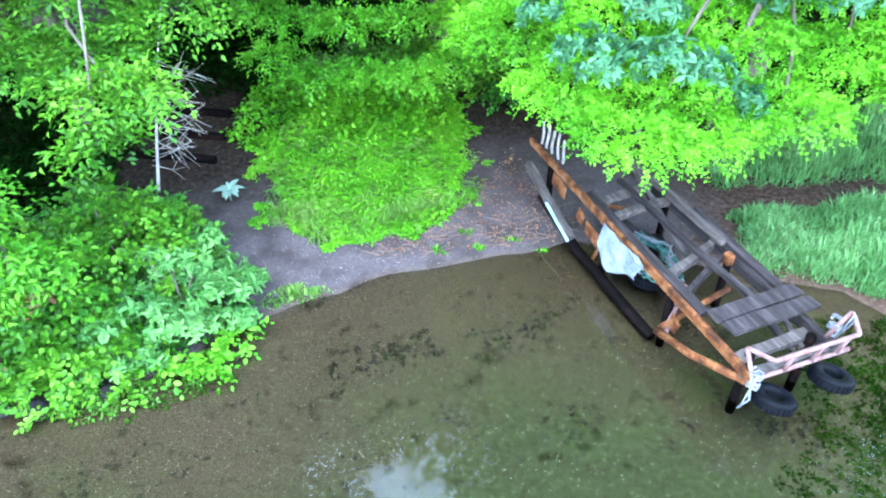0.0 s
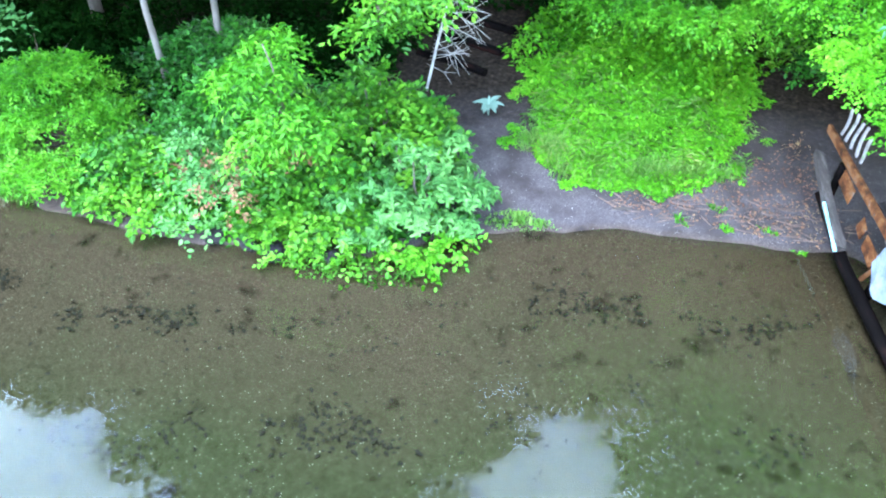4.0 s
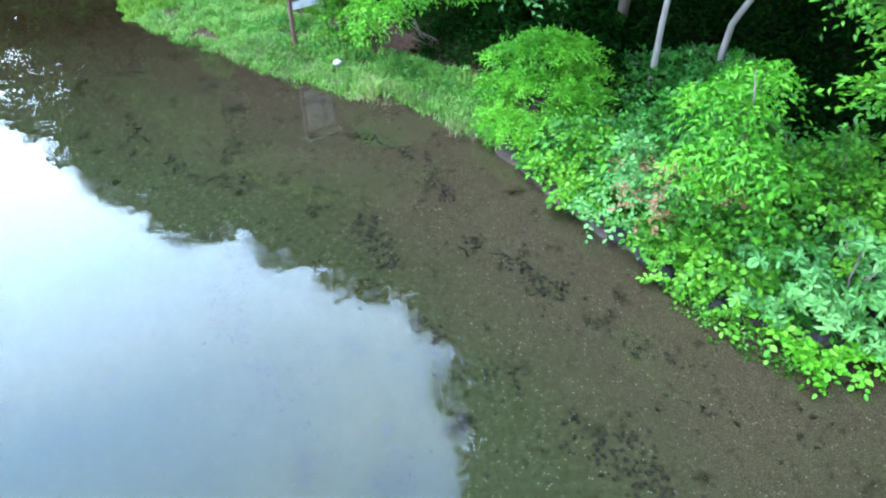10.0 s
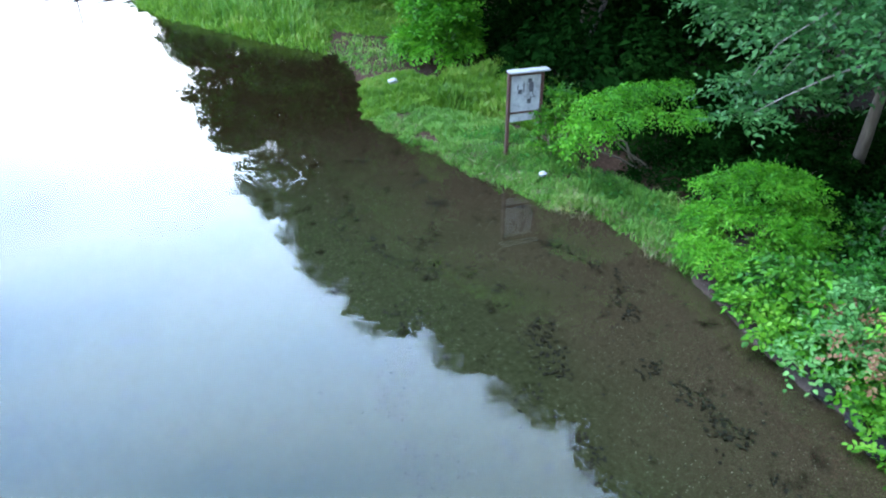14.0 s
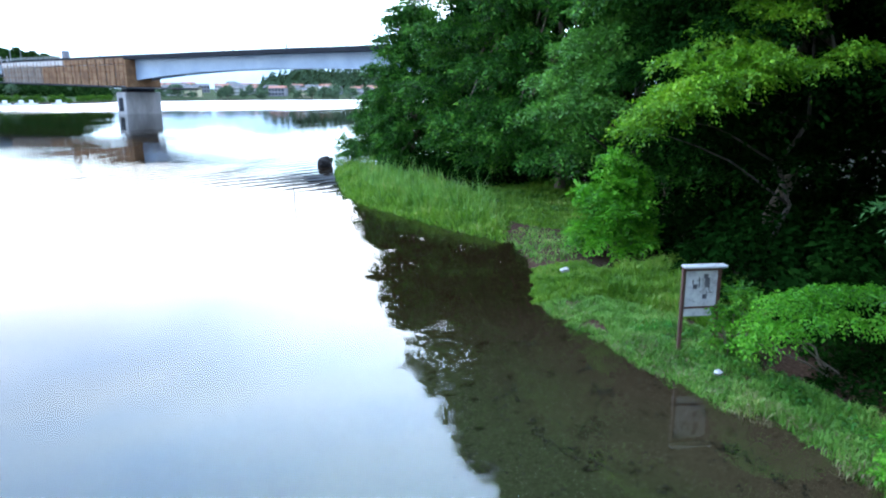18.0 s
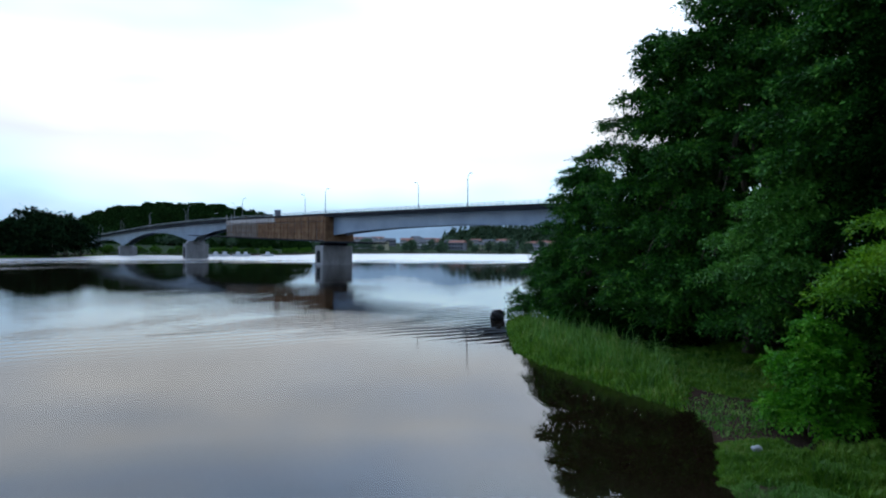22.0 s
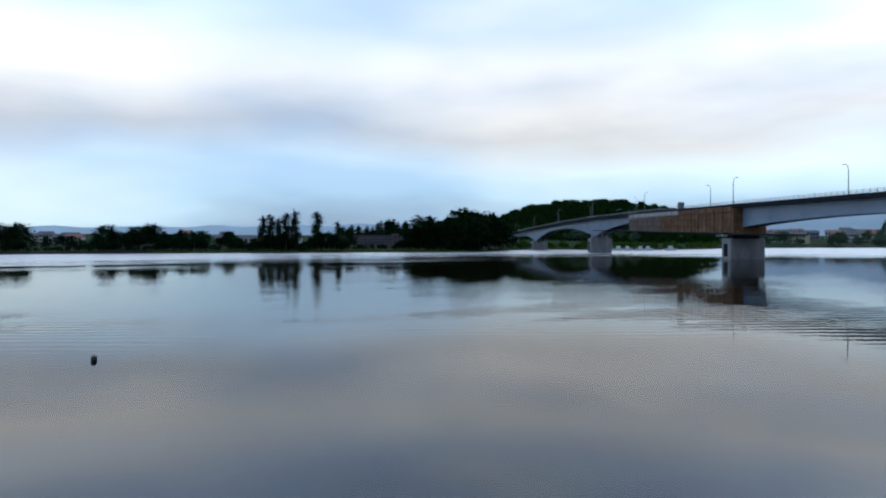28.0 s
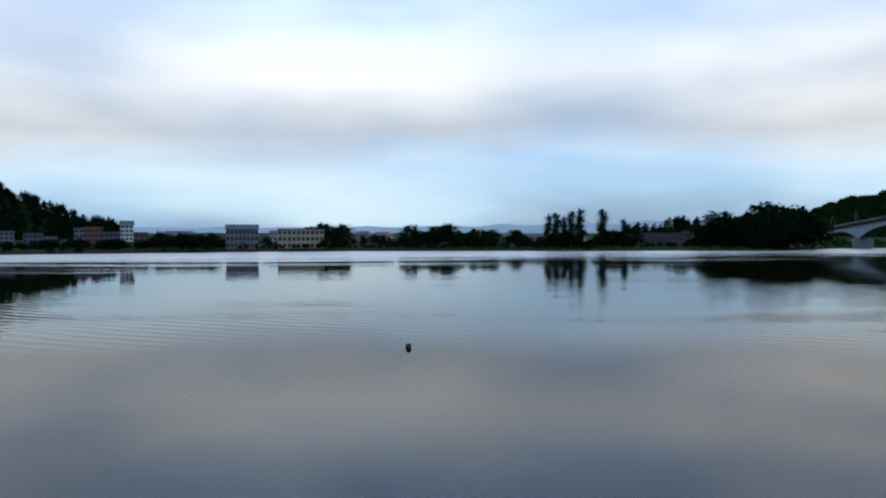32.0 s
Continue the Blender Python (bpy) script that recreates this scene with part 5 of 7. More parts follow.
thicket("undergrowth_floor", [(-33, -8.5), (-38, -13), (-45, -19.6), (-46.5, -17), (-44, -8), (-38, -5)], 16000, 0.24, 2.2, LEAF_SHADED, "dark thicket behind the reed grass", lumps=0.5, seed=9, width=0.6)


grass("grass", [(2.9, 7.95), (4.2, 7.55), (5.2, 7.15), (9, 7.2), (12, 9), (10, 10.1), (5.6, 9.85), (3.0, 9.3)], 34000, 0.3, GRASS_REED, "pale green reedy grass beside the landing stage", 0.6, w=0.008)
grass("grass", [(2.9, 9.7), (5.6, 10.15), (10, 10.4), (12, 14), (5, 13), (2.6, 11)], 26000, 0.28, GRASS_REED, "pale green grass behind a trodden strip", 0.6, w=0.008)
grass("grass", [(-8.6, 3.2), (-9.4, 3.15), (-10.6, 2.3), (-11.2, 2.15), (-11.35, 1.3), (-12.15, 0.5), (-13.7, -0.6), (-14.9, -1.65), (-16.5, -2.8), (-17.4, -1.2), (-16, 0.8), (-14.4, 2.0), (-13, 2.6), (-11.6, 4.2), (-10, 4.4)],
      56000, 0.2, GRASS_PALE, "pale tufted grass along the water's edge", 0.7, gap=0.3, w=0.009)
grass("dry_grass", [(-8.8, 3.25), (-10.7, 2.2), (-11.4, 1.2), (-12.2, 0.4), (-13.8, -0.7), (-15.0, -1.7), (-16.5, -2.8), (-16.4, -1.6), (-14.2, 0.6), (-12.2, 2.2), (-10, 3.9)], 9000, 0.22, STRAW, "straw-coloured dead grass along the water's edge", 0.9, gap=0.5, w=0.007)
thicket("weeds", [(-9.6, 3.5), (-11.2, 2.6), (-11.8, 1.7), (-13.8, 0.1), (-15.6, -1.2), (-16, 0.4), (-14, 2.2), (-12, 3.6), (-10.4, 4.2)], 7000, 0.07, 0.32, LEAF_GREEN, "leafy weeds among the shore grass", lumps=1.8, seed=21, gap=0.45)
grass("grass", [(-16.4, -2.8), (-20, -3.5), (-21, -2.2), (-19.8, -0.9), (-17.0, -1.1)], 12000, 0.24, GRASS_SEED, "short green grass beside a trodden patch")
grass("grass", [(-23.2, -4.8), (-24.7, -7.2), (-27.3, -10.4), (-29.6, -13.4), (-32.8, -16.1), (-39.7, -19.9), (-46, -23.0), (-46, -20.5), (-38, -13), (-32, -8), (-28, -5.5)], 36000, 0.7, GRASS_SEED, "tall yellowish seeding reed grass on the point", 0.5, edge=1.0, w=0.024)
grass("seeding_grass", [(-25.6, -6.4), (-27.6, -9.6), (-30.2, -12.6), (-34, -15.4), (-41, -19.2), (-44.5, -20.2), (-38, -13.2), (-32, -8.2), (-28.2, -5.8)], 3800, 1.25, GRASS_PALE, "tall pale seed stalks standing over the reed grass", 0.35, edge=0.25, w=0.016, gap=0.3)
grass("grass", [(-27.0, -5.9), (-33, -9.2), (-37, -11.5), (-38, -6.5), (-36, -3), (-27, -1.5), (-25.4, -3.0), (-26.0, -4.6)], 38000, 0.22, GRASS_SEED, "mown-looking green clearing under the trees", w=0.025)
grass("grass", [(-14.4, 2.2), (-15.9, 0.6), (-17.2, -1.2), (-19.8, -1.0), (-21.0, 0.4), (-18.5, 2.6), (-15.8, 3.4)], 22000, 0.42, GRASS_SEED, "lush green grass running up to the dark hollow", 0.6, w=0.014)
grass("grass", [(-3.75, 6.15), (-2.6, 6.75), (-2.75, 7.05), (-3.6, 6.85)], 700, 0.16, GRASS_PALE, "thin pale grass at the sand's edge")
for k, (x, y) in enumerate(((0.2, 8.05), (-0.25, 8.25), (-0.75, 8.0), (-1.3, 7.85), (-1.0, 8.35))):
    r = 0.16
    grass("grass_tuft", [(x + r * math.cos(i), y + r * 0.6 * math.sin(i)) for i in (0, 1.05, 2.1, 3.14, 4.2, 5.25)], 90, 0.12, LEAF_BRIGHT, "small bright grass tuft in the shallows", edge=0.05)

thicket("water_weed", [(-3.6, 5.6), (-3.75, 4.9), (-4.6, 4.35), (-5.4, 4.15), (-5.6, 4.5), (-4.6, 5.0), (-4.0, 5.6)], 1500, 0.06, 0.12, GRASS_GREEN, "green and yellow weed fringing the shrub in the shallows", lumps=2.5, seed=31, hmin=0.12, edge=0.2, gap=0.35)
thicket("water_weed", [(2.7, 7.6), (4.4, 7.3), (6.5, 6.5), (6.0, 3.0), (3.2, 3.6), (2.5, 4.6), (3.1, 5.6)], 16000, 0.07, 0.1, POND_WEED, "dark green pond weed on the lake bed", lumps=1.4, seed=44, hmin=0.02, edge=1.2, gap=0.15)
# drowned leaves and weed lying on the bed in drifts along the shore
bp_ = np.stack([RNG.uniform(-14, 4.5, 120000), RNG.uniform(-3, 8.4, 120000)], 1)
bd_ = -inland(bp_, NEAR_SHORE)
drift = np.exp(-((bd_ - 1.0 - 0.5 * patchy(bp_, 0.5)) / 0.16) ** 2) + 0.8 * np.exp(-((bd_ - 2.3 - 0.9 * patchy(bp_, 0.4, 3)) / 0.2) ** 2) + 0.7 * np.exp(-((bd_ - 3.9 - 0.8 * patchy(bp_, 0.4, 7)) / 0.22) ** 2)
keep_ = (bd_ > 0.25) & (bd_ < 5.5) & (RNG.random(len(bp_)) < 0.75 * drift * (patchy(bp_, 1.4, 1.0) > 0.52) + 0.012)
bp_ = bp_[keep_]
tagged(new("drowned_leaf_litter", leaves("drowned_leaf_litter", np.c_[bp_, ground_height(bp_) + 0.012], np.tile([0, 0, 1.0], (len(bp_), 1)), RNG.normal(0, 1, (len(bp_), 3)) * [1, 1, 0], np.full(len(bp_), 0.07), WEED_WET, 0.6, 0.2)),
       "dark drowned leaves drifted on the lake bed", "litter", kind="stuff")

# trees by the landing stage and behind the shore
BOUGHS = [(-2.4, -4.7, 2.15, 0.75, 0.7, 0.28), (-1.5, -4.3, 2.1, 0.75, 0.7, 0.28), (-3.1, -3.9, 2.4, 0.8, 0.75, 0.3), (-0.5, -3.7, 2.15, 0.8, 0.75, 0.28), (-2.0, -3.7, 2.6, 0.85, 0.8, 0.3),
          (-3.9, -2.6, 2.6, 0.9, 0.85, 0.32), (-2.9, -2.9, 3.0, 0.95, 0.9, 0.34), (-1.2, -2.9, 2.8, 0.95, 0.9, 0.32), (0.4, -2.8, 2.5, 0.95, 0.9, 0.32), (1.3, -3.2, 2.3, 0.8, 0.8, 0.28), (-0.2, -2.0, 3.2, 1.0, 1.0, 0.36), (-4.3, -1.2, 3.0, 1.0, 1.0, 0.36),
          (1.8, -2.0, 2.9, 1.1, 1.0, 0.36), (-2.2, -1.6, 3.6, 1.1, 1.0, 0.38), (2.9, -1.4, 3.1, 1.1, 1.0, 0.36), (3.6, -2.4, 2.6, 0.9, 0.9, 0.3), (1.2, -0.8, 3.7, 1.2, 1.1, 0.4), (-3.8, 0.2, 3.7, 1.2, 1.1, 0.4)]
tree("maple_tree", (3.4, 11.8, gz(3.4, 11.8)), (0.4, 0.2, 12), 3, BOUGHS, 1100, 0.05, LEAF_WEED, "young-leaved bright green maple overhanging the landing stage", trunk_r=0.2, forks=12, width=0.6,
     extra=[(LEAF_BRIGHT, round_crown(4.6, 13, 4.2, 22, 5), 75, 0.2),
            (LEAF_MINT, [(-2.9, -4.3, 2.95, 0.5, 0.5, 0.2), (-2.2, -4.5, 3.0, 0.5, 0.45, 0.2), (-2.3, -3.7, 3.3, 0.4, 0.4, 0.18), (-3.5, -3.3, 3.1, 0.35, 0.35, 0.16), (-1.5, -4.1, 2.75, 0.3, 0.3, 0.14), (-1.1, -4.3, 2.5, 0.22, 0.22, 0.12), (0.1, -3.1, 3.3, 0.4, 0.4, 0.18), (-0.8, -3.1, 3.4, 0.4, 0.4, 0.18)], 230, 0.12)])
tree("alder_tree", (-9.5, 6.3, gz(-9.5, 6.3)), (-0.9, 1.2, 13), 3, [(-0.1, -2.4, 2.1, 0.42, 0.4, 0.16), (-0.9, -2.2, 2.3, 0.45, 0.4, 0.17), (-1.2, -1.7, 2.3, 0.5, 0.45, 0.18), (-1.0, -1.2, 2.2, 0.5, 0.45, 0.18), (-1.9, -0.6, 2.3, 0.5, 0.5, 0.2), (-1.4, -0.1, 2.3, 0.5, 0.5, 0.2), (1.2, -0.9, 3.2, 0.6, 0.6, 0.25), (-0.9, -0.6, 3.4, 0.7, 0.6, 0.28)] + round_crown(5.5, 14.5, 3.6, 20, 7), 170, 0.125, LEAF_BLUE, "tall pale-trunked tree behind the shrubs", BARK_PALE, 0.055, forks=8)
tree("alder_tree", (-9.3, 7.3, gz(-9.3, 7.3)), (0.8, 1.6, 12), 3, round_crown(5, 13.5, 3.4, 18, 8), 120, 0.13, LEAF_GREEN, "slender pale leaning tree behind the shrubs", BARK_PALE, 0.06, forks=7)
tree("locust_sapling", (-6.2, 5.9, gz(-6.2, 5.9)), (0.5, -0.9, 2.5), 1, [(0.7, -1.0, 1.75, 0.42, 0.35, 0.18), (0.2, -0.8, 2.0, 0.4, 0.36, 0.18), (1.1, -0.8, 1.6, 0.35, 0.3, 0.16), (0.5, -1.3, 1.45, 0.3, 0.3, 0.15), (0.0, -0.3, 2.1, 0.4, 0.4, 0.18), (-0.3, -0.8, 1.8, 0.3, 0.3, 0.15)],
     400, 0.10, LEAF_BRIGHT, "locust sapling with drooping light green sprays", trunk_r=0.035, width=0.38, droop=0.7, forks=5)
tree("walnut_tree", (-7.6, 9.6, gz(-7.6, 9.6)), (0.5, 0.5, 12), 3, [(2.1, -2.2, 2.6, 0.8, 0.75, 0.3), (2.8, -3.0, 2.5, 0.7, 0.65, 0.26), (1.2, -2.6, 2.7, 0.75, 0.75, 0.3), (0.6, -1.6, 3.0, 0.85, 0.85, 0.32), (2.8, -1.3, 2.9, 0.75, 0.75, 0.28), (2.7, -3.5, 2.2, 0.4, 0.4, 0.18),
     (1.7, -1.4, 3.3, 0.9, 0.8, 0.32), (-0.8, -1.4, 3.2, 0.7, 0.6, 0.28)],
     400, 0.095, LEAF_MID, "broad tree with bright sprays over the dark path", trunk_r=0.13, forks=9, extra=[(LEAF_GREEN, round_crown(4.6, 13, 4.0, 20, 9), 120, 0.18)])
LOW_BOUGHS = [(-2.3, -3.6, 1.35, 0.5, 0.45, 0.2), (-1.5, -4.0, 1.15, 0.55, 0.45, 0.2), (-0.7, -3.9, 1.2, 0.6, 0.45, 0.22), (0.2, -3.9, 1.25, 0.55, 0.45, 0.2), (0.9, -3.6, 1.4, 0.55, 0.45, 0.22), (-2.8, -2.7, 1.8, 0.5, 0.5, 0.22),
              (-1.9, -3.0, 1.7, 0.6, 0.5, 0.24), (-1.0, -3.1, 1.75, 0.65, 0.5, 0.24), (0.0, -3.0, 1.8, 0.65, 0.5, 0.24), (0.9, -2.8, 1.9, 0.65, 0.5, 0.24), (-2.3, -2.2, 2.2, 0.6, 0.5, 0.24), (-1.4, -2.3, 2.3, 0.7, 0.6, 0.26), (-0.4, -2.2, 2.4, 0.7, 0.6, 0.26),
              (0.7, -2.0, 2.5, 0.7, 0.6, 0.28), (1.5, -2.3, 2.2, 0.6, 0.5, 0.24), (-1.0, -1.4, 2.9, 0.8, 0.6, 0.3), (0.2, -1.3, 3.0, 0.8, 0.6, 0.3), (1.3, -1.3, 2.9, 0.8, 0.6, 0.3), (-2.0, -1.4, 2.7, 0.7, 0.6, 0.28)]
tree("maple_tree", (-2.2, 14.2, gz(-2.2, 14.2)), (0.2, 0.4, 10), 4, [(-2.2, -0.6, 2.4, 1.1, 0.9, 0.4), (-0.6, -0.9, 2.2, 1.2, 0.9, 0.4), (1.0, -1.0, 2.5, 1.2, 0.9, 0.45), (2.2, -1.6, 2.9, 1.0, 0.9, 0.45)] + round_crown(4, 10.8, 4.4, 22, 10), 50, 0.15, LEAF_BRIGHT,
     "tall layered green tree at the wood's edge", trunk_r=0.24, forks=9, extra=[(LEAF_BRIGHT, LOW_BOUGHS[:9], 560, 0.075), (LEAF_WEED, LOW_BOUGHS[9:], 520, 0.08)])
tree("maple_tree", (8.5, 14.0, gz(8.5, 14)), (0, 0, 13), 4, [(-1.5, -2.5, 3.0, 1.3, 1.1, 0.5), (0.5, -3, 2.8, 1.3, 1.1, 0.5)] + round_crown(3.6, 14.5, 4.6, 22, 14), 110, 0.13, LEAF_BRIGHT, "bright green tree over the far bank", trunk_r=0.22)
tree("maple_tree", (-12.4, 7.2, gz(-12.4, 7.2)), (0, 0, 16.5), 4, [(1.6, -2.0, 2.7, 1.0, 0.9, 0.4), (0.2, -2.2, 2.9, 1.0, 0.9, 0.4), (-1.2, -2.2, 2.8, 1.1, 0.9, 0.4), (2.9, -1.5, 3.3, 1.0, 0.9, 0.4), (2.4, -0.4, 2.4, 0.9, 0.8, 0.4), (3.9, -0.6, 3.6, 0.9, 0.8, 0.4)] + round_crown(4.5, 18.5, 3.0, 28, 15), 150, 0.14, LEAF_BLUE, "dark-shaded tall tree behind the shrubs", trunk_r=0.1)
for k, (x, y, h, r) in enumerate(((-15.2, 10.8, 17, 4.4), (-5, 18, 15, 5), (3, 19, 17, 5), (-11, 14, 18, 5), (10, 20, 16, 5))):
    tree("maple_tree", (x, y, gz(x, y)), (0, 0, h - 2), r, round_crown(3.2, h, r, 26, 30 + k), 32, 0.25, LEAF_SHADED, "tall dark woodland tree behind the shore", trunk_r=0.26)

# added out of view: its crown keeps skylight off the footpath
tree("maple_tree", (-9.0, 13.2, gz(-9.0, 13.2)), (0.6, 0.2, 9), 3, [(x + 2.0, y - 0.2, z, a, b, c) for x, y, z, a, b, c in round_crown(3.9, 9.5, 3.4, 22, 77)], 45, 0.25, LEAF_SHADED, "dark unseen tree added to shade the footpath", BARK_SHADED, trunk_r=0.2)

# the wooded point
# trees in near-black leaves have the wood's inner shade in their colour
POINT = [(-17.2, 8.0, 10.5, 2.7, 5.0, LEAF_SHADED, "dense dark tree behind the notice board"), (-22.5, 3.6, 12.8, 4.2, 4.0, LEAF_SHADED, "dark tall tree at the clearing's edge"),
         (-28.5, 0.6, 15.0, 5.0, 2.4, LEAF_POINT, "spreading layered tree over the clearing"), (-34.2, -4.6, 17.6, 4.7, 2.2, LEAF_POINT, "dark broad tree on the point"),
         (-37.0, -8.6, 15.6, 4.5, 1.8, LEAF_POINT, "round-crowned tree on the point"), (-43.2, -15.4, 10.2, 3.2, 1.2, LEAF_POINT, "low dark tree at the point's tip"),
         (-45.6, -19.0, 5.2, 2.0, 0.6, LEAF_POINT, "small waterside tree at the point's tip"), (-41, -4.0, 16, 5, 2.0, LEAF_SHADED, "dark tree inside the wood"), (-35, 4.5, 18, 5.5, 2.5, LEAF_SHADED, "dark tree inside the wood"),
         (-27, 9, 21, 5.5, 2.5, LEAF_SHADED, "dark tree inside the wood"), (-47, -12, 11, 4, 1.5, LEAF_SHADED, "dark tree inside the wood")]
def layers(base, lines, r, flat=0.26):
    """Flat tiers of boughs: each line runs from one place to another, in n clumps; given in the place's own metres."""
    out, rnd = [], random.Random(len(lines))
    for (x0, y0, z0), (x1, y1, z1), n in lines:
        for i in range(n):
            f = i / max(1, n - 1)
            s = r * rnd.uniform(0.75, 1.2)
            out.append((x0 + (x1 - x0) * f - base[0] + rnd.uniform(-0.2, 0.2), y0 + (y1 - y0) * f - base[1], z0 + (z1 - z0) * f - base[2] + rnd.uniform(-0.1, 0.1), s, s, s * flat))
    return out


fa = (-19.6, 3.2, gz(-19.6, 3.2))
tree("layered_maple", fa, (0.2, 0.2, 8.5), 4, layers(fa, [((-17.1, -0.5, 4.45), (-17.6, 1.6, 5.6), 6), ((-17.4, 0.1, 4.95), (-18.0, 2.2, 6.2), 6), ((-17.3, 1.0, 5.0), (-17.7, 2.5, 5.9), 3), ((-18.4, 0.6, 5.9), (-18.8, 3.0, 7.0), 6), ((-19.0, 1.2, 6.8), (-19.4, 4.0, 7.8), 6), ((-19.6, 1.8, 7.8), (-20.0, 4.6, 8.6), 4), ((-20.3, 2.0, 8.8), (-20.6, 4.5, 9.4), 3), ((-18.2, 2.5, 5.6), (-18.4, 4.4, 6.0), 3)], 0.62, 0.42),
     330, 0.105, LEAF_TIER, "layered bright green maple arching over a dark hollow", BARK_SHADED, trunk_r=0.09, group="trees on the point", forks=5, droop=0.4)
fb = (-25.5, -0.6, gz(-25.5, -0.6))
tree("layered_maple", fb, (0.2, 0.2, 9.0), 4, layers(fb, [((-23.4, -3.5, 4.6), (-24.4, -1.8, 6.0), 5), ((-23.8, -2.6, 5.1), (-24.8, -0.6, 6.7), 5), ((-23.9, -3.6, 5.5), (-25.0, -1.5, 7.2), 5), ((-24.8, -3.0, 6.8), (-25.8, -0.4, 8.0), 5), ((-25.4, -2.4, 8.0), (-26.2, 0.0, 9.0), 4), ((-23.4, -3.0, 4.2), (-23.8, -2.0, 4.8), 3)], 0.78, 0.42),
     280, 0.125, LEAF_COOL, "layered blue-green maple leaning over the clearing", BARK_SHADED, trunk_r=0.14, group="trees on the point", forks=12, droop=0.4)
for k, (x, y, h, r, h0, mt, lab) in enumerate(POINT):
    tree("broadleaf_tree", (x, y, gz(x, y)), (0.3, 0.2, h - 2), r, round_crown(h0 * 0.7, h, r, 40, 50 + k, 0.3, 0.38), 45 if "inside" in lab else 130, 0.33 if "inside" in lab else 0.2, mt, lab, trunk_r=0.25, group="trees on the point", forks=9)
grass("grass", [(-24.6, -5.6), (-26.4, -4.6), (-24.5, -2.4), (-21.3, -2.0), (-20.4, -3.4)], 1600, 0.16, GRASS_PALE, "thin grass on the trodden patch", w=0.02)
bush("waterside_bush", (-21.6, -1.1, gz(-21.6, -1.1)), mound(1.2, 1.2, 1.7, 44, 21, 0.42) + [(x, y, z + 1.2, r, r, r * 0.6) for x, y, z, r, _, _ in mound(0.9, 0.9, 1.5, 26, 23, 0.42)], 200, 0.12, LEAF_BRIGHT, "bright rounded bush at the clearing's corner", 0.5)
bush("waterside_bush", (-46.3, -21.6, gz(-46.3, -21.6)), mound(1.2, 1.0, 1.6, 12, 22, 0.6), 70, 0.2, LEAF_POINT, "small bush at the point's tip", 0.5)


# ---- small things on the shore ----
sign = thing("notice_board", pose(-13.86, 1.1, gz(-13.86, 1.1), 0, 0, 114), "brown-framed notice board with a faded map in the grass", "sign")
sx = 0.37
for x in (-sx, sx):
    part("post", box((x - 0.035, -0.035, -0.25), (x + 0.035, 0.035, 1.84), 0.008), SIGN_BROWN, sign)
panel = part("panel", box((-sx + 0.035, -0.012, 0.98), (sx - 0.035, 0.012, 1.72), 0.003), SIGN_WHITE, sign, "faded white map panel")
part("lower_panel", box((-sx + 0.03, -0.014, 0.78), (sx - 0.1, 0.010, 0.94), 0.003), SIGN_WHITE, sign, "white strip below the map")
part("cap", box((-sx - 0.07, -0.11, 1.82), (sx + 0.07, 0.09, 1.86), 0.008, Matrix.Rotation(0.05, 4, "X")), SIGN_WHITE, sign, "pale weathered top board")
part("cross_bar", box((-sx, -0.03, 1.72), (sx, 0.03, 1.78), 0.006), SIGN_BROWN, sign)
part("cross_bar", box((-sx, -0.03, 0.945), (sx, 0.03, 0.985), 0.006), SIGN_BROWN, sign)
srnd = random.Random(3)
for k in range(20):
    x, z, w, h = srnd.uniform(-0.28, 0.2), srnd.uniform(1.05, 1.6), srnd.choice((0.014, 0.09, 0.022)), srnd.choice((0.2, 0.016, 0.09))
    part("printed_mark", box((x, -0.0165, z), (x + w, -0.0125, min(z + h, 1.68))), SIGN_INK, panel, "dark printed mark")

plant = thing("mullein", pose(-4.74, 8.55, gz(-4.74, 8.55) + 0.08), "silvery woolly-leaved mullein rosette beside the path", "plant")
for k in range(14):
    a, l, e = k * 2.4, 0.14 + 0.14 * ((k * 5) % 7) / 7, 0.25 + 0.6 * k / 14
    bm = bmesh.new()
    rows = []
    for i in range(6):
        f = i / 5
        w = 0.055 * math.sin(math.pi * (0.12 + 0.86 * f))
        c = Vector((math.cos(a) * l * f, math.sin(a) * l * f, 0.12 + l * math.sin(e) * f - 0.12 * f * f))
        s = Vector((-math.sin(a), math.cos(a), 0))
        rows.append([bm.verts.new(c - s * w + Vector((0, 0, 0.02))), bm.verts.new(c), bm.verts.new(c + s * w + Vector((0, 0, 0.02)))])
    for r, s in zip(rows, rows[1:]):
        bm.faces.new((r[0], r[1], s[1], s[0]))
        bm.faces.new((r[1], r[2], s[2], s[1]))
    lf = part("leaf", bm, LEAF_SILVER, plant)
    lf.modifiers.new("thick", "SOLIDIFY").thickness = 0.006
part("stalk", tube([(0, 0, -0.05), (0, 0, 0.28)], 0.018, 8), LEAF_SILVER, plant)

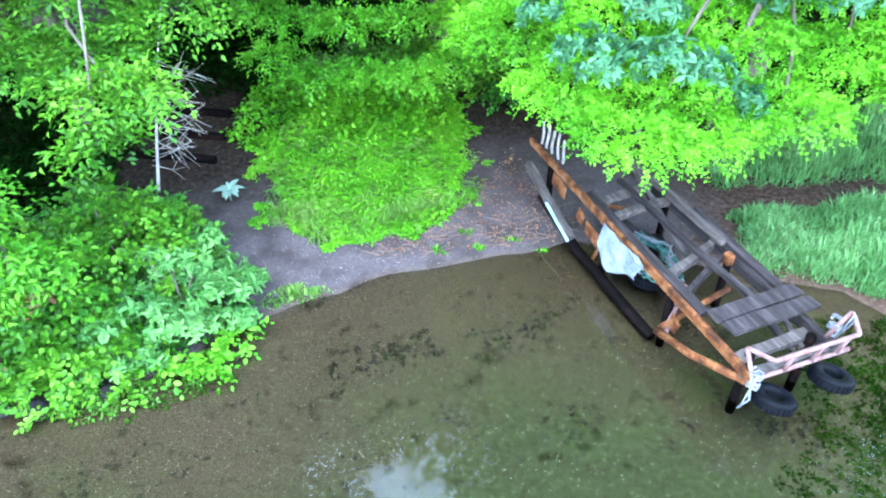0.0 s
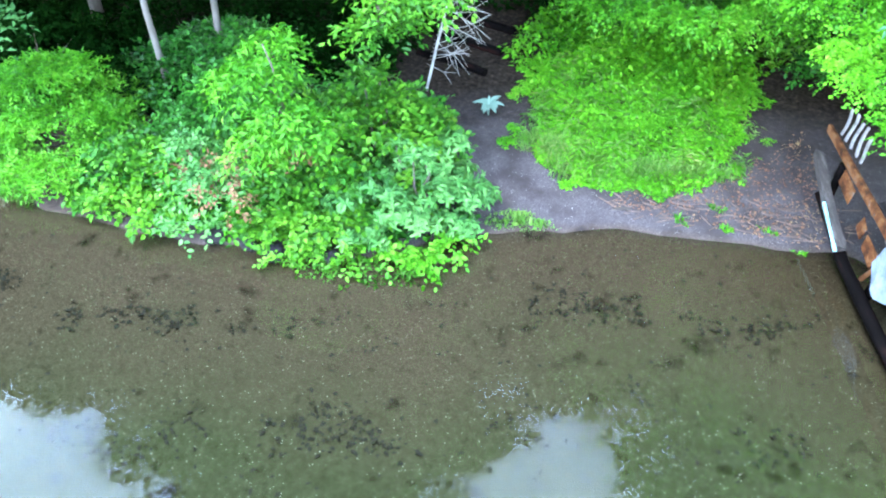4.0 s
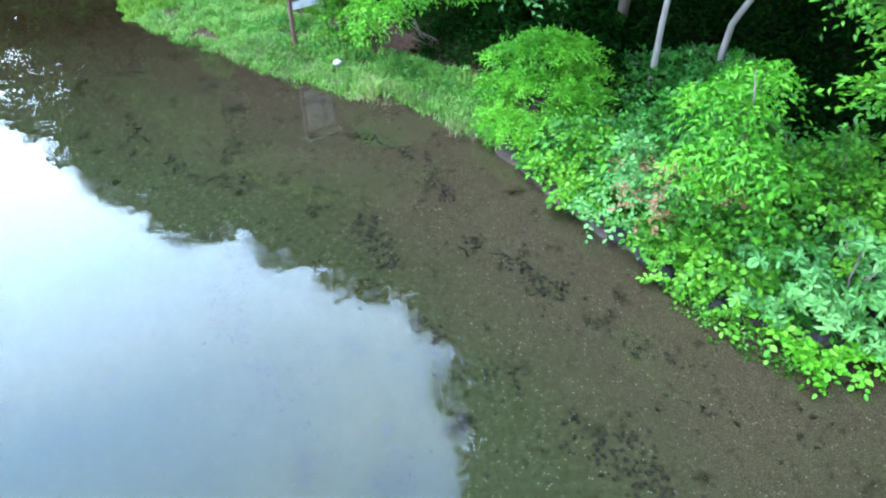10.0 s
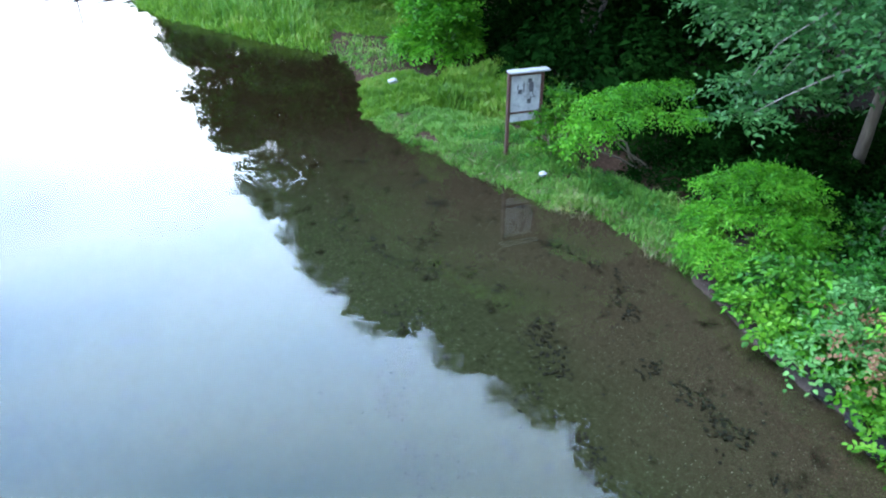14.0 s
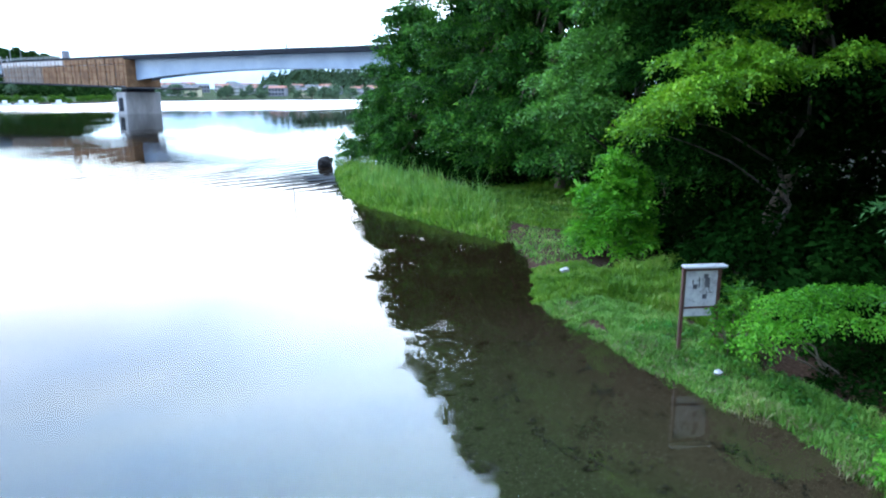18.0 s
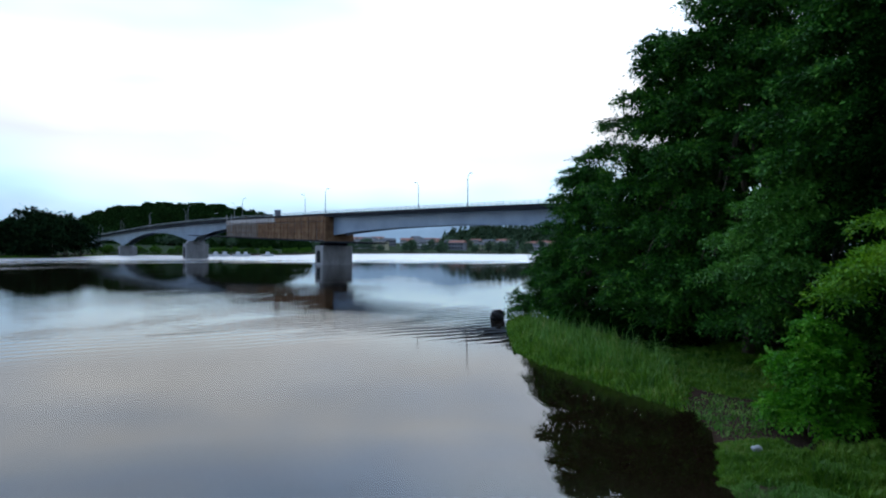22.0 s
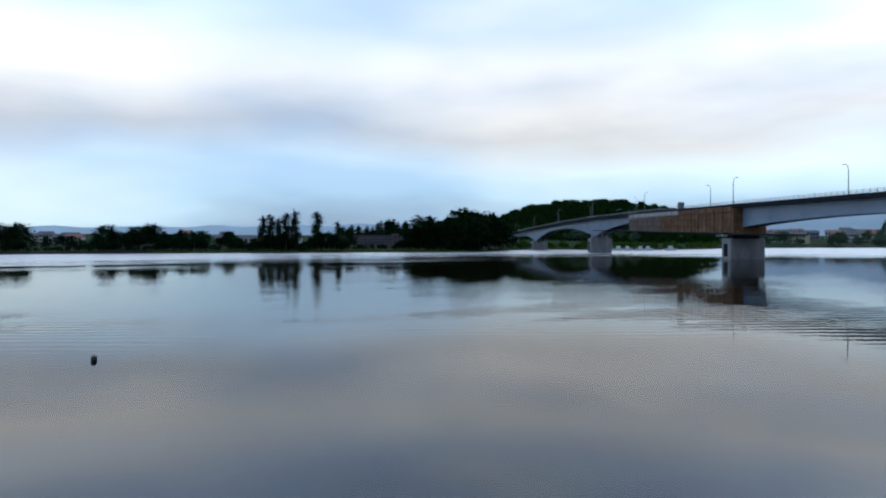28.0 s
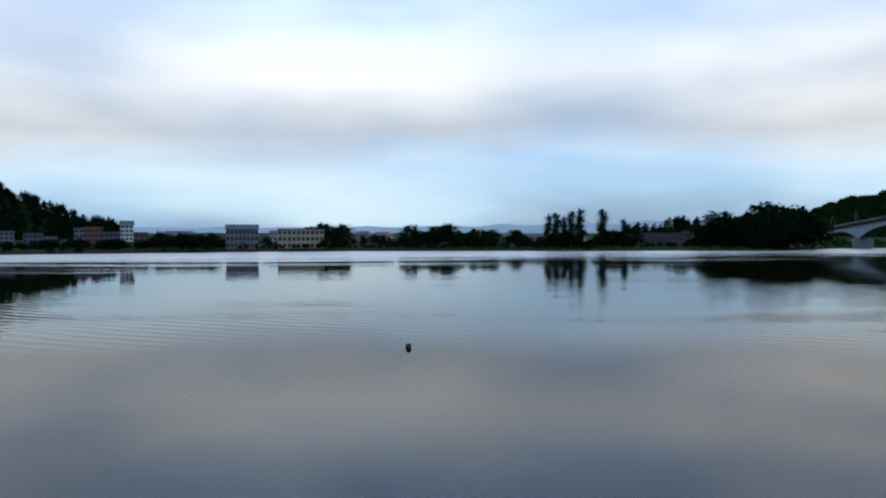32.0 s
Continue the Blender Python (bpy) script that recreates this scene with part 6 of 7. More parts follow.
branch = thing("dead_branch", pose(-5.95, 8.6, gz(-5.95, 8.6) + 0.1), "bleached dead branch leaning beside the dark path", "branch")
part("stem", tube([(0, 0, -0.1), (-0.1, 0.5, 0.5), (-0.25, 1.2, 1.2), (-0.3, 2.0, 2.1), (-0.35, 2.6, 3.0)], [0.026, 0.022, 0.018, 0.012, 0.006], 7), DEADWOOD, branch)
for k in range(26):
    rnd = random.Random(60 + k)
    f = 0.1 + 0.02 * k
    a = Vector((-0.1 - 0.25 * f, 2.4 * f, 2.5 * f))
    d = Vector((rnd.uniform(0.35, 1.1), rnd.uniform(-0.4, 0.5), rnd.uniform(-0.45, 0.5)))
    b = a + d * 0.5
    bm = tube([a, b, a + d * 0.85 + Vector((0, 0, rnd.uniform(-0.1, 0.15)))], [0.006, 0.005, 0.003], 5)
    for side in (-1, 1):
        e = Vector((d.x * 0.3, rnd.uniform(-0.15, 0.15), side * rnd.uniform(0.12, 0.3)))
        add_tube(bm, [b, b + e * 0.6, b + e], [0.004, 0.003, 0.002], 4)
    part("twig", bm, DEADWOOD, branch)

for k, (y, x0, x1) in enumerate(((9.55, -6.75, -5.35), (10.3, -6.95, -5.45), (11.1, -7.15, -5.6))):
    z = gz(0.5 * (x0 + x1), y)
    log = part("step_log", tube([(x0, y, z + 0.03), (0.5 * (x0 + x1), y + 0.03, z + 0.045), (x1, y - 0.02, z + 0.035)], [0.075, 0.085, 0.07], 10), TIMBER_WET)
    tagged(log, "dark log edging a step of the footpath", "step", "log steps on the footpath")

for k, (x, y, r) in enumerate(((-5.55, 4.45, 0.16), (-5.95, 4.4, 0.13), (-6.4, 4.25, 0.15), (-4.9, 4.75, 0.12))):
    s = part("stone", stone(r, k), STONE_DARK)
    s.matrix_world = pose(x, y, max(gz(x, y), -0.05) + 0.05)
    tagged(s, "dark wet stone under the overhanging shrub", "stone", "stones under the shrub")
rock = part("rock", stone(0.55, 9, 0.8), STONE_DARK)
rock.matrix_world = pose(-46.7, -24.0, 0.25)
tagged(rock, "dark boulder standing off the wooded point", "rock")
for k, (x, y, r) in enumerate(((-12.62, 1.45, 0.09), (-19.4, -2.3, 0.14))):
    s = part("stone", stone(r, 20 + k, 0.6), SIGN_WHITE)
    s.matrix_world = pose(x, y, gz(x, y) + 0.13)
    tagged(s, "small pale stone lying in the grass", "stone")

# driftwood and leaf litter on the sand
litter = []
rnd = random.Random(5)
for k in range(150):
    t = rnd.random()
    x, y = -2.2 + 2.9 * t + rnd.uniform(-0.2, 0.2), 7.75 + 1.05 * t ** 1.3 + rnd.uniform(-0.2, 0.5)
    a, l = rnd.gauss(0.35, 0.6), rnd.uniform(0.04, 0.28)
    litter.append((x, y, a, l))
lv, lf = [], []
for x, y, a, l in litter:
    z = gz(x, y) + 0.008
    c, s = math.cos(a) * l / 2, math.sin(a) * l / 2
    w = 0.006
    i = len(lv)
    lv += [(x - c + s * w / l, y - s - c * w / l, z), (x + c + s * w / l, y + s - c * w / l, z), (x + c, y + s, z + 0.014), (x - c, y - s, z + 0.014), (x + c - s * w / l, y + s + c * w / l, z), (x - c - s * w / l, y - s + c * w / l, z)]
    lf += [(i, i + 1, i + 2, i + 3), (i + 3, i + 2, i + 4, i + 5)]
tagged(new("twig_litter", mesh_np("twig_litter", lv, lf, DRY_STEM)), "dry twigs and reed stems washed up on the sand", "litter", kind="stuff")
LP = scatter([(-2.4, 7.6), (0.6, 8.3), (0.5, 9.0), (-0.4, 10.8), (-0.9, 9.5), (-1.9, 8.4)], 1000)
LPz = np.c_[LP, ground_height(LP) + 0.012]
tagged(new("leaf_litter", leaves("leaf_litter", LPz, np.tile([0, 0, 1.0], (len(LP), 1)), RNG.normal(0, 1, (len(LP), 3)), np.full(len(LP), 0.045), LEAF_RED, 0.6, 0.25)), "brown fallen leaves on the sand", "litter", kind="stuff")
for x, y, l in ((-2.12, 7.62, 0.11), (-1.33, 7.95, 0.08)):
    ob = part("driftwood", plank((-l, 0, 0.015), (l, 0.02, 0.02), 0.045, 0.02, seed=int(x * 10)), TIMBER_LIGHT)
    ob.matrix_world = pose(x, y, gz(x, y) + 0.005, 0, 0, 20)
    tagged(ob, "small piece of pale driftwood on the sand", "driftwood")

buoy = thing("buoy", pose(1.41, -32.0, 0) @ Matrix.Scale(0.62, 4), "black barrel-shaped mooring buoy floating on the lake", "buoy")
barrel = part("barrel", lathe([(0.02, -0.25), (0.15, -0.24), (0.19, -0.1), (0.2, 0.08), (0.19, 0.22), (0.14, 0.31), (0.02, 0.33)], 20), BUOY_BLACK, buoy)
part("ring", tube([(0.05 * math.cos(a), 0, 0.36 + 0.05 * math.sin(a)) for a in np.linspace(0, 6.28, 12)], 0.012, 6, False), BUOY_BLACK, barrel)
part("band", lathe([(0.196, 0.05), (0.208, 0.06), (0.208, 0.1), (0.196, 0.11)], 20), BUOY_BLACK, barrel)

# ---- the bridge ----
L0, STEP = Vector((-138.1, -79.5, 0)), Vector((-25.76, -66.5, 0))
ALONG = STEP.normalized()
ACROSS = Vector((ALONG.y, -ALONG.x, 0))      # away from the lookout
if ACROSS.dot(L0) < 0:
    ACROSS = -ACROSS
WIDE = 9.0


def deck_z(i):
    return float(np.interp(i, [-2.2, -1, 0, 1, 2, 3, 4, 5, 6, 6.7], [11.9, 13.5, 14.9, 16.0, 16.9, 17.3, 16.7, 15.3, 13.5, 12.2]))


def on_bridge(i, across=0.0, z=0.0):
    p = L0 + STEP * i + ACROSS * across
    return (p.x, p.y, z)


def soffit(i):
    piers = [-1, 1.03, 3.02, 5.02, 6.7]
    a = max([p for p in piers if p <= i], default=piers[0] - 2)
    b = min([p for p in piers if p >= i], default=6.7)
    f = 0.0 if b == a else (i - a) / (b - a)
    k = abs(2 * f - 1) ** 2.2
    if i < 1.03:
        return deck_z(i) - 3.9 - 3.0 * k
    return deck_z(i) - 3.2 - 6.0 * k


bridge = thing("road_bridge", Matrix(), "long pale blue haunched girder road bridge on concrete piers", "bridge")


def strip(name, material, lo, hi, y0, y1, i0=-2.2, i1=6.7, n=120, label=""):
    """A band along the bridge between heights lo(i) and hi(i), from y0 to y1 across."""
    bm, rows = bmesh.new(), []
    for k in range(n + 1):
        i = i0 + (i1 - i0) * k / n
        rows.append([bm.verts.new(on_bridge(i, y, z)) for y, z in ((y0, lo(i)), (y1, lo(i)), (y1, hi(i)), (y0, hi(i)))])
    for a, b in zip(rows, rows[1:]):
        for k in range(4):
            bm.faces.new((a[k], a[(k + 1) % 4], b[(k + 1) % 4], b[k]))
    bm.faces.new(rows[0])
    bm.faces.new(rows[-1][::-1])
    return part(name, bm, material, bridge, label)


strip("deck", DECK_DARK, lambda i: deck_z(i) - 0.75, deck_z, 0, WIDE, label="dark deck slab")
strip("road_surface", ASPHALT, lambda i: deck_z(i) + 0.004, lambda i: deck_z(i) + 0.06, 0.6, WIDE - 0.6)
strip("girder", STEEL_BLUE, soffit, lambda i: deck_z(i) - 0.75, 1.9, 2.5, n=200, label="pale blue haunched steel girder")
strip("girder", STEEL_BLUE, soffit, lambda i: deck_z(i) - 0.75, WIDE - 2.5, WIDE - 1.9, n=200, label="pale blue haunched steel girder")
strip("kerb", DECK_DARK, deck_z, lambda i: deck_z(i) + 0.3, 0.0, 0.35)
strip("kerb", DECK_DARK, deck_z, lambda i: deck_z(i) + 0.3, WIDE - 0.35, WIDE)
for y in (0.12, WIDE - 0.2):
    for h in (0.65, 1.05):
        strip("handrail", RAIL_GREY, lambda i: deck_z(i) + h, lambda i: deck_z(i) + h + 0.09, y, y + 0.09)
    bm = bmesh.new()
    for k in range(300):
        i = -2.2 + 8.9 * k / 299
        add_box(bm, (-0.06, -0.06, 0.25), (0.06, 0.06, 1.1), m=Matrix.Translation(on_bridge(i, y + 0.05, deck_z(i))))
    tagged(part("rail_posts", bm, RAIL_GREY, bridge), kind="stuff")
bm = bmesh.new()
for k in range(110):
    i = -2.1 + 8.7 * k / 109
    lo = soffit(i)
    add_box(bm, (-0.07, -0.2, lo + 0.1), (0.07, 0.0, deck_z(i) - 1.0), m=Matrix.Translation(on_bridge(i, 1.9, 0)) @ Matrix.Rotation(math.atan2(ALONG.y, ALONG.x), 4, "Z"))
tagged(part("stiffeners", bm, STEEL_BLUE, bridge), kind="stuff")
ROTB = Matrix.Rotation(math.atan2(ALONG.y, ALONG.x), 4, "Z")
for i in (-1.0, 1.03, 3.02, 5.02):
    m = Matrix.Translation(on_bridge(i, WIDE / 2, 0)) @ ROTB
    top = 6.2 if i < 2 else 7.2 if i < 4 else 5.9
    pier = part("pier", bmesh.new(), CONCRETE, bridge, "grey concrete wall pier with a recessed panel")
    bm = bmesh.new()
    add_box(bm, (-2.6, -5.4, -5), (2.6, 5.4, top), 0.25)
    bm.to_mesh(pier.data)
    bm.free()
    pier.matrix_world = m
    for s in (-1, 1):
        # a flat dark panel: the recess's shade is put into its colour
        part("recess", box((-1.2, -0.1, 0.8), (1.2, 0.1, top - 1.6), 0.05, Matrix.Translation((0, s * 5.4, 0))), DECK_DARK, pier, "dark panel painted as a shaded recess")
    # the two nearer piers get a near-black block filling the gap below the girder
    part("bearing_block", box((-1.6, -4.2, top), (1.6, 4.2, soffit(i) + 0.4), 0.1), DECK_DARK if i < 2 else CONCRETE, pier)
ab = part("abutment", box((-6, -6.5, -2), (6, 6.5, 11.0), 0.3), CONCRETE, bridge, "pale concrete abutment")
ab.matrix_world = Matrix.Translation(on_bridge(6.75, WIDE / 2, 0)) @ ROTB
ab = part("abutment", box((-6, -6.5, -2), (6, 6.5, 12.0), 0.3), CONCRETE, bridge)
ab.matrix_world = Matrix.Translation(on_bridge(-2.2, WIDE / 2, 0)) @ ROTB


part("sign_panel", box((-5.9, -6.75, 11.3), (-2.6, -6.4, 14.6), 0.05), SIGN_BLUE, bridge, "blue panel at the bridge's far end").matrix_world = Matrix.Translation(on_bridge(6.75, WIDE / 2, 0)) @ ROTB


def lamp_post(m, h=8.2):
    t = thing("street_lamp", m, "curved grey street lamp on the bridge parapet", "street lamp", "bridge lamps")
    pts = [(0, 0, 0), (0, 0, h * 0.8)] + [(0, 0.35 * (1 - math.cos(a)) * 2.2, h * 0.8 + h * 0.2 * math.sin(a)) for a in np.linspace(0.3, 1.5, 6)]
    part("pole", tube(pts, [0.13, 0.10] + [0.07] * 6, 7), RAIL_GREY, t)
    y = pts[-1][1]
    part("head", box((-0.16, y - 0.1, h - 0.1), (0.16, y + 0.75, h + 0.08), 0.04), RAIL_GREY, t)
    return t


for i in range(-1, 7):
    lamp_post(Matrix.Translation(on_bridge(i, 0.3, deck_z(i))) @ Matrix.Rotation(math.atan2(ACROSS.y, ACROSS.x) - math.pi / 2, 4, "Z"))
    j = i + 0.45
    if j < 6.6:
        lamp_post(Matrix.Translation(on_bridge(j, WIDE - 0.3, deck_z(j))) @ Matrix.Rotation(math.atan2(ACROSS.y, ACROSS.x) + math.pi / 2, 4, "Z"))

# repair scaffold wrapped round the girder beside the main pier
scaf = thing("scaffold", Matrix(), "rust-brown repair scaffold with netting wrapped round the bridge girder", "scaffold")


def scaf_strip(name, mt, i0, i1, lo, hi, y0, y1, label=""):
    ob = strip(name, mt, lo, hi, y0, y1, i0, i1, 12, label)
    ob.parent = scaf
    return ob


def scaf_lo(i):
    return 7.6 + 1.9 * (i - 1)


SCAFFOLD_GREY = surface("greyed_boards", [(0.1, (0.08, 0.06, 0.05)), (0.5, (0.16, 0.13, 0.11)), (1.0, (0.26, 0.23, 0.21))], 0.35, 3, 0.85)
BAYS = 16
for k in range(BAYS):
    i0, i1 = 0.98 + 1.22 * k / BAYS, 0.98 + 1.22 * (k + 1) / BAYS - 0.006
    old = k < 7
    scaf_strip("board_panel", SCAFFOLD_WOOD if k < 10 else SCAFFOLD_GREY, i0, i1, lambda i: scaf_lo(i) + 0.3, lambda i: deck_z(i) - 2.2, -0.9, -0.75)
    scaf_strip("net_panel", SCAFFOLD_WOOD if old else SCAFFOLD_NET, i0, i1, lambda i: deck_z(i) - 2.1, lambda i: deck_z(i) - 0.45, -1.0, -0.85, "orange-stained netting" if old else "pale dust netting")
for k in range(33):
    i = 0.98 + 1.22 * k / 32
    part("standard", tube([on_bridge(i, -1.1, scaf_lo(i) - 0.3), on_bridge(i, -1.1, deck_z(i) + (0.9 if k % 8 == 0 else -0.3))], 0.06, 5), RUST, scaf)
for h in (0.25, 0.5, 0.75):
    scaf_strip("ledger", RUST, 0.98, 2.2, lambda i: scaf_lo(i) * (1 - h) + deck_z(i) * h, lambda i: scaf_lo(i) * (1 - h) + deck_z(i) * h + 0.12, -1.15, -1.03)
scaf_strip("platform", DECK_DARK, 0.7, 2.9, lambda i: scaf_lo(i) - 0.25, lambda i: scaf_lo(i) + 0.05, -1.6, WIDE + 1)
end = strip("end_sheet", SCAFFOLD_WOOD, lambda i: scaf_lo(i), lambda i: deck_z(i) - 0.9, -1.0, WIDE, 0.965, 0.98, 2)
end.parent = scaf

hoist = part("hoist_box", box((-1.1, -0.8, 0.0), (1.1, 0.8, 2.2), 0.08), PLASTER_GREY, scaf, "grey hoist box on the scaffold")
hoist.matrix_world = Matrix.Translation(on_bridge(1.5, -0.2, deck_z(1.5) + 0.3)) @ ROTB
for i in (2.12, 2.2):
    part("end_standard", tube([on_bridge(i, -1.0, scaf_lo(i)), on_bridge(i, -1.0, deck_z(i) + 2.0)], 0.12, 6), CONCRETE, scaf)

# ---- the far shore ----
FAR_TREE = {}
TOWN = 0.83       # the town's distance and size against the first plan


def far_tree_mesh(kind, seed, mat=LEAF_FAR):
    """A distant tree about 1 m tall, as clumps of leaf sprays over a stem."""
    key = (kind, seed, mat.name)
    if key not in FAR_TREE:
        if kind == "poplar":
            cl = [(0.03 * math.cos(k), 0.03 * math.sin(k), 0.12 + 0.82 * k / 11, 0.075 * math.sin(math.pi * (0.25 + 0.7 * k / 12)) + 0.015, 0.075 * math.sin(math.pi * (0.25 + 0.7 * k / 12)) + 0.015, 0.08) for k in range(12)]
            n = 2600
        elif kind == "pine":
            cl = [(0, 0, 0.2 + 0.75 * k / 8, 0.2 * (1 - k / 9) + 0.03, 0.2 * (1 - k / 9) + 0.03, 0.07) for k in range(9)]
            n = 300
        else:
            cl = round_crown(0.25, 0.95, 0.42, 13, seed, 0.75, 0.4)
            n = 330
        FAR_TREE[key] = crown("far_crown", cl, n, {"broad": 0.085, "pine": 0.085, "poplar": 0.042}[kind], mat, 0.7)
        FAR_TREE[key, "trunk"] = bpy.data.meshes.new("far_trunk")
        bm = tube([(0, 0, -0.05), (0, 0, 0.5)], [0.025, 0.012], 6)
        bm.to_mesh(FAR_TREE[key, "trunk"])
        bm.free()
        FAR_TREE[key, "trunk"].materials.append(BARK)
    return FAR_TREE[key], FAR_TREE[key, "trunk"]


def far_tree(az, d, h, kind="broad", seed=0, w=1.0, z=None, label="dark broadleaf tree on the far shore", mat=None, name="far_tree"):
    if az > 149.5:
        d, h = d * TOWN, h * TOWN
    x, y, _ = bear(az, d)
    z = gz(x, y) if z is None else z
    t = thing("poplar" if kind == "poplar" else "pine" if kind == "pine" else name, pose(x, y, z - 0.02 * h, 0, 0, seed * 77 % 360) @ Matrix.Diagonal((h * w, h * w, h, 1)), label, "tree", "far shore trees")
    a, b = far_tree_mesh(kind, seed % 4 if kind == "broad" else seed % 2, mat or LEAF_FAR)
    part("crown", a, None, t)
    part("trunk", b, None, t)
    return t


WINDOW_MESH = {}


def building(az, d, w, dep, h, floors, cols, wall, roof, label, name="building", gable=False, turn=0.0, bands=False, z=None, tower=0.0, own=False):
    """A building facing the lake, with its storeys, windows and roof."""
    if az > 149.5 and not own:
        d, w, dep, h = d * TOWN, w * TOWN, dep * TOWN, h * TOWN * 0.8
    x, y, _ = bear(az, d)
    z = gz(x, y) if z is None else z
    h = h - z if own else h
    t = thing(name, pose(x, y, z, 0, 0, az + turn), label, "building", "far shore buildings")
    part("wall", box((-w / 2, 0, -1.5), (w / 2, dep, h), 0.05), wall, t)
    if gable:
        bm = bmesh.new()
        e = 0.5
        vs = [bm.verts.new(p) for p in ((-w / 2 - e, -e, h), (w / 2 + e, -e, h), (w / 2 + e, dep + e, h), (-w / 2 - e, dep + e, h), (-w / 2 - e, dep / 2, h + dep * 0.28), (w / 2 + e, dep / 2, h + dep * 0.28))]
        for f in ((0, 1, 5, 4), (2, 3, 4, 5), (0, 4, 3), (1, 2, 5), (0, 3, 2, 1)):
            bm.faces.new([vs[i] for i in f])
        part("roof", bm, roof, t)
    else:
        part("roof", box((-w / 2 - 0.3, -0.3, h), (w / 2 + 0.3, dep + 0.3, h + 0.5), 0.05), roof, t)
    fh, cw = h / floors, w / cols
    key = (round(fh, 2), round(cw, 2))
    if key not in WINDOW_MESH:
        me = bpy.data.meshes.new("window")
        bm = box((-cw * 0.33, -0.1, -fh * 0.27), (cw * 0.33, 0.06, fh * 0.27), 0.02)
        bm.to_mesh(me)
        bm.free()
        me.materials.append(GLASS_DARK)
        WINDOW_MESH[key] = me
    for f in range(floors):
        for c in range(cols):
            o = part("window", WINDOW_MESH[key], None, t)
            o.location = (-w / 2 + cw * (c + 0.5), 0, fh * (f + 0.55))
        if bands:
            part("balcony", box((-w / 2, -0.9, fh * f + 0.1), (w / 2, -0.02, fh * f + 0.6), 0.03), PLASTER_GREY, t, "pale balcony band")
    if tower:
        part("stair_tower", box((w * 0.32, 0.5, h), (w * 0.46, dep * 0.6, h + tower), 0.05), wall, t)
    return t


building(210.3, 392, 6.3, 9, 10.5, 4, 3, PLASTER_GREY, ROOF_DARK, "grey four-storey block below the dark hill", "building", gable=False, own=True)
building(208.7, 392, 8.3, 9, 9.4, 3, 4, PLASTER_BLUE, ROOF_DARK, "blue-grey block below the dark hill", "building", gable=False, own=True)
building(207.7, 392, 7.0, 9, 7.8, 2, 5, PLASTER_GREY, ROOF_DARK, "low pale grey block below the dark hill", "building", gable=False, own=True)
building(205.8, 392, 4.3, 9, 12.1, 4, 2, PLASTER_GREY, ROOF_DARK, "narrow pale grey block beside a red one", "building", gable=False, own=True)
building(204.9, 392, 8.9, 9, 12.5, 4, 5, BRICK_RED, ROOF_RED, "red-brown block below the dark hill", "building", gable=False, own=True)
building(203.7, 392, 9.9, 9, 10.2, 3, 5, PLASTER_BLUE, ROOF_DARK, "dark blue-grey lakeside block", "building", gable=False, own=True)
building(202.6, 392, 6.2, 9, 14.1, 6, 3, PLASTER, ROOF_GREEN, "tall white hotel tower with a green roof", "hotel", gable=True, own=True)
building(201.6, 392, 6.5, 9, 10.0, 3, 3, BRICK_RED, ROOF_DARK, "brown and white block beside the hotel tower", "building", gable=False, own=True)
building(194.2, 392, 17.0, 9, 12.4, 3, 8, PLASTER_GREY, ROOF_DARK, "grey building with a dark roof on the far shore", "building", gable=True, own=True)
building(189.6, 392, 25.3, 9, 12.0, 3, 10, PLASTER_YELLOW, ROOF_DARK, "cream yellow hotel block on the far shore", "hotel", gable=False, own=True)
building(160.1, 440, 32, 12, 9.5, 4, 12, BRICK_RED, ROOF_DARK, "red-brown terraced lakeside hotel with pale balconies", "hotel", bands=True, tower=1.5, own=True)
building(157.6, 450, 12, 10, 10, 3, 4, PLASTER, ROOF_DARK, "white building beside the lakeside hotel", own=True)
rnd = random.Random(21)
for k in range(34):
    az = rnd.choice((rnd.uniform(174, 188), rnd.uniform(164, 180), rnd.uniform(196, 200), rnd.uniform(183, 192)))
    d = rnd.uniform(520, 720)
    x, y, _ = bear(az, d)
    building(az, d, rnd.uniform(9, 15), 9, rnd.uniform(5, 8), 2, 4, rnd.choice((HOUSE_WHITE, HOUSE_WHITE, PLASTER_GREY, PLASTER_YELLOW)), rnd.choice((ROOF_DARK, ROOF_DARK, ROOF_RED)), "small house among trees on the far shore", "house", True, rnd.uniform(-25, 25))
for k in range(64):
    az, d = rnd.uniform(110, 132), rnd.uniform(790, 1120)
    building(az, d, rnd.uniform(11, 22), 10, rnd.uniform(6, 10), 2, 5, rnd.choice((HOUSE_WHITE, HOUSE_WHITE, PLASTER_GREY, PLASTER_YELLOW)), rnd.choice((ROOF_DARK, ROOF_RED, ROOF_RED)), "pale house climbing the slope behind the bridge", "house", True, rnd.uniform(-30, 30))
# poplar row and shore trees
for k, (az, h) in enumerate(((169.2, 22), (168.6, 24), (168.0, 21), (167.4, 25), (166.7, 26), (164.9, 26), (163.2, 19))):
    far_tree(az, 455, h, "poplar", k, label="tall dark columnar poplar on the far shore")
rows = [(196, 201, 13, 450, 12), (186, 189, 5, 520, 17), (191, 196, 8, 480, 8), (181, 187, 8, 500, 9), (176, 181, 9, 465, 17), (170.5, 176, 8, 470, 13), (165.5, 170, 9, 448, 9), (162, 165.5, 6, 450, 13), (151.2, 157.4, 16, 470, 24),
        (149.6, 153.6, 11, 490, 31), (205, 212, 6, 425, 6)]
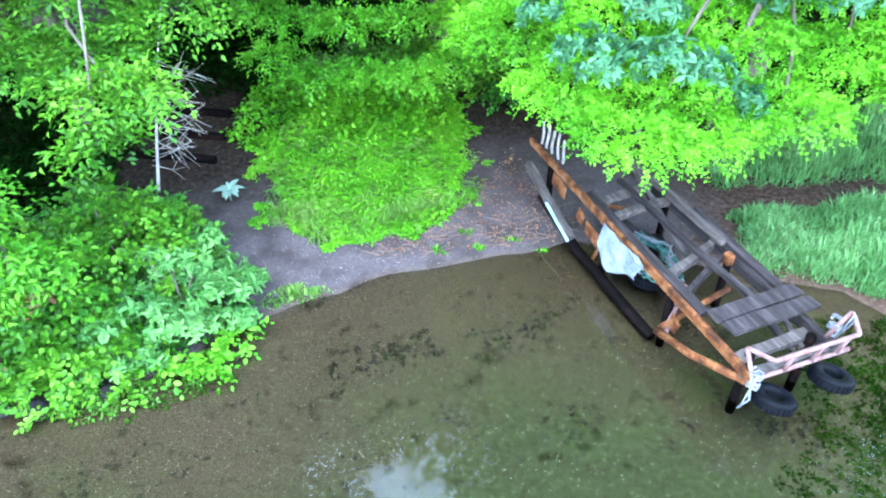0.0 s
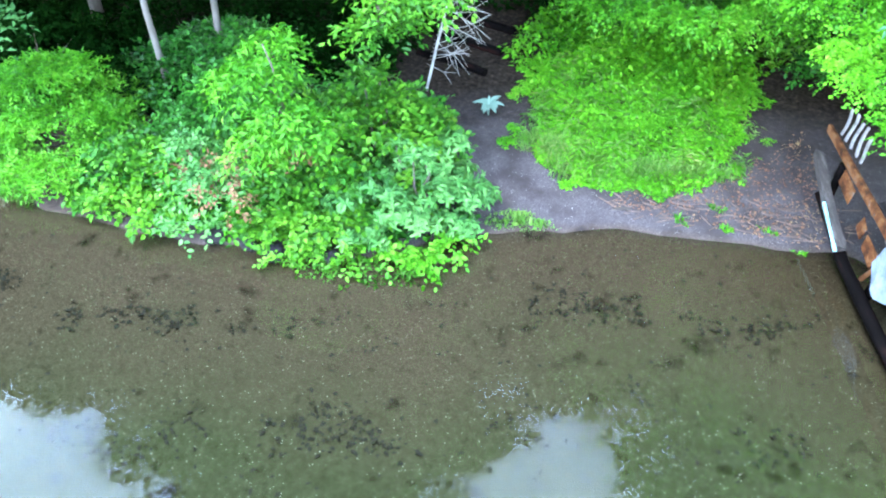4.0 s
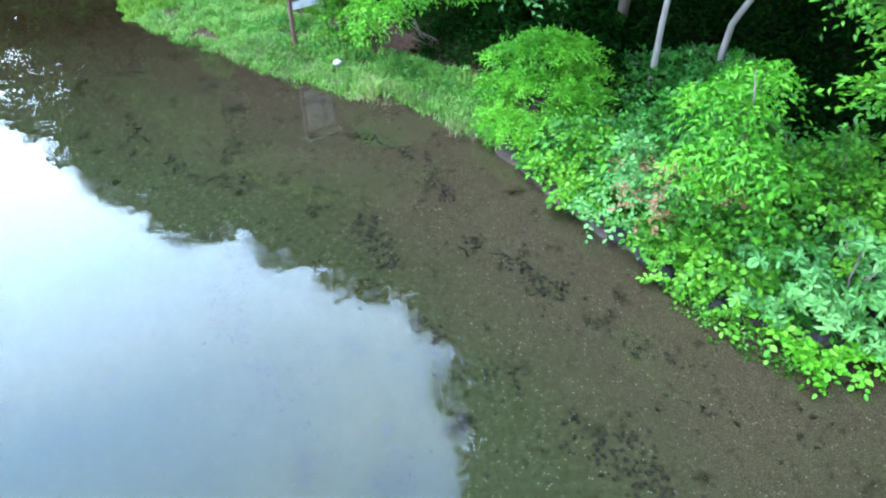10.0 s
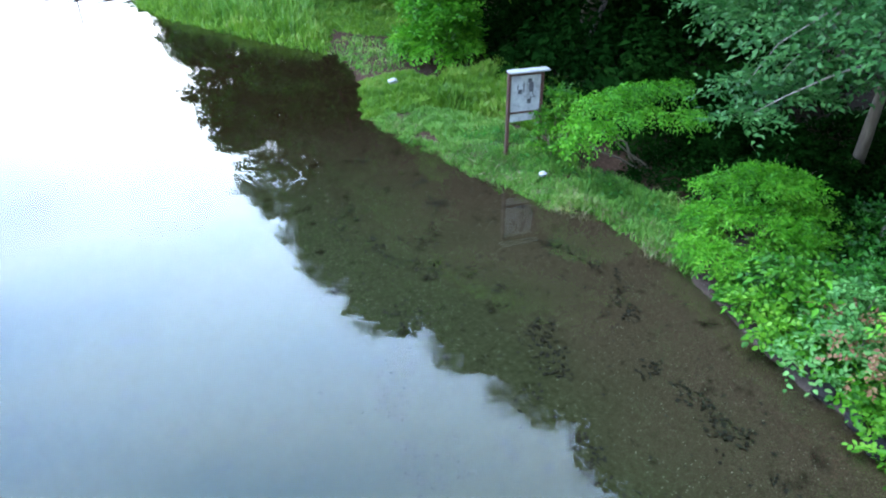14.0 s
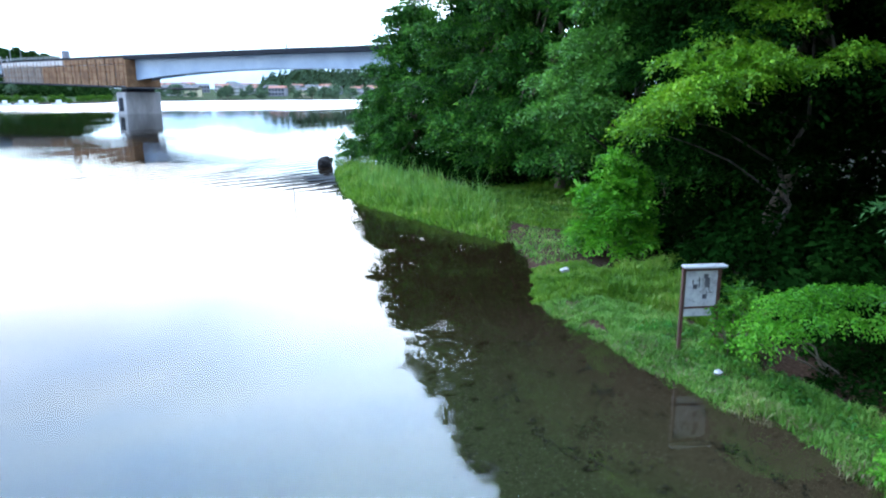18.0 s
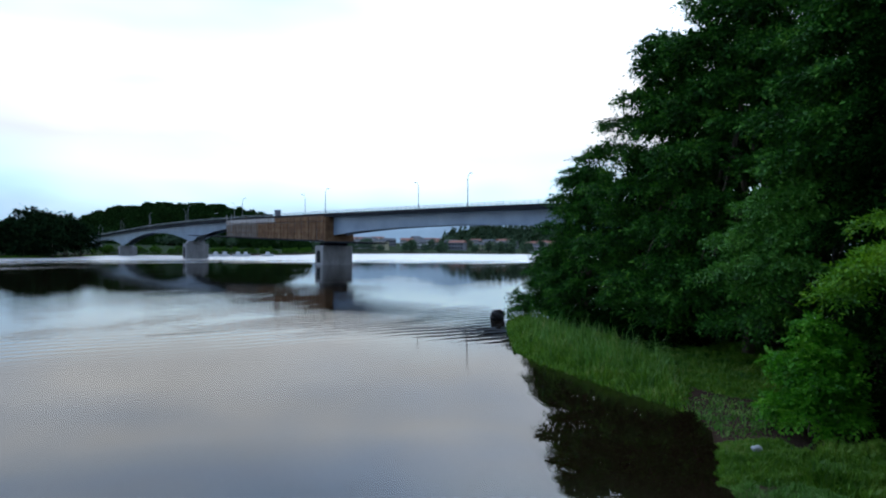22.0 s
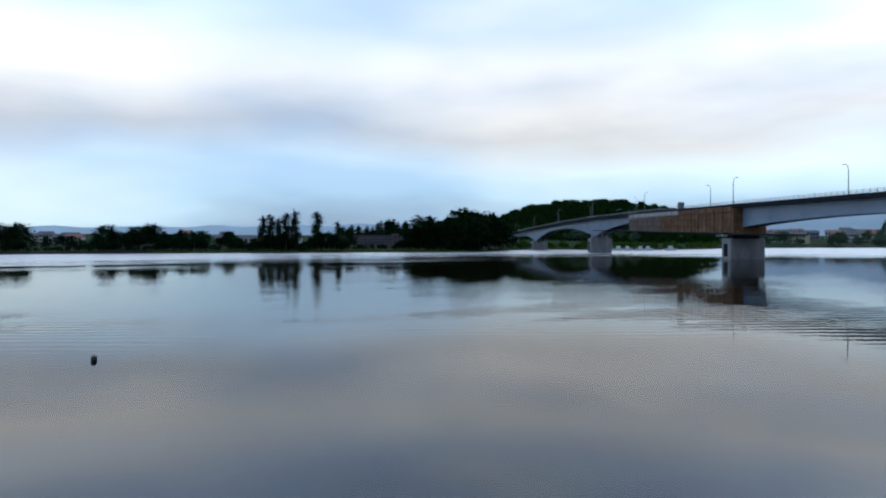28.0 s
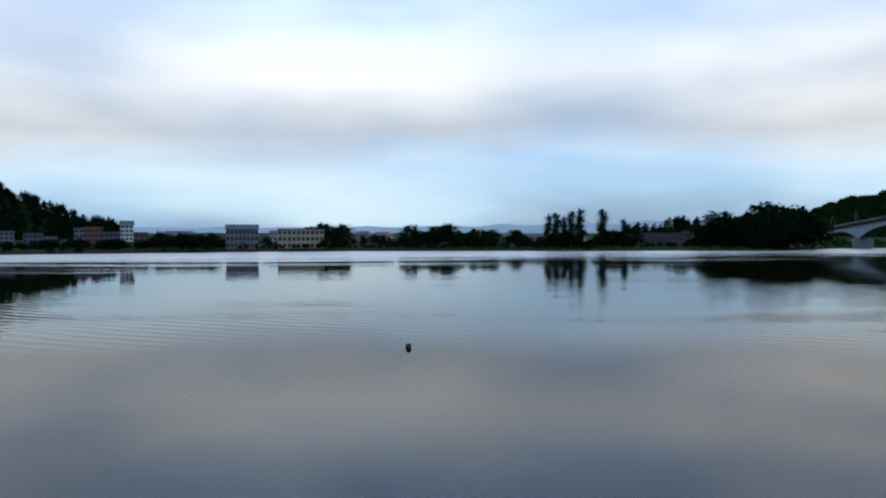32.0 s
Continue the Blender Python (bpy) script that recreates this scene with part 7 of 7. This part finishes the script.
for a0, a1, n, d, h in rows:
    for k in range(n):
        far_tree(a0 + (a1 - a0) * (k + rnd.uniform(0.1, 0.9)) / n, d + rnd.uniform(-6, 25), h * rnd.uniform(0.55, 0.95), "broad", k, rnd.uniform(0.8, 1.25))
for k in range(150):
    az = 151.5 + 62 * (k + rnd.random()) / 150
    shown = 158.5 < az < 162.3 or 188 < az < 195.8 or 177 < az < 180 or 171.5 < az < 173.5 or 183 < az < 186
    far_tree(az, 466 + rnd.uniform(0, 10), rnd.uniform(2.0, 3.4) if shown else rnd.uniform(3.5, 6.5), "broad", k, rnd.uniform(1.1, 1.6), label="low dark shrub on the far bank", name="far_shrub")
for k in range(140):
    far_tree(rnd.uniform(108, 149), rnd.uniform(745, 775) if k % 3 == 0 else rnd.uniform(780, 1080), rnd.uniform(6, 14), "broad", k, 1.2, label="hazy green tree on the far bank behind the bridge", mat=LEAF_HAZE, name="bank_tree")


def hill(name, ridge, label, kind="pine", n=260, hsize=9, seed=0, bury=3.0, mat=LEAF_FAR):
    """A wooded hill: ridge rows of (bearing, distance, height) under many trees in one mesh."""
    body, rr = bmesh.new(), random.Random(seed)
    a = np.array(ridge, float)
    rows = []
    for k in range(41):
        az = a[0, 0] + (a[-1, 0] - a[0, 0]) * k / 40
        s = np.sign(a[-1, 0] - a[0, 0])
        d, h = np.interp(s * az, s * a[:, 0], a[:, 1]), np.interp(s * az, s * a[:, 0], a[:, 2])
        prof = [(-0.9, 0.0), (-0.6, 0.3), (-0.3, 0.7), (0, 1.0), (0.5, 0.8), (1.2, 0.0)]
        rows.append([body.verts.new(bear(az, d + p * 0.18 * d, h * q - bury + (0 if q else -6))) for p, q in prof])
    for r, s in zip(rows, rows[1:]):
        for k in range(5):
            body.faces.new((r[k], r[k + 1], s[k + 1], s[k]))
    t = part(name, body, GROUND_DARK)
    tagged(t, label, "hill", kind="structure")
    src, _ = far_tree_mesh(kind, 0)
    co = np.zeros(len(src.vertices) * 3, np.float32)
    src.vertices.foreach_get("co", co)
    co = co.reshape(-1, 3)
    fa = np.zeros(len(src.polygons) * 3, np.int32)
    src.polygons.foreach_get("vertices", fa)
    fa = fa.reshape(-1, 3)
    keep = np.arange(0, len(co) // 4, 3 if kind == "pine" else 4)
    quad = co.reshape(-1, 4, 3)[keep]
    quad = (quad - quad.mean(1, keepdims=True)) * (1.8 if kind == "pine" else 2.6) + quad.mean(1, keepdims=True)
    base = quad.reshape(-1, 3)
    tri = np.concatenate([np.arange(len(quad))[:, None] * 4 + [0, 1, 2], np.arange(len(quad))[:, None] * 4 + [0, 2, 3]], 1).reshape(-1, 3)
    V_, F_ = [], []
    for k in range(n):
        az = rr.uniform(a[0, 0], a[-1, 0])
        s = np.sign(a[-1, 0] - a[0, 0])
        d, h = np.interp(s * az, s * a[:, 0], a[:, 1]), np.interp(s * az, s * a[:, 0], a[:, 2])
        p = rr.uniform(-0.85, 0.12)
        q = float(np.interp(p, [-0.9, -0.6, -0.3, 0, 0.5, 1.2], [0, 0.3, 0.7, 1, 0.8, 0]))
        sz = hsize * rr.uniform(0.7, 1.2)
        V_.append(base * [sz, sz, sz] + bear(az, d + p * 0.18 * d, h * q - bury))
        F_.append(tri + k * len(base))
    w = new(name + "_wood", mesh_np(name, np.concatenate(V_), np.concatenate(F_), mat))
    return tagged(w, label.replace("hill", "wood on the hill"), "woods", kind="stuff")


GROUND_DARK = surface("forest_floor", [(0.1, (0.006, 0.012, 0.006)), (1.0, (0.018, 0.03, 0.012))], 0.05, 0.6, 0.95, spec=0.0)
# distance haze is painted into the pale blue of these slopes
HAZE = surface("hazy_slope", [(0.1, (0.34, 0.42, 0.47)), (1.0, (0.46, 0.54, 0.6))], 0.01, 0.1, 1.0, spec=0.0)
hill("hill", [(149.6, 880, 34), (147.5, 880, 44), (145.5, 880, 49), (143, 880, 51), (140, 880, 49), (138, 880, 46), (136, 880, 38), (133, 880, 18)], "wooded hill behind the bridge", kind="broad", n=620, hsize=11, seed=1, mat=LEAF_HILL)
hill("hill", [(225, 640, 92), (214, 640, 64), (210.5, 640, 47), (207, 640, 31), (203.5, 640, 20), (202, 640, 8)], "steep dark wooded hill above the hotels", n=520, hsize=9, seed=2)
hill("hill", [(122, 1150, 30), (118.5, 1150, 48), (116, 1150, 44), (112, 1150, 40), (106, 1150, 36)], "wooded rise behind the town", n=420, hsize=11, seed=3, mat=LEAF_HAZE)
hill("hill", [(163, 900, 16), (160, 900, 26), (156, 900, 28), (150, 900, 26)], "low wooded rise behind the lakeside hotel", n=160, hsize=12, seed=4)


def range_of_hills(name, ridge, label):
    bm, rows = bmesh.new(), []
    a = np.array(ridge, float)
    for k in range(81):
        az = a[0, 0] + (a[-1, 0] - a[0, 0]) * k / 80
        s = np.sign(a[-1, 0] - a[0, 0])
        d, h = np.interp(s * az, s * a[:, 0], a[:, 1]), np.interp(s * az, s * a[:, 0], a[:, 2])
        h *= 1 + 0.04 * math.sin(az * 1.1) + 0.02 * math.sin(az * 5.3)
        rows.append([bm.verts.new(bear(az, d * f, h * g - 3)) for f, g in ((0.9, -0.1), (0.97, 0.6), (1, 1), (1.1, 0))])
    for r, s in zip(rows, rows[1:]):
        for k in range(3):
            bm.faces.new((r[k], r[k + 1], s[k + 1], s[k])).smooth = True
    return tagged(part(name, bm, HAZE), label, "hills", kind="structure")


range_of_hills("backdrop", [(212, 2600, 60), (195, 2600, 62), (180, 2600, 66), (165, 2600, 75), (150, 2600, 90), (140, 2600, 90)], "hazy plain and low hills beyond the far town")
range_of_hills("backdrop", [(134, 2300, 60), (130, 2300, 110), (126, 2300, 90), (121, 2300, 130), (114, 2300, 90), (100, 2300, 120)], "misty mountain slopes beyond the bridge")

# moored boats under the bridge
for k, (az, d, l) in enumerate(((140.9, 440, 6), (140.2, 443, 7), (139.5, 440, 6), (138.5, 445, 7), (137.9, 447, 6), (136.2, 455, 8))):
    x, y, _ = bear(az, d)
    bt = thing("pleasure_boat", pose(x, y, 0, 0, 0, az + 8 * (k % 3)), "white pleasure boat moored by the far bank", "boat", "moored boats")
    bm = bmesh.new()
    secs = []
    for i in range(9):
        f = i / 8
        w = 1.3 * math.sin(math.pi * (0.22 + 0.78 * f) / 1.02) ** 0.7 if f < 1 else 0.05
        secs.append([bm.verts.new((l * (0.5 - f) * -1, s * w * ww, zz)) for s, ww, zz in ((-1, 1, 1.3), (-1, 0.7, -0.2), (1, 0.7, -0.2), (1, 1, 1.3))])
    for a, b in zip(secs, secs[1:]):
        for i in range(4):
            bm.faces.new((a[i], a[(i + 1) % 4], b[(i + 1) % 4], b[i]))
    bm.faces.new(secs[0])
    bm.faces.new(secs[-1][::-1])
    part("hull", bm, BOAT_WHITE, bt)
    cabin = part("cabin", box((-l * 0.2, -0.9, 1.3), (l * 0.15, 0.9, 2.9), 0.15), BOAT_WHITE, bt)
    part("windscreen", box((-l * 0.205, -0.8, 2.0), (l * 0.155, 0.8, 2.5)), GLASS_DARK, cabin)
meadow = grass("meadow", [bear(a, d)[:2] for a, d in ((178, 366), (163, 362), (156, 368), (151.5, 385), (149.5, 430), (147.5, 500), (144, 500), (141, 455), (141, 468), (144, 514), (147.5, 516), (150.5, 435), (152, 398), (156, 380), (163, 374), (178, 378))], 9000, 0.9, LEAF_BANK, "green reed bank along the far shore", w=0.35, edge=3)

# willows and osiers on the low bank under the bridge
for k in range(46):
    az = 131 + 18 * (k + rnd.random()) / 46
    d = float(np.interp(az, [131, 136, 141, 146, 149], [640, 492, 474, 520, 500])) + rnd.uniform(0, 10)
    far_tree(az, d, rnd.uniform(3, 6), "broad", k, rnd.uniform(1.0, 1.5), label="olive green willow on the bank under the bridge", mat=LEAF_BANK, name="willow")
